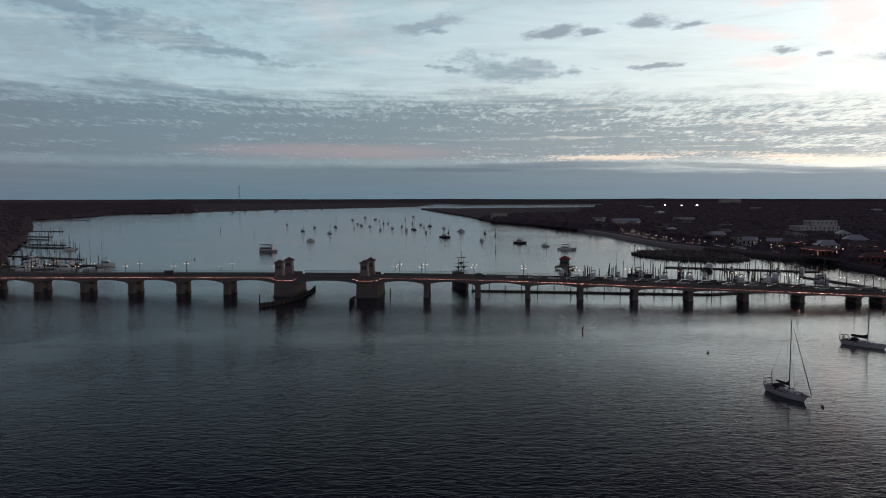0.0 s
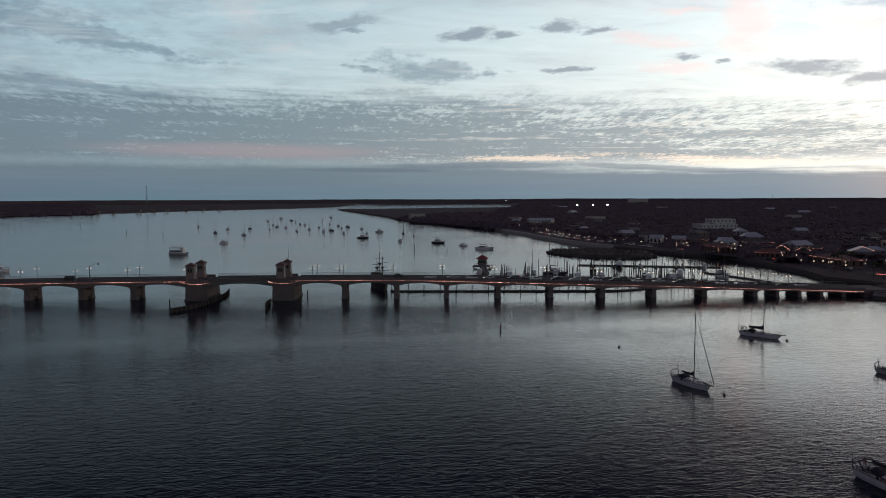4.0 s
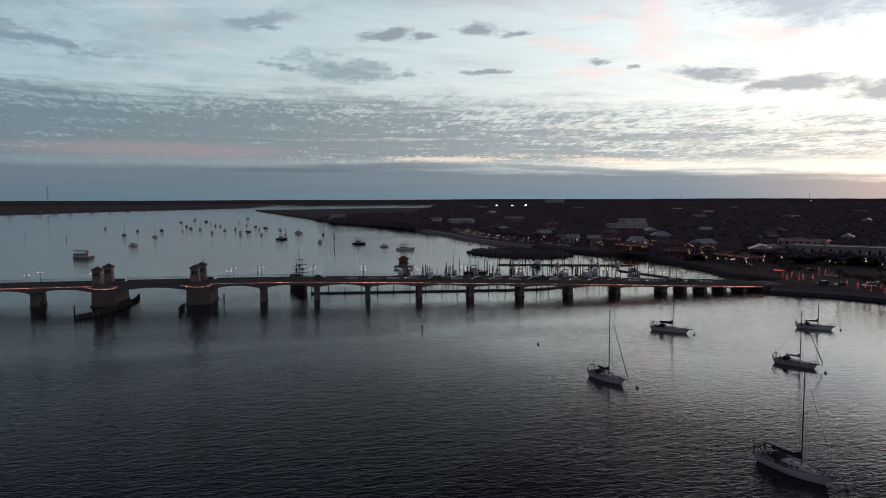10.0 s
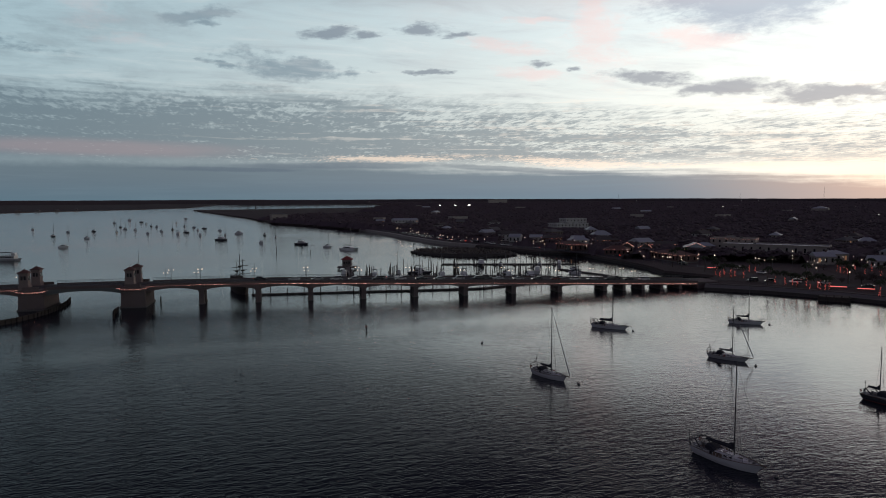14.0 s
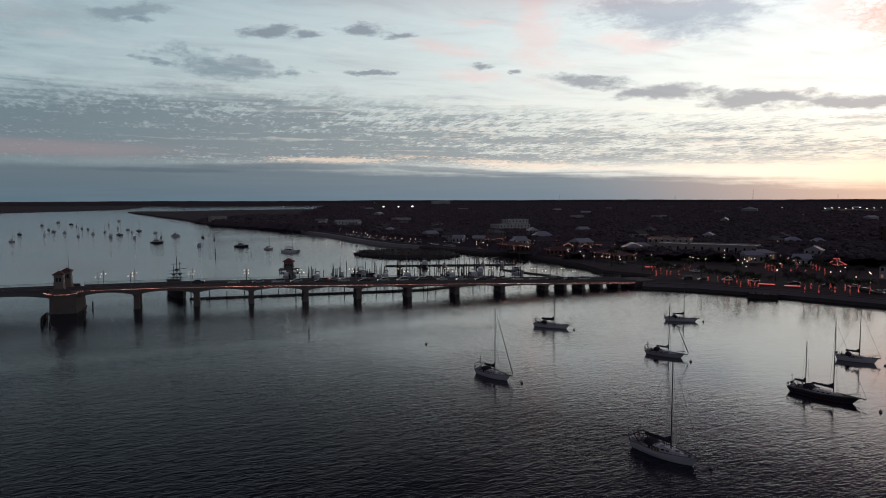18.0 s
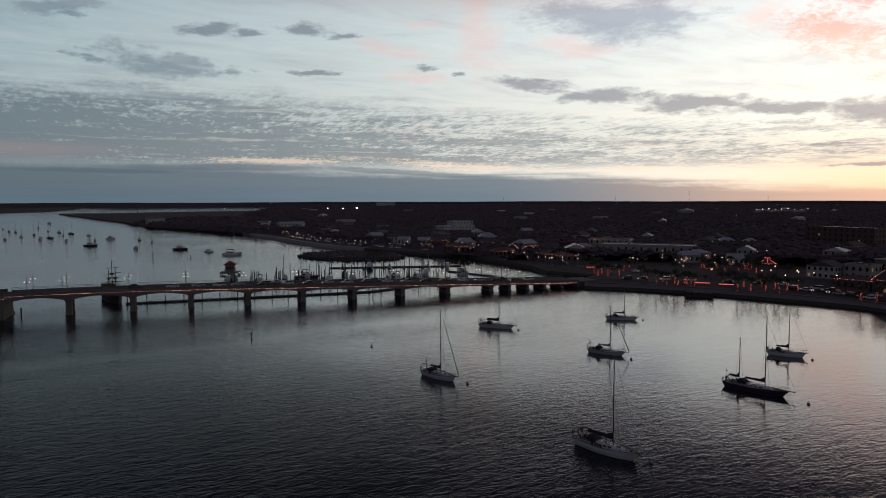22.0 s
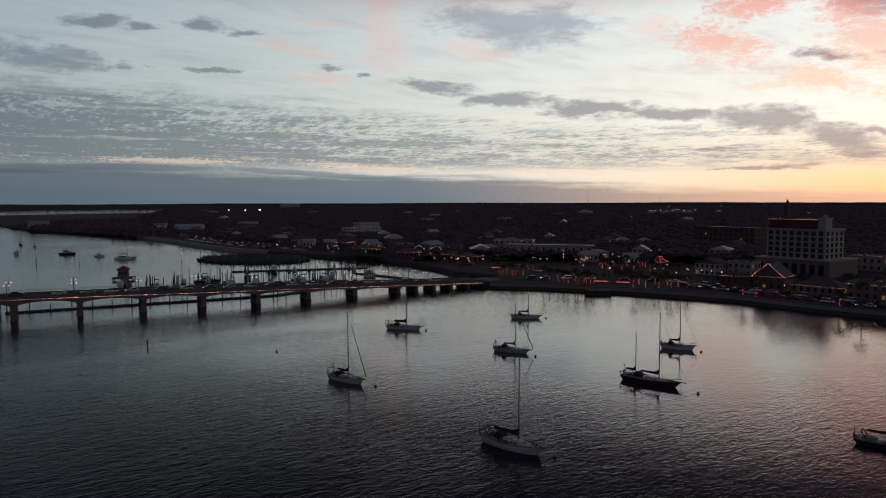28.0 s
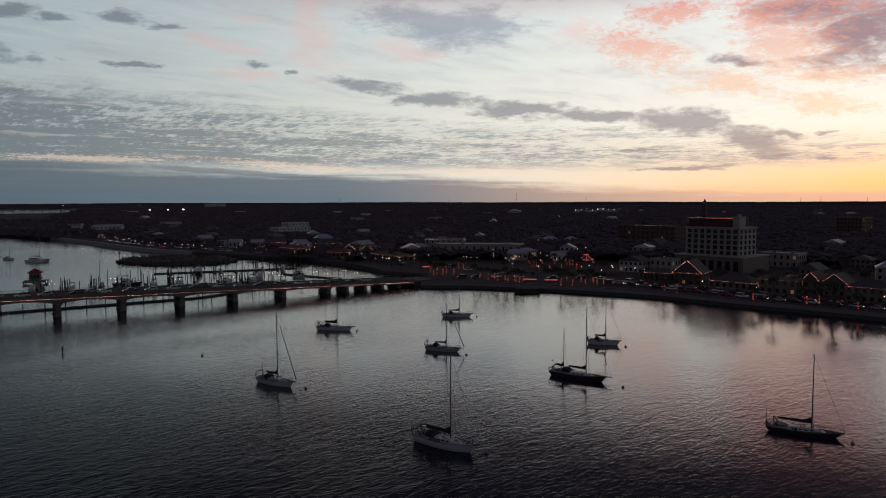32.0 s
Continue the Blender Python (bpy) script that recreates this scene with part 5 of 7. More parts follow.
# ticket house at the dock's head
hut = thing("dock_house", "small pink dock house with hipped red roof on a piled platform", "kiosk", pose(68, 384, 0, 0, 0, -15))
part("platform", Geo().box(-5.2, 5.2, -5, 5, 0.9, 1.3), DOCKWOOD, hut)
for x in (-4.6, 0, 4.6):
    for y in (-4.5, 4.5):
        part("platform_post", Geo().tube((x, y, -2), (x, y, 1.1), 0.22, n=7), TIMBER, hut)
walls = part("wall", Geo().box(-2.4, 2.4, -2.4, 2.4, 1.3, 5.4), STUCCO_PINK, hut)
for k in (-1.3, 0, 1.3):
    part("window", Geo().box(k - 0.45, k + 0.45, -2.46, -2.36, 2.9, 4.4), DARK_GLASS, walls)
    part("window", Geo().box(-2.46, -2.36, k - 0.45, k + 0.45, 2.9, 4.4), DARK_GLASS, walls)
part("roof", Geo().hip(-3.4, 3.4, -3.4, 3.4, 5.4, 7.4, ridge=0.06), RED_PAINT, hut)
part("balcony", Geo().box(-3.0, 3.0, -3.0, 3.0, 2.5, 2.7), DOCKWOOD, hut)
part("rail", Geo().path([(-3, -3, 3.5), (3, -3, 3.5), (3, 3, 3.5), (-3, 3, 3.5), (-3, -3, 3.5)], 0.05, 4), STEEL, hut)
ramp = thing("gangway", "sloping timber gangway with handrails down to the dock", "gangway", Matrix.Translation((63, 344, 0)) @ pose(0, 0, 0, 0, 0, 83))
part("walkway", Geo().profile([(0, 0.62), (36, 1.1), (36, 1.35), (0, 0.85)], -1.3, 1.3), DOCKWOOD, ramp)
for s in (-1.25, 1.25):
    g = Geo().path([(0, s, 1.8), (36, s, 2.3)], 0.05, 4)
    for i in range(13):
        g.tube((i * 3, s, 0.8 + i * 0.04), (i * 3, s, 1.8 + i * 0.042), 0.04, n=4)
    part("handrail", g, STEEL, ramp)
for i in range(7):
    for s in (-1.4, 1.4):
        part("ramp_post", Geo().tube((2 + i * 5.4, s, -2), (2 + i * 5.4, s, 1.6), 0.18, n=6), TIMBER, ramp)

# rock breakwater north of the marina
rng = random.Random(8)
reef = thing("breakwater", "low dark rock breakwater covered in scrub", "breakwater")
base = Geo()
ring0, ring1 = [], []
for i in range(28):
    a = 2 * math.pi * i / 28
    x, y = 165 + 34 * math.cos(a), 463 + 33 * math.sin(a) + 0.35 * 34 * -math.cos(a)
    ring0.append((x, y, -1))
    ring1.append((165 + (x - 165) * 0.93, 463 + (y - 463) * 0.93, 1.5 + rng.uniform(-0.3, 0.5)))
base.loft([ring0, ring1])
part("mound", base, ROCK, reef)
for i in range(60):
    a = rng.uniform(0, 2 * math.pi)
    k = rng.uniform(0.92, 1.0)
    x, y = 165 + 34 * k * math.cos(a), 463 + 33 * k * math.sin(a) - 0.35 * 34 * k * math.cos(a)
    r = rng.uniform(0.7, 1.6)
    part("rock", Geo().ball((x, y, 0.4), r, 6, 4, rng.uniform(0.6, 0.9)), ROCK, reef)
scrub = Geo()
for i in range(900):
    a, k = rng.uniform(0, 2 * math.pi), rng.random() ** 0.5 * 0.9
    x, y = 165 + 34 * k * math.cos(a), 463 + 33 * k * math.sin(a) - 0.35 * 34 * k * math.cos(a)
    s, z = rng.uniform(0.5, 1.3), 1.4 + rng.uniform(0, 0.9)
    t = rng.uniform(0, math.pi)
    scrub.add([(x - s * math.cos(t), y - s * math.sin(t), z), (x + s * math.cos(t), y + s * math.sin(t), z), (x + s * 0.4 * math.cos(t), y + s * 0.4, z + s * rng.uniform(0.6, 1.3)), (x - s * 0.6, y - s * 0.3, z + s * rng.uniform(0.5, 1.0))], [(0, 1, 2, 3)])
tagged(part("scrub", scrub, LEAVES, reef, "low dark scrub"), kind="stuff")
beacon = thing("channel_marker", "small beacon on piles at the breakwater's end", "marker", pose(131, 470, 0))
part("post", Geo().tube((0, 0, -1), (0, 0, 7.5), 0.2, 0.15, 7), TIMBER, beacon)
part("platform", Geo().box(-1.6, 1.6, -1.6, 1.6, 2.0, 2.3), DOCKWOOD, beacon)
part("daymark", Geo().box(-0.6, 0.6, -0.05, 0.05, 6.3, 7.6), STEEL, beacon)

# marina and piers on the island side
dock((-268, 396), (-203, 404), 2.2, piles=6.0)
dock((-262, 375), (-205, 384), 2.0, piles=6.0)
dock((-330, 548), (-284, 533), 2.0, piles=5.0)
dock((-500, 826), (-448, 812), 2.0, piles=7.0, hi=6)
dock((-430, 706), (-396, 697), 2.0, piles=6.0, hi=6)
dock((-405, 660), (-372, 650), 2.0, piles=6.0, hi=6)
dock((-352, 585), (-316, 575), 2.0, piles=6.0, hi=5)
dock((-760, 1290), (-620, 1205), 3.0, piles=14.0)
dock((-250, 372), (-170, 352), 2.0, piles=5.0, hi=4.0)
dock((-300, 470), (-232, 442), 2.0, piles=4.5, hi=4.5)
dock((-345, 560), (-292, 540), 2.0, piles=4.0, hi=4.5)
tall = small_sloop(WHITE_GEL, "white sailboat with tall mast at the island marina", 11.0, 16.5)
tall.matrix_basis = heading(-183, 366, 20)
for x, y, a in ((-193, 377, 200), (-224, 385, 190), (-242, 398, 15), (-258, 378, 20)):
    copy_thing(tall, heading(x, y, a))
copy_thing(cruisers[0], heading(-197, 401, 10))
copy_thing(cruisers[1], heading(-283, 521, 5))
for x, y, a, kind in ((-232, 392, 80, sloops[0]), (-222, 411, 85, cruisers[1]), (-212, 399, 80, sloops[1]), (-243, 404, 85, cruisers[0]), (-207, 376, 5, cruisers[0]), (-228, 372, 8, cruisers[1]), (-252, 386, 80, sloops[2]), (-240, 425, 60, sloops[0]), (-258, 432, 70, cruisers[1]), (-272, 452, 60, sloops[1])):
    copy_thing(kind, heading(x, y, a))

# low causeway bridge across the far inlet
far = thing("causeway_bridge", "long low concrete causeway bridge far upriver", "bridge", Matrix.Translation((40, 2790, 0)) @ pose(0, 0, 0, 0, 0, -3.5))
part("deck", Geo().profile([(0, 7), (200, 9.5), (420, 12), (700, 13), (700, 14.4), (420, 13.4), (200, 10.9), (0, 8.4)], 0, 10), CONCRETE, far)
for i in range(24):
    x = 8 + i * 29.5
    part("pier", Geo().box(x - 1.6, x + 1.6, 1.5, 8.5, -1, np.interp(x, (0, 200, 420, 700), (7.1, 9.6, 12.1, 13.1)), 0.9), CONCRETE, far)

# ---------------------------------------------------------------- town waterfront: seawall, road, plaza
def strip_along(name, pts, left, right, z0, z1, mat, label, category, kind="structure"):
    """A band that follows a line, from left to right metres beside it."""
    g = Geo()
    rows = []
    for i, p in enumerate(pts):
        a = Vector((*pts[max(0, i - 1)], 0))
        b = Vector((*pts[min(len(pts) - 1, i + 1)], 0))
        d = (b - a).normalized()
        n = Vector((d.y, -d.x, 0))
        q = Vector((*p, 0))
        l, r = q + n * left, q + n * right
        rows.append([(l.x, l.y, z0), (r.x, r.y, z0), (r.x, r.y, z1), (l.x, l.y, z1)])
    g.loft(rows)
    return tagged(part(name, g, mat), label, category, kind=kind)


SHORE = [(258, -60), (258, 40), (256, 80), (253.5, 100), (250.5, 118), (249, 135), (248.5, 152), (244, 166), (237.5, 183), (229, 203), (221, 216), (213.6, 228), (197, 244)]
strip_along("seawall", SHORE, -0.5, 0.5, -1.5, 1.3, material("seawall_stone", (0.05, 0.045, 0.045), 0.9, vary=0.4, scale=0.6, bump=0.03), "dark stone seawall along the waterfront", "seawall")
strip_along("seawall_cap", SHORE, -0.6, 0.7, 1.3, 1.46, PAVING, "pale concrete cap of the seawall", "seawall")


def apron():
    """The promenade, rising from the seawall to the road."""
    rows = []
    for i, p in enumerate(SHORE):
        d = (Vector(SHORE[min(len(SHORE) - 1, i + 1)]) - Vector(SHORE[max(0, i - 1)])).normalized()
        at = lambda w: (p[0] + d.y * w, p[1] - d.x * w)
        rows.append([(*at(0.72), -1.0), (*at(6.6), -1.0), (*at(6.6), 2.46), (*at(4.0), 2.2), (*at(0.72), 1.40)])
    return tagged(part("pavement", Geo().loft(rows), PAVING), "pale paved promenade sloping up from the seawall", "pavement", kind="structure")


apron()
ROADLINE = [(258, -60), (258, 40), (256, 80), (253.5, 100), (250.5, 118), (249, 135), (250, 155), (252, 172), (250, 192), (240, 215), (226, 238), (208, 250)]
strip_along("road", ROADLINE, 7.0, 20, 2.3, 2.46, ASPHALT, "dark asphalt waterfront road with parked cars", "road")
strip_along("road_north", [(226, 232), (240, 262), (248, 300), (246, 350), (238, 400), (226, 450), (208, 520), (192, 580), (186, 640), (184, 694), (180, 780), (184, 850), (170, 930)], -5, 5, 2.3, 2.47, ASPHALT, "asphalt bayfront road running north", "road")
PALE_WALL = material("pale_seawall_concrete", (0.24, 0.23, 0.22), 0.85, vary=0.25, scale=0.3)
BASIN = [(205, 258), (226, 271), (222, 283), (216, 298), (224, 323), (228, 351), (230, 380), (236, 424), (214, 440), (194, 512)]
NORTH_SHORE = [(194, 512), (182, 545), (176, 590), (173, 640), (172, 694), (166, 772), (164, 838)]
strip_along("seawall_basin", BASIN, -0.7, 0.7, -1.5, 1.3, ROCK, "dark rock edge of the marina basin", "seawall")
strip_along("seawall_north", NORTH_SHORE, -0.6, 0.6, -1.5, 2.6, PALE_WALL, "pale low seawall along the bayfront", "seawall")
strip_along("walkway_north", NORTH_SHORE, 0.8, 4.0, 2.3, 2.5, PALE_WALL, "pale bayfront walkway", "pavement")
deck = thing("river_platform", "dark timber viewing platform on piles at the seawall", "platform", pose(223.5, 202.5, 0, 0, 0, -52))
part("floor", Geo().box(-5.5, 5.5, -2.5, 4.5, 1.5, 1.8), TIMBER, deck)
part("skirt", Geo().box(-5.4, 5.4, -2.4, -2.15, -0.6, 1.5), TIMBER, deck)
for x in (-5.2, -2.6, 0, 2.6, 5.2):
    part("platform_post", Geo().tube((x, -2.55, -2), (x, -2.55, 2.5), 0.18, n=6), TIMBER, deck)

# ---------------------------------------------------------------- buildings
WALL_PALE = material("pale_stucco", (0.26, 0.24, 0.225), 0.85, vary=0.2, scale=0.2)
WALL_WHITE = material("white_clapboard", (0.33, 0.33, 0.33), 0.7, vary=0.1, scale=0.4)
WALL_BRICK = material("red_brick_wall", (0.085, 0.05, 0.046), 0.9, vary=0.3, scale=0.6)
WALL_TAN = material("tan_stucco", (0.135, 0.11, 0.10), 0.85, vary=0.2, scale=0.3)
ROOF_GREY = material("grey_shingles", (0.10, 0.10, 0.105), 0.85, vary=0.3, scale=0.5)
ROOF_METAL = material("pale_metal_roof", (0.32, 0.35, 0.39), 0.45, metal=0.3, vary=0.15, scale=0.4)
ROOF_DARK = material("dark_shingles", (0.07, 0.062, 0.063), 0.9, vary=0.35, scale=0.5)
FOOT = []


def building(name, label, x, y, wx, wy, h, turn=0.0, wall=WALL_PALE, roof="gable", top=2.6, roof_mat=ROOF_GREY, floors=2, across=4, along_y=False, lit=0.06, lights="", category="building", base=2.4, seed=0):
    """A house with its near corner sides facing -x and -y; x, y is its middle. lights: e for eaves, g for the gable."""
    rng = random.Random(int(x * 7 + y * 13 + seed))
    FOOT.append((x, y, max(wx, wy) / 2 + 2))
    b = thing(name, label, category, pose(x, y, base, 0, 0, turn))
    X, Y = wx / 2, wy / 2
    body = part("wall", Geo().box(-X, X, -Y, Y, -0.3, h), wall, b)
    part("plinth", Geo().box(-X - 0.12, X + 0.12, -Y - 0.12, Y + 0.12, -0.35, 0.5), PAVING, b)
    if roof == "flat":
        part("parapet", Geo().box(-X - 0.15, X + 0.15, -Y - 0.15, -Y + 0.25, h, h + 0.8).box(-X - 0.15, X + 0.15, Y - 0.25, Y + 0.15, h, h + 0.8)
             .box(-X - 0.15, -X + 0.25, -Y + 0.25, Y - 0.25, h, h + 0.8).box(X - 0.25, X + 0.15, -Y + 0.25, Y - 0.25, h, h + 0.8), wall, b)
        part("roof", Geo().box(-X + 0.25, X - 0.25, -Y + 0.25, Y - 0.25, h, h + 0.12), roof_mat, b)
        for i in range(rng.randint(1, 3)):
            u0, v0 = rng.uniform(-X * 0.7, X * 0.5), rng.uniform(-Y * 0.7, Y * 0.5)
            part("roof_unit", Geo().box(u0, u0 + rng.uniform(1.2, 2.4), v0, v0 + rng.uniform(1.2, 2.2), h + 0.1, h + 1.3), STEEL, b)
    else:
        g = Geo()
        if roof == "hip":
            g.hip(-X, X, -Y, Y, h, h + top, 0.5) if wx >= wy else g.hip(-Y, Y, -X, X, h, h + top, 0.5)
        else:
            g.gable(-X, X, -Y, Y, h, h + top, 0.45) if not along_y else g.gable(-Y, Y, -X, X, h, h + top, 0.45)
        if (roof == "hip" and wx < wy) or (roof == "gable" and along_y):
            g.v = [(-q, p, r) for p, q, r in g.v]
        part("roof", g, roof_mat, b)
        if rng.random() < 0.6:
            part("chimney", Geo().box(X * 0.3, X * 0.3 + 0.9, Y * 0.2, Y * 0.2 + 0.8, h, h + top + 0.8), WALL_BRICK, b)
    fh = h / floors
    for f in range(floors if math.hypot(x, y) < 1000 or lit > 0.3 else 0):
        z = f * fh + fh * 0.34
        for face, span in ((0, wy), (1, wx)):
            n = max(1, round(across * span / max(wx, wy)))
            for i in range(n):
                c = -span / 2 + span * (i + 0.5) / n
                w = min(0.55, span / n * 0.3)
                mat = LIT_WINDOW if rng.random() < lit else DARK_GLASS
                if face == 0:
                    part("window", Geo().box(-X - 0.05, -X + 0.05, c - w, c + w, z, z + fh * 0.48), mat, b)
                else:
                    part("window", Geo().box(c - w, c + w, -Y - 0.05, -Y + 0.05, z, z + fh * 0.48), mat, b)
    if lights:
        g = Geo()
        if "e" in lights:
            for n, u, span in ((max(3, round(wx / 0.9)), 0, X + 0.6), (max(3, round(wy / 0.9)), 1, Y + 0.6)):
                for i in range(n):
                    c = -span + 2 * span * (i + 0.5) / n
                    k, sag = rng.uniform(0.14, 0.40), 0.05 * math.sin(i * 1.3)
                    if u == 0:
                        g.box(c - k, c + k, -Y - 0.62, -Y - 0.58, h - 0.02 + sag, h + 0.025 + sag)
                    else:
                        g.box(-X - 0.62, -X - 0.58, c - k, c + k, h - 0.02 + sag, h + 0.025 + sag)
        if "g" in lights:
            if along_y:
                g.path([(-X - 0.5, -Y - 0.5, h), (0, -Y - 0.5, h + top + 0.05), (X + 0.5, -Y - 0.5, h)], 0.035, 4)
            else:
                g.path([(-X - 0.5, -Y - 0.5, h), (-X - 0.5, 0, h + top + 0.05), (-X - 0.5, Y + 0.5, h)], 0.035, 4)
        tagged(part("light_string", g, LED_PINK if "r" in lights else LED_WARM, b, "glowing string of lights along the roof edge"), kind="stuff")
    return b


# seven-storey corner block
FOOT.append((355, 182, 26))
STONE = material("pale_limestone", (0.28, 0.26, 0.25), 0.85, vary=0.2, scale=0.2)
block = thing("office_block", "tall pale stone corner office block with red tiled top floor", "building", pose(346, 168, 2.4))
part("wall", Geo().box(0, 19, 0, 29.5, 8.5, 24.4), STONE, block)
part("podium", Geo().box(-3.5, 26, -4, 34, -0.3, 8.5), WALL_TAN, block)
part("cornice", Geo().box(-0.7, 19.7, -0.7, 30.2, 24.4, 25.1).box(-3.9, 26.3, -4.4, 34.4, 8.5, 9.0), STONE, block)
part("attic", Geo().box(0.8, 18.2, 3.9, 28.6, 25.1, 29.6), ATTIC_RED, block, "dark red attic storey")
part("attic_roof", Geo().hip(0.2, 18.8, 3.9, 29.2, 29.6, 30.4, ridge=0.8), ATTIC_RED, block)
part("stair_tower", Geo().box(0.2, 7, 0.2, 3.6, 25.1, 30.6).box(-0.1, 7.3, -0.1, 3.8, 30.6, 31.1), STONE, block)
part("roof_turret", Geo().box(2.4, 4.0, 1.0, 2.6, 31.1, 32.6, 0.8), STONE, block)
part("light_string", Geo().box(-0.22, -0.12, 3.9, 29.2, 30.1, 30.2), LED_RED, block, "red glowing line along the roof edge")
for f in range(5):
    z = 9.6 + f * 3.0
    for i in range(8):
        c = 1.9 + i * 3.65
        for d in (-0.85, 0.25):
            part("window", Geo().box(-0.06, 0.06, c + d - 0.15, c + d + 0.9, z, z + 2.05), DARK_GLASS, block)
    for i in range(4):
        c = 2.4 + i * 4.6
        for d in (-0.85, 0.25):
            part("window", Geo().box(c + d - 0.15, c + d + 0.9, -0.06, 0.06, z, z + 2.05), DARK_GLASS, block)
for f in range(6):
    part("string_course", Geo().box(-0.22, 19.2, -0.22, 29.7, 8.9 + f * 3.0, 9.15 + f * 3.0), STONE, block)
for i in range(9):
    part("pilaster", Geo().box(-0.3, 0.1, i * 3.65 - 0.3, i * 3.65 + 0.3, 9.0, 24.4), STONE, block)
for i in range(8):
    part("arcade_window", Geo().box(-3.6, -3.4, -1.5 + i * 4.4, 0.9 + i * 4.4, 1.0, 6.5), DARK_GLASS, block)
block.scale = (1, 1, 0.93)
spire = thing("church_tower", "dark slender church tower behind the office block", "church", pose(401, 217, 2.4))
FOOT.append((401, 217, 6))
part("wall", Geo().box(-1.1, 1.1, -1.1, 1.1, 0, 31), WALL_BRICK, spire)
part("belfry", Geo().box(-1.5, 1.5, -1.5, 1.5, 31, 35, 0.7), WALL_BRICK, spire)
part("spire_roof", Geo().hip(-1.2, 1.2, -1.2, 1.2, 35, 38.5, ridge=0.0), ROOF_DARK, spire)

building("house", "white clapboard two-storey house with gabled end", 311, 206, 11, 13, 6.2, 8, WALL_WHITE, "gable", 2.4, ROOF_DARK, 2, 5)
building("restaurant", "steep-gabled brick restaurant outlined with red lights", 284, 159, 13, 12, 5.6, 12, WALL_BRICK, "gable", 5.6, ROOF_DARK, 2, 4, lights="egr")
building("shop", "low brick wing with red lights along its front", 281, 173, 8, 13, 4.6, 12, WALL_BRICK, "hip", 1.6, ROOF_DARK, 1, 5, lights="er")
building("shop", "long low dark-roofed shop with light string on its eaves", 283, 138, 12, 19, 3.6, 4, WALL_TAN, "hip", 2.6, ROOF_DARK, 1, 7, lights="er")
building("shop", "two-storey tan shop with arcade and red lights", 283, 119, 12, 14, 6.0, 4, WALL_TAN, "flat", 0, ROOF_DARK, 2, 5, lights="er")
building("house", "gabled inn front outlined with warm lights", 291, 110, 12, 6, 5.6, 6, WALL_TAN, "gable", 3.6, ROOF_DARK, 2, 3, lights="gr")
building("house", "gabled inn wing outlined with warm lights", 293, 102, 12, 8, 5.4, 6, WALL_TAN, "gable", 3.6, ROOF_DARK, 2, 4, lights="gr")
building("inn", "long two-storey inn with light strings on both floors", 284, 87, 13, 15, 5.8, 4, WALL_TAN, "hip", 2.4, ROOF_DARK, 2, 6, lights="er")
building("house", "steep-gabled house outlined with lights by the road", 285, 74, 11, 9, 6.4, 4, WALL_BRICK, "gable", 4.4, ROOF_DARK, 2, 4, lights="gr")
building("inn", "dark two-storey waterfront inn", 285, 56, 13, 20, 6.2, 2, WALL_TAN, "hip", 2.6, ROOF_DARK, 2, 6, lights="er")
building("warehouse", "long brick block with pale flat roof", 528, 332, 26, 55, 15.2, 0, WALL_BRICK, "flat", 0, ROOF_METAL, 4, 12)
building("market", "long low pale market hall with flat roof", 344, 358, 20, 62, 6.2, 38, WALL_PALE, "flat", 0, ROOF_METAL, 1, 12)
building("market", "low pale hall with lit sign band behind the plaza", 352, 405, 14, 30, 7.6, 38, WALL_PALE, "flat", 0, ROOF_METAL, 2, 7, lights="e")
building("civic_hall", "large white flat-roofed civic hall among trees", 364, 676, 38, 22, 8.6, 0, WALL_WHITE, "flat", 0, ROOF_METAL, 3, 9, lit=0.0)
building("civic_hall", "upper white storey block of the hall", 382, 698, 26, 16, 13.0, 0, WALL_WHITE, "flat", 0, ROOF_METAL, 4, 6, lit=0.0)
building("house", "small house with warm lit gable outline", 261, 402, 8, 8, 4.4, -30, WALL_TAN, "gable", 3.0, ROOF_DARK, 1, 3, along_y=True, lights="g")
building("house", "small house with warm lit gable outline", 271, 396, 8, 8, 4.0, -30, WALL_TAN, "gable", 2.6, ROOF_DARK, 1, 3, along_y=True, lights="g")
building("house", "grey house with pale gabled roof", 298, 379, 14, 12, 4.6, -32, WALL_PALE, "gable", 3.0, ROOF_METAL, 2, 4, along_y=True, lights="g")
building("restaurant", "broad low restaurant with red lights along its eaves", 246, 390, 16, 10, 3.8, -32, WALL_BRICK, "hip", 2.4, TERRACOTTA, 1, 6, lights="er")
building("restaurant", "dark red shop row with lit eaves by the bayfront", 256, 345, 12, 30, 4.2, -4, WALL_BRICK, "hip", 2.2, TERRACOTTA, 1, 8, lights="e")
building("restaurant", "brick bayfront shop with warm light string", 238, 436, 12, 22, 4.6, 4, WALL_BRICK, "hip", 2.2, TERRACOTTA, 1, 6, lights="er")
building("house", "pale house with blue-grey metal roof", 313, 522, 16, 12, 5.4, -20, WALL_WHITE, "hip", 3.6, ROOF_METAL, 2, 4)
building("house", "pale house with metal roof by the lawn", 262, 470, 14, 10, 5.0, -10, WALL_WHITE, "hip", 3.0, ROOF_METAL, 2, 4)
building("house", "white gabled house near the plaza", 372, 300, 9, 10, 5.6, 30, WALL_WHITE, "gable", 2.6, ROOF_METAL, 2, 3)
building("house", "pale low roofed house behind the plaza", 405, 262, 16, 12, 6.2, 20, WALL_PALE, "hip", 2.2, ROOF_METAL, 2, 4)
building("house", "pale flat block beside the tall office block", 318, 193, 10, 12, 7.0, 5, WALL_PALE, "flat", 0, ROOF_METAL, 2, 4, lights="")
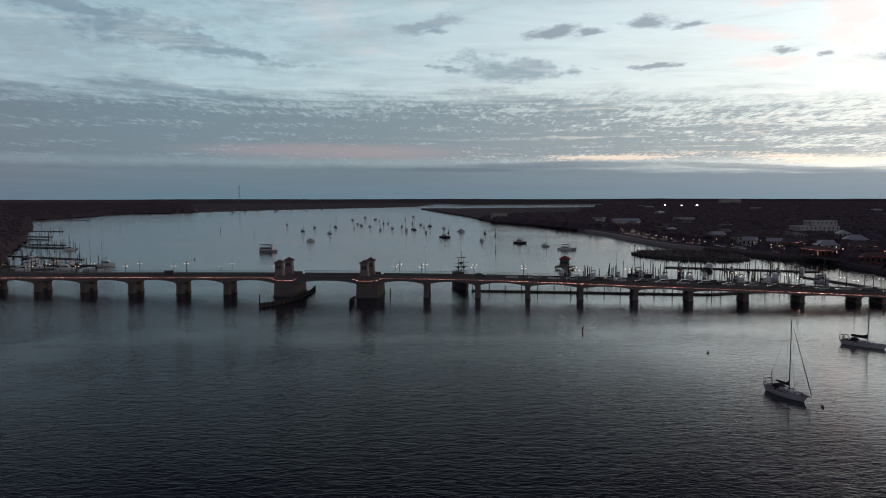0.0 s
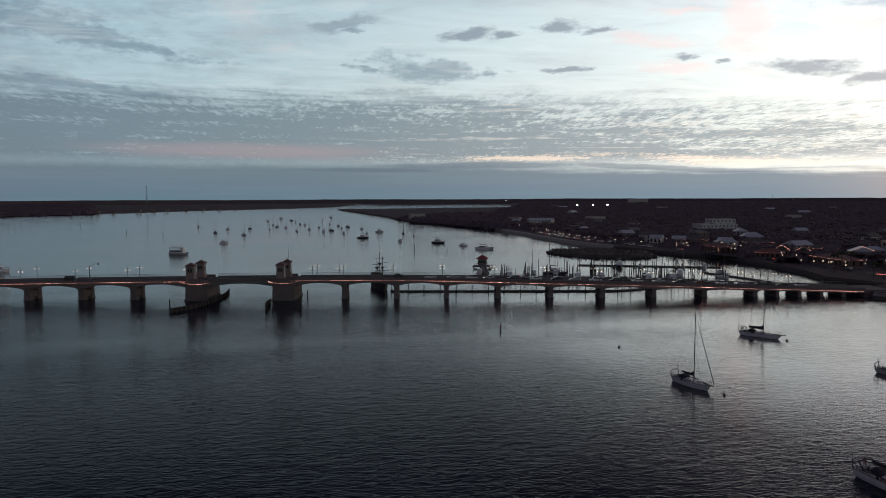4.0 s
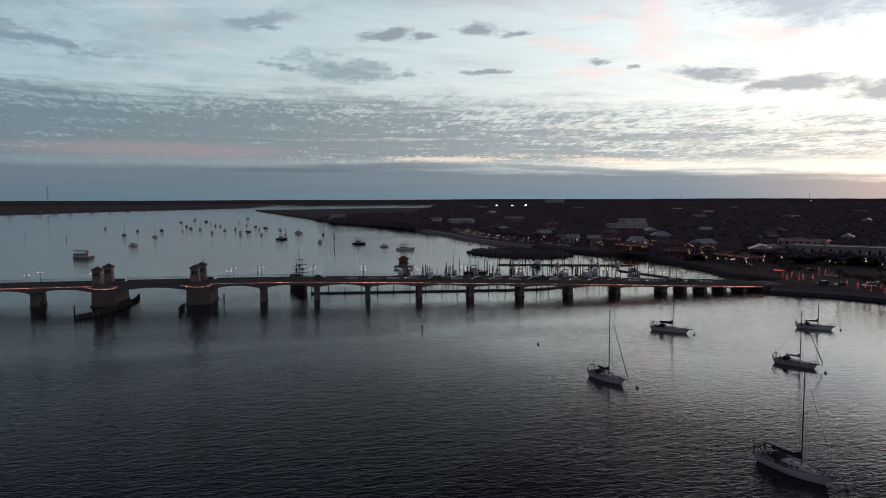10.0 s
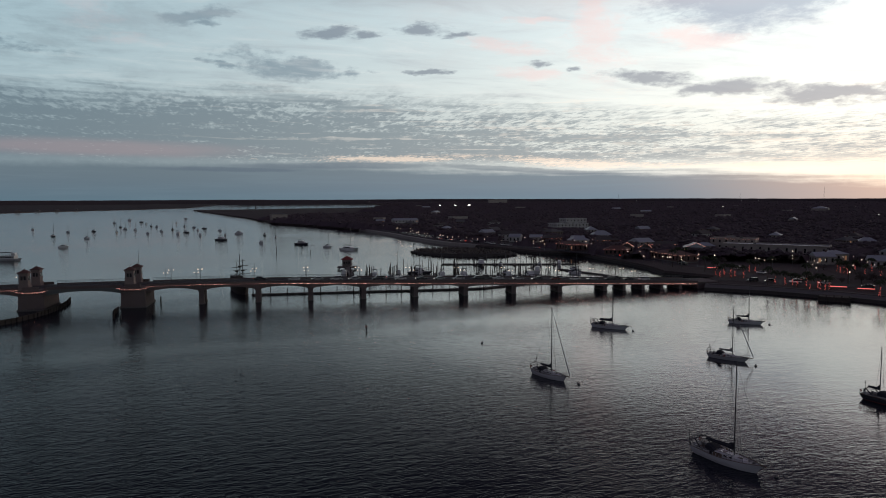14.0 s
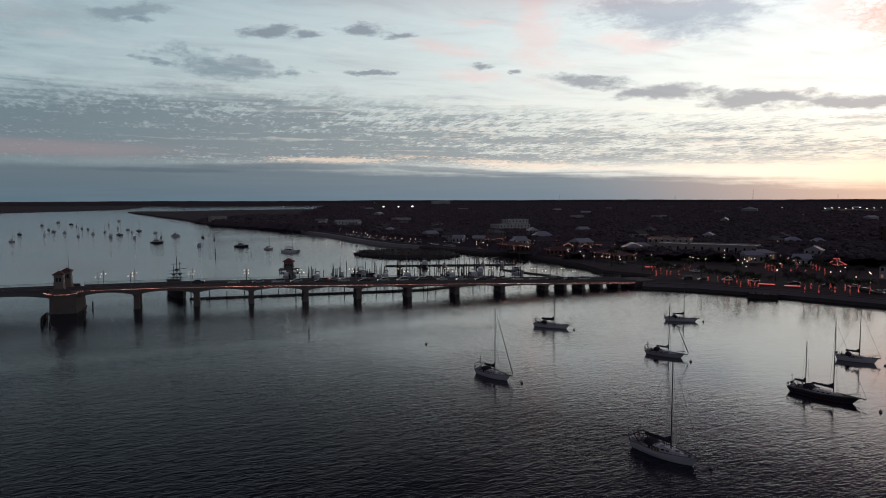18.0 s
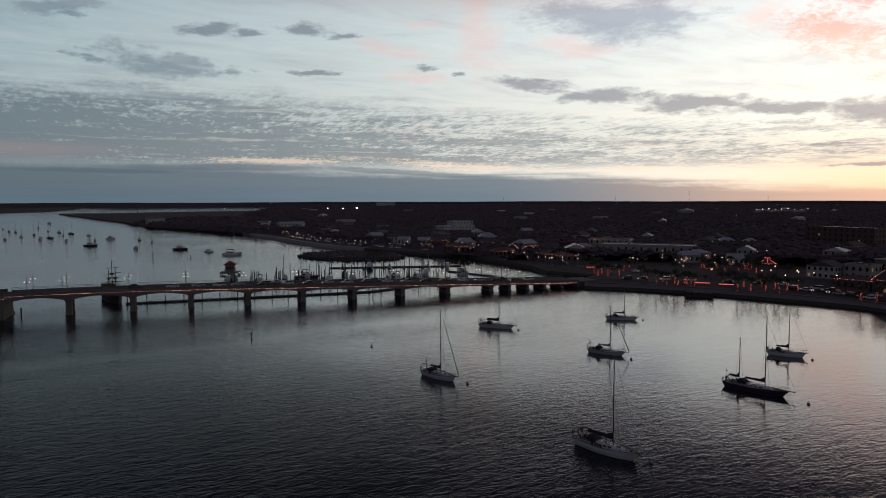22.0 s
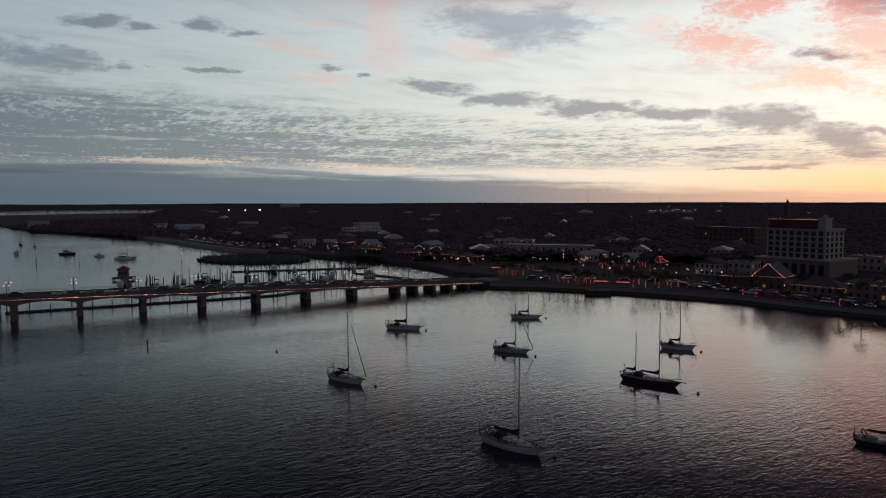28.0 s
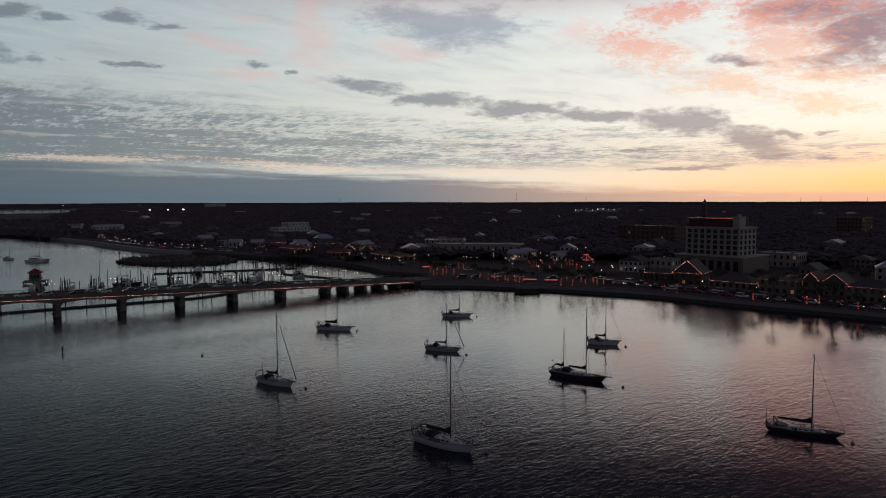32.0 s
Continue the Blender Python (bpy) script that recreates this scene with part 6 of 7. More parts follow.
building("house", "pale low annex of the office block", 399, 168, 16, 20, 7.4, 5, WALL_PALE, "flat", 0, ROOF_METAL, 2, 6)
building("apartment_block", "broad dark block with light strings far behind the inns", 790, 262, 30, 24, 19.0, 0, WALL_BRICK, "flat", 0, ROOF_METAL, 5, 9, lights="e")
building("grandstand", "large pale-roofed hall far inland", 1300, 1225, 46, 34, 11.0, 40, WALL_PALE, "hip", 5.0, ROOF_METAL, 1, 6, lit=0)
building("store", "long low lit stores far inland", 1545, 1150, 20, 110, 9.0, 40, WALL_PALE, "flat", 0, ROOF_METAL, 1, 20, lit=0.5)
building("hotel", "wide pale hotel on the horizon", 1452, 3500, 104, 24, 25.0, 0, WALL_PALE, "flat", 0, ROOF_METAL, 6, 14, lit=0.1)
building("villa", "large pale waterfront house among trees", 96, 1192, 26, 16, 10.0, 10, WALL_PALE, "hip", 3.0, ROOF_GREY, 3, 5)
building("villa", "long waterfront house with pale roof", 240, 905, 34, 14, 7.0, 5, WALL_WHITE, "gable", 2.6, ROOF_METAL, 2, 7)
rng = random.Random(3)
for i, (x, y) in enumerate(((215, 930), (225, 840), (245, 770), (238, 700), (260, 640), (300, 610), (236, 600), (285, 565), (232, 540), (340, 590), (300, 850), (330, 790), (420, 620), (460, 560), (400, 500), (450, 470), (380, 450), (500, 430),
                            (300, 440), (440, 390), (470, 300), (520, 260), (450, 220), (500, 180), (560, 200), (420, 130), (470, 120), (360, 100), (340, 130), (330, 75), (380, 60), (430, 80))):
    building("house", ("pale small-town house with metal roof", "small-town house with grey shingle roof", "white clapboard house among dark trees")[i % 3], x + rng.uniform(-6, 6), y + rng.uniform(-6, 6), rng.uniform(9, 15), rng.uniform(8, 13), rng.uniform(4.5, 6.5), rng.uniform(-20, 40),
             (WALL_PALE, WALL_TAN, WALL_WHITE)[i % 3], ("gable", "hip")[i % 2], rng.uniform(2.0, 3.2), (ROOF_METAL, ROOF_GREY, ROOF_DARK)[i % 3], 2, 4)
for i in range(34):
    a, r = radians(22 + 30 * ((i * 0.618) % 1)), 425 + 190 * ((i * 0.377) % 1)
    x, y = r * math.sin(a), r * math.cos(a)
    if any(math.hypot(x - fx, y - fy) < fr + 8 for fx, fy, fr in FOOT) or x < 232:
        continue
    building("house", ("small pale house with metal roof near the bayfront", "low brick shop with dark roof and light string", "white clapboard cottage near the bayfront")[i % 3], x, y, rng.uniform(8, 13), rng.uniform(7, 11), rng.uniform(3.6, 5.6), rng.uniform(-40, -10),
             (WALL_PALE, WALL_BRICK, WALL_WHITE)[i % 3], ("gable", "hip")[i % 2], rng.uniform(1.8, 2.8), (ROOF_METAL, ROOF_DARK, ROOF_METAL)[i % 3], 1, 3, lights=("", "er", "", "", "e", "")[i % 6], lit=0.1)
for i in range(26):
    a, r = radians(rng.uniform(10, 72)), rng.uniform(900, 2600)
    building("house", "distant pale-roofed house among the woods", r * math.sin(a), r * math.cos(a), rng.uniform(14, 30), rng.uniform(10, 16), rng.uniform(6, 9), rng.uniform(-30, 60), WALL_PALE, ("gable", "flat")[i % 2], 2.8, ROOF_METAL, 1, 3)
for i in range(14):
    x, y = ((-700, 1830), (-660, 1930), (-600, 2080), (-760, 1720), (-640, 1990), (-560, 2220), (-800, 1600), (-520, 2300), (-480, 2360), (-760, 1480), (-790, 1420), (-440, 2420), (-580, 2150), (-400, 2500))[i]
    building("house", "small pale house on the far island shore", x - 45, y + 25, rng.uniform(9, 15), 9, rng.uniform(3, 4.5), rng.uniform(-20, 20), WALL_TAN, "hip", 2.0, ROOF_GREY, 1, 4, base=1.2)

# ---------------------------------------------------------------- lamps and light-wrapped palms
def globe_lamp():
    lamp = thing("street_lamp", "slender street lamp with one lit globe", "street lamp", None, "street lamps in town")
    part("post", Geo().tube((0, 0, 0), (0, 0, 4.4), 0.09, 0.06, 7).tube((0, 0, 0), (0, 0, 0.6), 0.16, 0.1, 7), STEEL, lamp)
    part("globe", Geo().ball((0, 0, 4.65), 0.19, 8, 6), GLOBE_TOWN, lamp, smooth=True)
    return lamp


first_globe = globe_lamp()
LAMPS = [(195, 512), (190, 477), (201, 452), (214, 448), (218, 439), (252, 433), (259, 436), (258, 451), (222, 336), (226, 331), (229, 325), (234, 325), (232, 318), (241, 318), (230, 303), (244, 308), (252, 312), (192, 700), (188, 645), (180, 600),
         (176, 570), (190, 543), (196, 526), (194, 760), (186, 720), (188, 740), (185, 675), (183, 660), (180, 630), (174, 590), (173, 548), (184, 520), (210, 470), (186, 800), (183, 830), (232, 470), (226, 500), (215, 540), (212, 580), (240, 520), (262, 380), (270, 372), (243, 360), (247, 420), (236, 412), (268, 410), (280, 350), (262, 330), (275, 300), (290, 290), (320, 300), (330, 330), (262, 230), (276, 214), (290, 206), (268, 196), (257, 182), (255, 150), (262, 142), (258, 118), (256, 92), (266, 78), (254, 64), (300, 250), (310, 262), (284, 268), (262, 284), (300, 225)]
LAMPS += [(270.6, 289), (274.2, 287.2), (284.8, 275), (290.1, 275.7), (295.5, 276.5), (318, 272.4), (281.5, 213.4), (285.3, 202), (287.7, 196.3), (288.5, 191.5), (287.6, 185.5)]
LAMPS += [(177.5, 702), (177, 679), (177, 648), (178, 627), (179, 606), (181.5, 587), (184.5, 568), (187, 550), (193, 530), (199, 506), (204, 484)]
LAMPS = [(x, y) for x, y in LAMPS if inside(x, y, TOWN)]
lamp_rng = random.Random(41)
while len(LAMPS) < 92:
    a, r = radians(lamp_rng.uniform(17, 40)), lamp_rng.uniform(330, 640)
    x, y = r * math.sin(a), r * math.cos(a)
    if x > np.interp(y, (250, 355, 389, 438, 500, 560, 700), (226, 226, 226, 216, 190, 174, 190)) and x < 330:
        LAMPS.append((x, y))
while len(LAMPS) < 140:
    a, r = radians(lamp_rng.uniform(24, 62)), lamp_rng.uniform(300, 560)
    x, y = r * math.sin(a), r * math.cos(a)
    if x > np.interp(y, (150, 250, 355, 438, 500), (270, 240, 230, 222, 200)) and all(math.hypot(x - fx, y - fy) > fr * 0.8 for fx, fy, fr in FOOT):
        LAMPS.append((x, y))
for i, (x, y) in enumerate(LAMPS):
    at = pose(x, y, 2.4)
    if i:
        copy_thing(first_globe, at)
    else:
        first_globe.matrix_basis = at


def flood(x, y, h, r):
    f = thing("flood_lamp", "tall pole with bright white flood lights far inland", "flood light", pose(x, y, 2), "flood lights")
    part("pole", Geo().tube((0, 0, 0), (0, 0, h), 0.3, 0.2, 6), STEEL, f)
    part("lamp_head", Geo().box(-r * 1.2, r * 1.2, -r * 0.6, r * 0.6, h - r * 0.6, h + r * 0.6), FLOOD, f)


for px, y, h in ((645, 2010, 14), (682, 1975, 14), (713, 1940, 15)):
    flood(px, y, h, 1.6 if px < 700 else 2.2)
for i in range(9):
    k = i / 8
    flood(1495 + 85 * k, 1180 - 80 * k, 12 + (i % 3), 0.8)
rng = random.Random(17)
for i in range(20):
    a, r = radians(rng.uniform(8, 72)), rng.uniform(650, 3800)
    flood(r * math.sin(a), r * math.cos(a), 14 + r * 0.002, 0.22 + r * 0.00012)

FROND = material("palm_fronds", (0.03, 0.04, 0.02), 0.7, vary=0.4, scale=1.0, spec=0.2)


def palm(seed, h, lit):
    rng = random.Random(seed)
    p = thing("palm_tree", "slender palm with its trunk wound in red lights" if lit else "slender dark palm tree", "palm", None, "palms on the waterfront")
    lean = rng.uniform(-0.3, 0.3)
    wound, h = h, h + (2.2 if lit else 0)
    pts = [(lean * (k / 6) ** 2, 0.1 * math.sin(k), h * k / 6) for k in range(7)]
    g = Geo()
    for k in range(6):
        g.tube(pts[k], pts[k + 1], 0.2 - 0.012 * k, 0.19 - 0.012 * k, 7)
    part("trunk", g, BARK, p)
    if lit:
        g = Geo()
        turns = 7
        n = turns * 8
        spiral = []
        for i in range(n + 1):
            k = i / n
            a = 2 * math.pi * turns * k
            spiral.append((lean * k * k * 0.5 + 0.26 * math.cos(a), 0.26 * math.sin(a), 0.25 + (wound - 0.4) * k))
        g.path(spiral, 0.022, 4)
        part("light_string", g, LED_RED, p, "red glowing string of lights wound round the trunk")
    g = Geo()
    for i in range(17):
        a = 2 * math.pi * i / 17 + rng.uniform(-0.2, 0.2)
        rise = rng.uniform(-0.4, 0.9)
        L = rng.uniform(2.1, 3.0)
        last = None
        for k in range(6):
            t = k / 5
            r = L * t
            z = h + rise * L * t * (1 - t) * 1.4 - L * 0.55 * t * t + 0.1
            c = Vector((lean + r * math.cos(a), r * math.sin(a), z))
            w = 0.42 * (1 - abs(2 * t - 0.8) * 0.55)
            s = Vector((-math.sin(a), math.cos(a), 0)) * w
            row = (c - s - Vector((0, 0, w * 0.5)), c, c + s - Vector((0, 0, w * 0.5)))
            if last:
                g.add([last[0], last[1], row[1], row[0]], [(0, 1, 2, 3)])
                g.add([last[1], last[2], row[2], row[1]], [(0, 1, 2, 3)])
            last = row
    part("crown", g, FROND, p)
    return p


lit_palms = [palm(1, 3.4, True), palm(2, 4.0, True), palm(3, 3.0, True)]
dark_palms = [palm(5, 7.5, False), palm(6, 9.0, False)]
ROW_A = [(228.7, 237.9), (228.0, 231.3), (232.0, 231.6), (227.8, 224.8), (233.9, 226.2), (227.8, 218.4), (235.0, 221.2), (232.8, 218.1), (231.5, 214.4), (234.5, 215.1), (236.5, 194.5), (249.1, 201.8), (241.5, 192.0), (252.9, 195.9), (247.1, 189.3), (255.0, 191.1), (247.7, 183.5), (256.5, 186.5), (257.5, 182.4)]
ROW_B = [(295.1, 266.5), (291.7, 261.6), (291.0, 258.7), (287.8, 254.1), (305.0, 264.9), (288.0, 244.9), (312.0, 261.4), (292.1, 240.0), (313.9, 253.7), (310.5, 249.0), (317.1, 252.2), (300.1, 236.0), (227.1, 273.4), (221.5, 264.0), (228.3, 268.9), (225.3, 261.0), (230.1, 263.9), (229.5, 257.5), (250.2, 277.1), (254.4, 277.7)]
ROW_C = [(252.5, 153.4), (252, 147.5), (255, 118), (258.5, 100), (261, 97), (260, 84)]
rng = random.Random(9)
for i, (x, y) in enumerate(ROW_A + ROW_B + ROW_C):
    at = pose(x, y, 2.0 if i < len(ROW_A) else 2.42, 0, 0, rng.uniform(0, 360))
    if i < 3:
        lit_palms[i].matrix_basis = at
    else:
        copy_thing(lit_palms[i % 3], at)
for i in range(24):
    x, y = rng.uniform(250, 300), rng.uniform(40, 130)
    if i < 10:
        x, y = rng.uniform(215, 262), rng.uniform(200, 330)
    at = pose(x if i >= 10 or inside(x, y, TOWN) else 270, y, 2.42, 0, 0, rng.uniform(0, 360))
    if i < 2:
        dark_palms[i].matrix_basis = at
    else:
        copy_thing(dark_palms[i % 2], at)
for x, y, turn in ((240.0, 215.8, -45), (244.8, 207.2, -45), (243.5, 294.8, -40)):
    bar = thing("light_wall", "low wall lit by a bright orange light strip", "lights", pose(x, y, 2.4, 0, 0, turn))
    part("low_wall", Geo().box(-3.2, 3.2, 0, 0.5, 0, 1.0), PAVING, bar)
    part("light_strip", Geo().box(-3.0, 3.0, -0.08, 0, 0.75, 1.0), LED_RED, bar)
arbor = thing("lit_gazebo", "small gazebo outlined with red lights on the plaza", "gazebo", pose(321.9, 246.5, 2.4))
for x in (-2.4, 2.4):
    for y in (-2.4, 2.4):
        part("post", Geo().tube((x, y, 0), (x, y, 3.4), 0.12, n=6), DOCKWOOD, arbor)
part("roof", Geo().hip(-3.2, 3.2, -3.2, 3.2, 3.4, 5.2, ridge=0.3), ROOF_DARK, arbor)
part("lantern", Geo().box(-1, 1, -1, 1, 5.0, 6.3), WALL_TAN, arbor)
outline = Geo()
for a, b in (((-3.3, -3.3, 3.4), (3.3, -3.3, 3.4)), ((-3.3, -3.3, 3.4), (-3.3, 3.3, 3.4)), ((-3.3, -3.3, 3.4), (-1, -1, 5.1)), ((3.3, -3.3, 3.4), (1, -1, 5.1)), ((-3.3, 3.3, 3.4), (-1, 1, 5.1)),
             ((-1, -1, 5.1), (-1, -1, 6.4)), ((1, -1, 5.1), (1, -1, 6.4)), ((-1, -1, 6.4), (1, -1, 6.4)), ((-1, -1, 6.4), (-1, 1, 6.4))):
    outline.tube(a, b, 0.07, n=4)
tagged(part("light_string", outline, LED_RED, arbor, "red glowing strings of lights along the edges"), kind="stuff")

# parked and waiting cars along the waterfront road
rng = random.Random(31)
for i in range(46):
    y = 46 + i * 3.1 + rng.uniform(-0.8, 0.8)
    side = i % 2
    x = np.interp(y, (40, 80, 118, 146, 168, 190), (258, 256, 250.5, 250, 252, 250)) + (9.0 if side else 18.0)
    put_car(rng.choice((0, 3, 4, 5, 5, 2, 1, 4)), pose(x, y, 2.47, 0, 0, 90 + rng.uniform(-6, 6) + (180 if side else 0)))
for x, y, a in ((254, 214, 130), (246, 228, 140), (238, 236, 150), (230, 242, 160), (224, 246, 170), (262, 204, 125), (268, 197, 110), (246, 240, 20), (252, 250, 80), (251, 270, 95), (255, 290, 92), (244, 320, 95), (240, 380, 100), (250, 330, 275), (232, 430, 105), (222, 460, 105), (212, 500, 110), (204, 540, 100), (199, 575, 95), (196, 610, 90)):
    put_car(rng.choice((0, 1, 2, 3, 5)), pose(x, y, 2.48, 0, 0, a))

for i in range(34):
    y = 492 + i * 6.6 + rng.uniform(-1.5, 1.5)
    x = np.interp(y, (490, 520, 580, 640, 694, 730), (216, 208, 192, 186, 184, 182)) + (2.4 if i % 3 else -2.2)
    put_car(rng.choice((1, 1, 2, 0, 5, 3)), pose(x, y, 2.48, 0, 0, (-68 if i % 3 else 112) if y < 590 else (-88 if i % 3 else 92)))

# ---------------------------------------------------------------- masts on the horizon
def radio_mast(x, y, h, w=2.0):
    m = thing("radio_mast", "thin lattice radio mast on the horizon", "mast", pose(x, y, 0))
    g = Geo()
    for k in range(3):
        a = 2 * math.pi * k / 3
        g.tube((w * math.cos(a), w * math.sin(a), 0), (w * 0.3 * math.cos(a), w * 0.3 * math.sin(a), h), w * 0.1, n=4)
    part("leg_frame", g, STEEL, m)
    for i in range(1, 10):
        z = h * i / 10
        r = w * (1 - 0.7 * i / 10)
        part("brace", Geo().path([(r * math.cos(2 * math.pi * k / 3), r * math.sin(2 * math.pi * k / 3), z + (k % 2) * h * 0.04) for k in range(4)], w * 0.1, 4), STEEL, m)


radio_mast(4600 * math.sin(radians(-16.45)), 4600 * math.cos(radians(-16.45)), 118, 6)
for a, h in ((46.9, 96), (52.5, 62), (68.2, 58), (69.5, 56), (63.3, 46), (32.3, 56), (41.3, 60), (72.4, 52)):
    radio_mast(4700 * math.sin(radians(a)), 4700 * math.cos(radians(a)), h, 2.6)

# ---------------------------------------------------------------- trees
def tree(seed, h, spread):
    rng = random.Random(seed)
    t = thing("tree", "broad dark evergreen oak with spreading limbs" if spread > 5.5 else "dark rounded street tree", "tree", None, "trees in town")
    g = Geo().tube((0, 0, -0.3), (0.1, 0.1, h * 0.34), h * 0.045, h * 0.034, 7)
    tips = []
    for i in range(7):
        a = 2 * math.pi * i / 7 + rng.uniform(-0.4, 0.4)
        e = Vector((spread * 0.62 * math.cos(a), spread * 0.62 * math.sin(a), h * rng.uniform(0.52, 0.82)))
        mid = Vector((e.x * 0.4, e.y * 0.4, h * 0.48))
        g.tube((0.1, 0.1, h * 0.3), mid, h * 0.024, h * 0.016, 5).tube(mid, e, h * 0.016, h * 0.006, 5)
        tips += [e, mid.lerp(e, 0.6)]
    tips.append(Vector((0, 0, h * 0.86)))
    part("trunk", g, BARK, t)
    c = Geo()
    for tip in tips:
        for j in range(34):
            d = Vector((rng.gauss(0, 1), rng.gauss(0, 1), rng.gauss(0, 0.7)))
            d = d.normalized() * spread * 0.40 * rng.random() ** 0.45
            p = tip + Vector((d.x, d.y, d.z * 0.75))
            s = rng.uniform(0.35, 0.75) * spread / 6
            n = Vector((rng.gauss(0, 1), rng.gauss(0, 1), rng.gauss(0.6, 0.8))).normalized()
            q = n.cross(Vector((rng.gauss(0, 1), rng.gauss(0, 1), rng.gauss(0, 1)))).normalized()
            r = n.cross(q)
            c.add([p - q * s, p - r * s * 0.55 + n * s * 0.1, p + q * s, p + r * s * 0.55 + n * s * 0.15], [(0, 1, 2, 3)])
    part("crown", c, LEAVES, t)
    return t


trees = [tree(1, 8.0, 5.8), tree(2, 6.8, 4.6), tree(3, 9.0, 6.2), tree(4, 6.0, 4.2), tree(5, 8.4, 5.0)]


def clear_of(x, y, room):
    """True where no building stands at x, y or just behind it as seen from the river."""
    for bx, by, r in FOOT:
        if math.hypot(bx, by) > 1500:
            continue
        d = math.hypot(x, y)
        back = 12 if math.hypot(bx, by) < 420 else 18
        for k in (0, back * 0.33, back * 0.66, back):
            if math.hypot(x * (1 + k / d) - bx, y * (1 + k / d) - by) < r * 0.85 + room:
                return False
    return True


rng = random.Random(14)
placed = 0
while placed < 210:
    if placed < 22:
        x, y = rng.uniform(244, 292), rng.uniform(200, 232)
    else:
        a, r = radians(rng.uniform(14, 80)), 250 * (520 / 250) ** rng.random()
        x, y = r * math.sin(a), r * math.cos(a)
    if not inside(x, y, TOWN) or not clear_of(x, y, 3.0):
        continue
    road_x = np.interp(y, (40, 121, 146, 168, 190, 215, 236), (242, 245, 248, 252, 250, 238, 222))
    if y < 250 and x < road_x + 29:
        continue
    if y >= 250 and x < np.interp(y, (250, 283, 311, 355, 389, 438, 500, 560), (262, 262, 264, 262, 258, 246, 230, 216)):
        continue
    if placed >= 22 and 240 < x < 345 and 200 < y < 300 and rng.random() < 0.85:
        continue
    at = pose(x, y, 2.4, 0, 0, rng.uniform(0, 360)) @ Matrix.Scale(0.5 if placed < 22 else rng.uniform(0.8, 1.15), 4)
    if placed < 5:
        trees[placed].matrix_basis = at
    else:
        copy_thing(trees[placed % 5], at)
    placed += 1

# far woods: clumped crowns, one sheet of foliage for each shore
ICO_V = [Vector(p).normalized() for p in ((-1, 1.618, 0), (1, 1.618, 0), (-1, -1.618, 0), (1, -1.618, 0), (0, -1, 1.618), (0, 1, 1.618), (0, -1, -1.618), (0, 1, -1.618), (1.618, 0, -1), (1.618, 0, 1), (-1.618, 0, -1), (-1.618, 0, 1))]
ICO_F = [(0, 11, 5), (0, 5, 1), (0, 1, 7), (0, 7, 10), (0, 10, 11), (1, 5, 9), (5, 11, 4), (11, 10, 2), (10, 7, 6), (7, 1, 8), (3, 9, 4), (3, 4, 2), (3, 2, 6), (3, 6, 8), (3, 8, 9), (4, 9, 5), (2, 4, 11), (6, 2, 10), (8, 6, 7), (9, 8, 1)]


FOOT += [(88, 1165, 22), (96, 1192, 26), (240, 890, 28)]
FEET = np.array([f for f in FOOT if math.hypot(f[0], f[1]) < 1500])


def open_view(x, y, room):
    """True where no building stands at x, y or close behind it as seen from the river."""
    d = math.hypot(x, y)
    if d > 1500:
        return True
    back = np.where(np.hypot(FEET[:, 0], FEET[:, 1]) < 420, 12, 18)
    for k in (0, 0.33, 0.66, 1.0):
        near = np.hypot(x * (1 + k * back / d) - FEET[:, 0], y * (1 + k * back / d) - FEET[:, 1])
        if np.any(near < FEET[:, 2] * 0.85 + room):
            return False
    return True


def wooded(x, y, a, r, outline, room):
    if 440 < y < 800 and 100 < x < np.interp(y, (440, 515, 560, 620, 694, 800), (236, 219, 204, 199, 197, 186)):
        return False
    if -20 < a < 12.5 + 5 * noise.noise((r * 0.004, 1.5, 2.5)) and r > 1350 * (1 + 0.35 * noise.noise((a * 0.4, 5.5, 2.5))):
        return False
    return inside(x, y, outline) and inside(x * (1 - 6 / r), y * (1 - 6 / r), outline) and open_view(x, y, room)


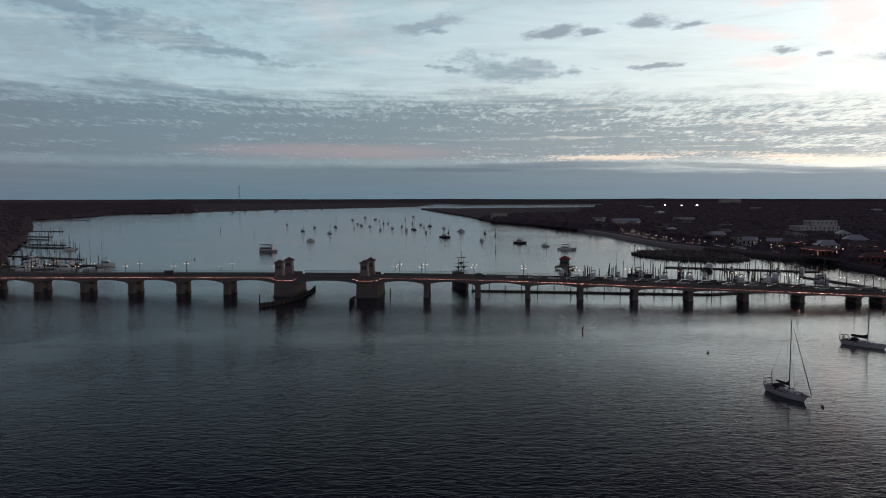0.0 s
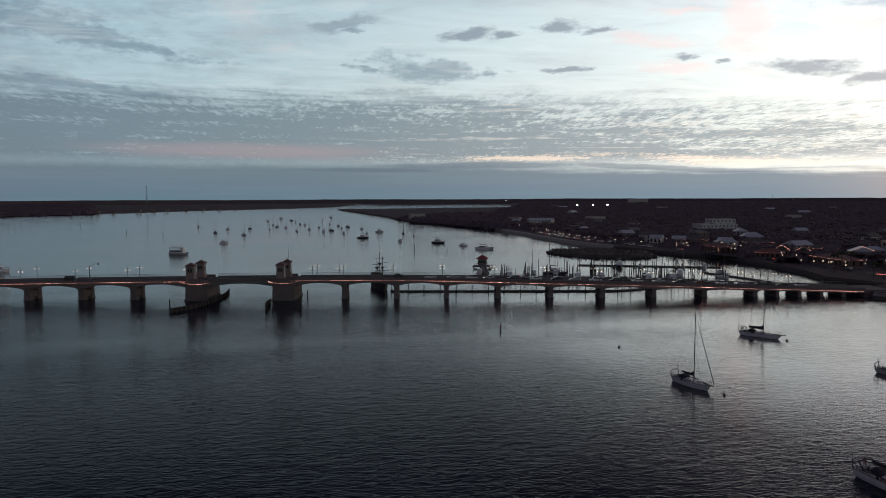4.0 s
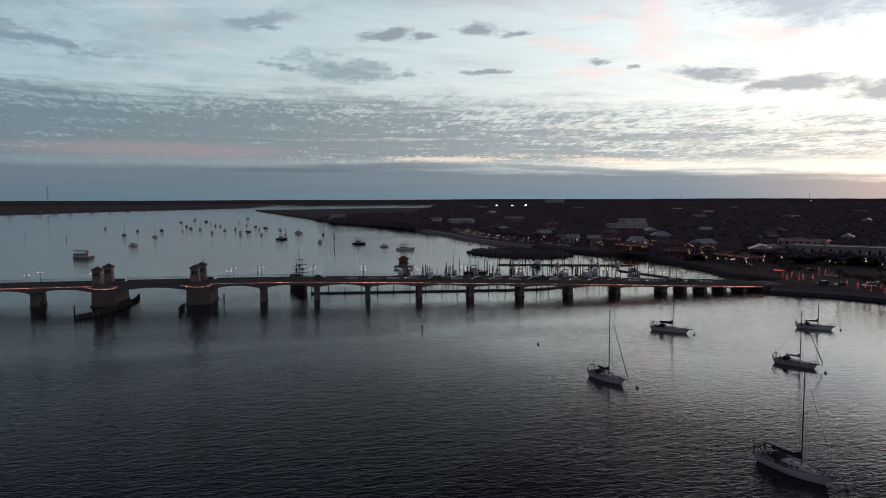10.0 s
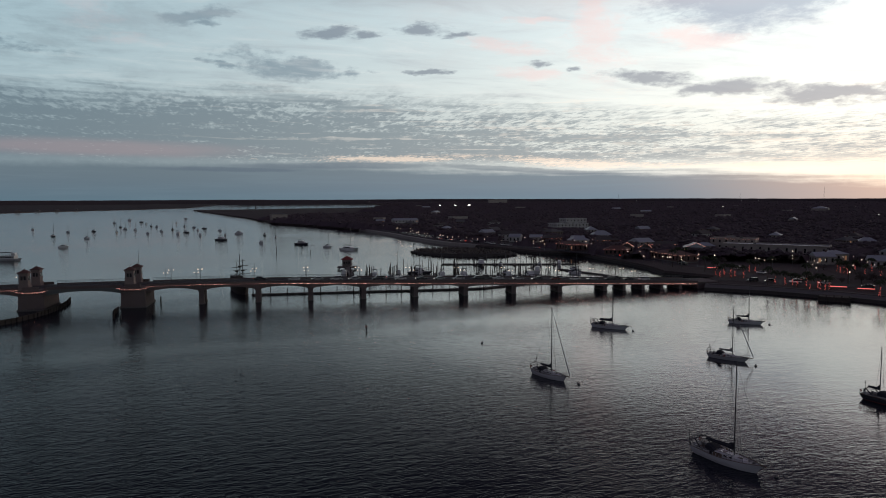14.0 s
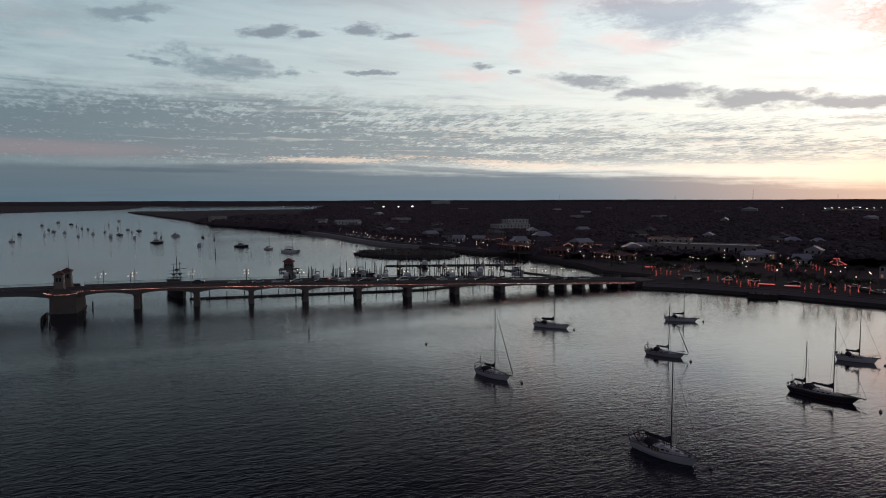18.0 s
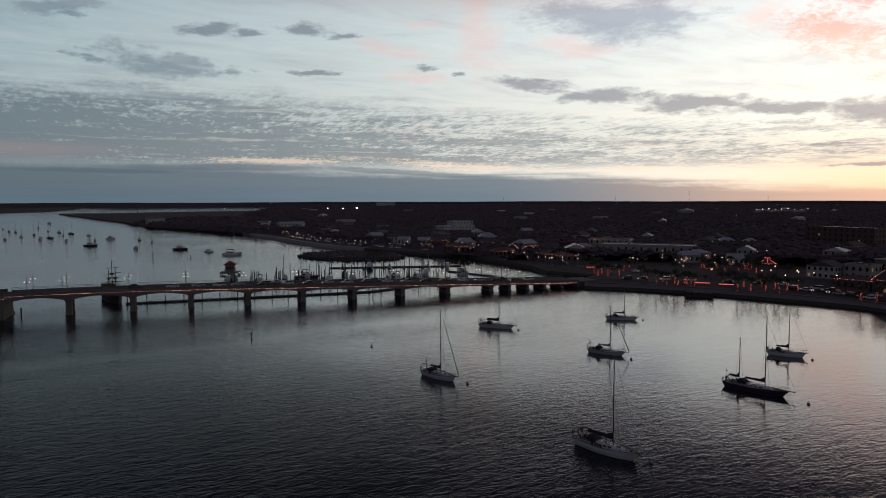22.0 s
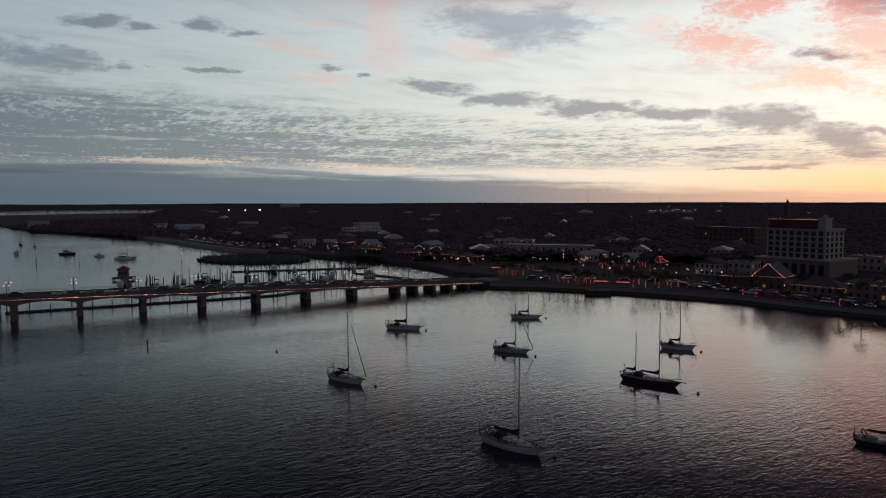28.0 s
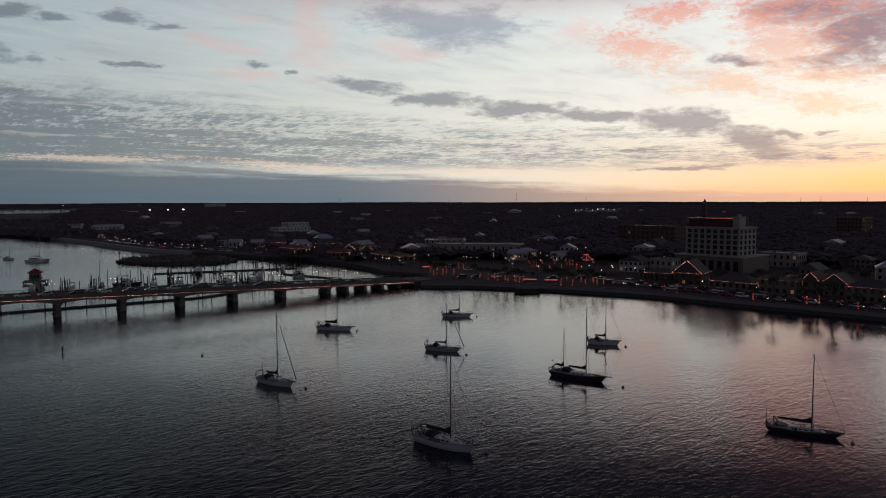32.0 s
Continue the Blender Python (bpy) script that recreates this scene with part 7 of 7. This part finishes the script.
def woods(name, outline, a0, a1, r0, r1, count, seed, base, label):
    """A rolling canopy with single crowns standing out of it."""
    rng = random.Random(seed)
    g = Geo()
    na, nr = int((a1 - a0) / 0.32), 150
    good = {}
    for i in range(na + 1):
        for j in range(nr + 1):
            a, r = a0 + (a1 - a0) * i / na, r0 * (r1 / r0) ** (j / nr)
            a, r = a + rng.uniform(-0.1, 0.1), r * (1 + rng.uniform(-0.006, 0.006))
            x, y = r * math.sin(radians(a)), r * math.cos(radians(a))
            ok = wooded(x, y, a, r, outline, 4.0)
            z = base - 0.4
            if ok:
                z = base + 4.3 + 2.0 * noise.noise((x * 0.02, y * 0.02, seed)) + 2.2 * noise.noise((x * 0.09, y * 0.09, seed)) + rng.uniform(-0.5, 0.5) + r * 0.0008
            good[i, j] = ok
            g.v.append((x, y, z))
    w = nr + 1
    for i in range(na):
        for j in range(nr):
            if good[i, j] or good[i + 1, j] or good[i, j + 1] or good[i + 1, j + 1]:
                g.f.append((i * w + j, i * w + j + 1, (i + 1) * w + j + 1, (i + 1) * w + j))
    floor = part(name + "_floor", g, UNDERWOOD)
    tagged(floor, "dark shaded undergrowth beneath the far trees", "woods", kind="stuff")
    g = Geo()
    made = tries = 0
    while made < count and tries < count * 12:
        tries += 1
        a, r = rng.uniform(a0, a1), r0 * (r1 / r0) ** rng.random()
        x, y = r * math.sin(radians(a)), r * math.cos(radians(a))
        if not wooded(x, y, a, r, outline, 5.0):
            continue
        size = rng.uniform(1.5, 3.0) * (1 + r / 2600)
        h = rng.uniform(5.6, 8.0) + r * 0.0008
        for k in range(3 if r < 1500 else 2):
            off = Vector((rng.gauss(0, 0.6), rng.gauss(0, 0.6), rng.gauss(0, 0.16))) * size
            s = size * rng.uniform(0.4, 0.8)
            c = Vector((x, y, base + h * 0.72)) + off
            g.add([c + Vector((p.x, p.y, p.z * 0.55)) * s * rng.uniform(0.55, 1.3) for p in ICO_V], ICO_F)
        made += 1
    ob = part(name, g, WOODS, smooth=True)
    return tagged(ob, label, "woods", kind="stuff")


woods("town_woods", TOWN, 1, 80, 430, 4850, 21000, 2, 2.4, "dark evening woods covering the town behind the river")
woods("island_woods", ISLAND, -44, 0, 330, 4850, 4200, 6, 1.2, "dark low woods along the island shore")
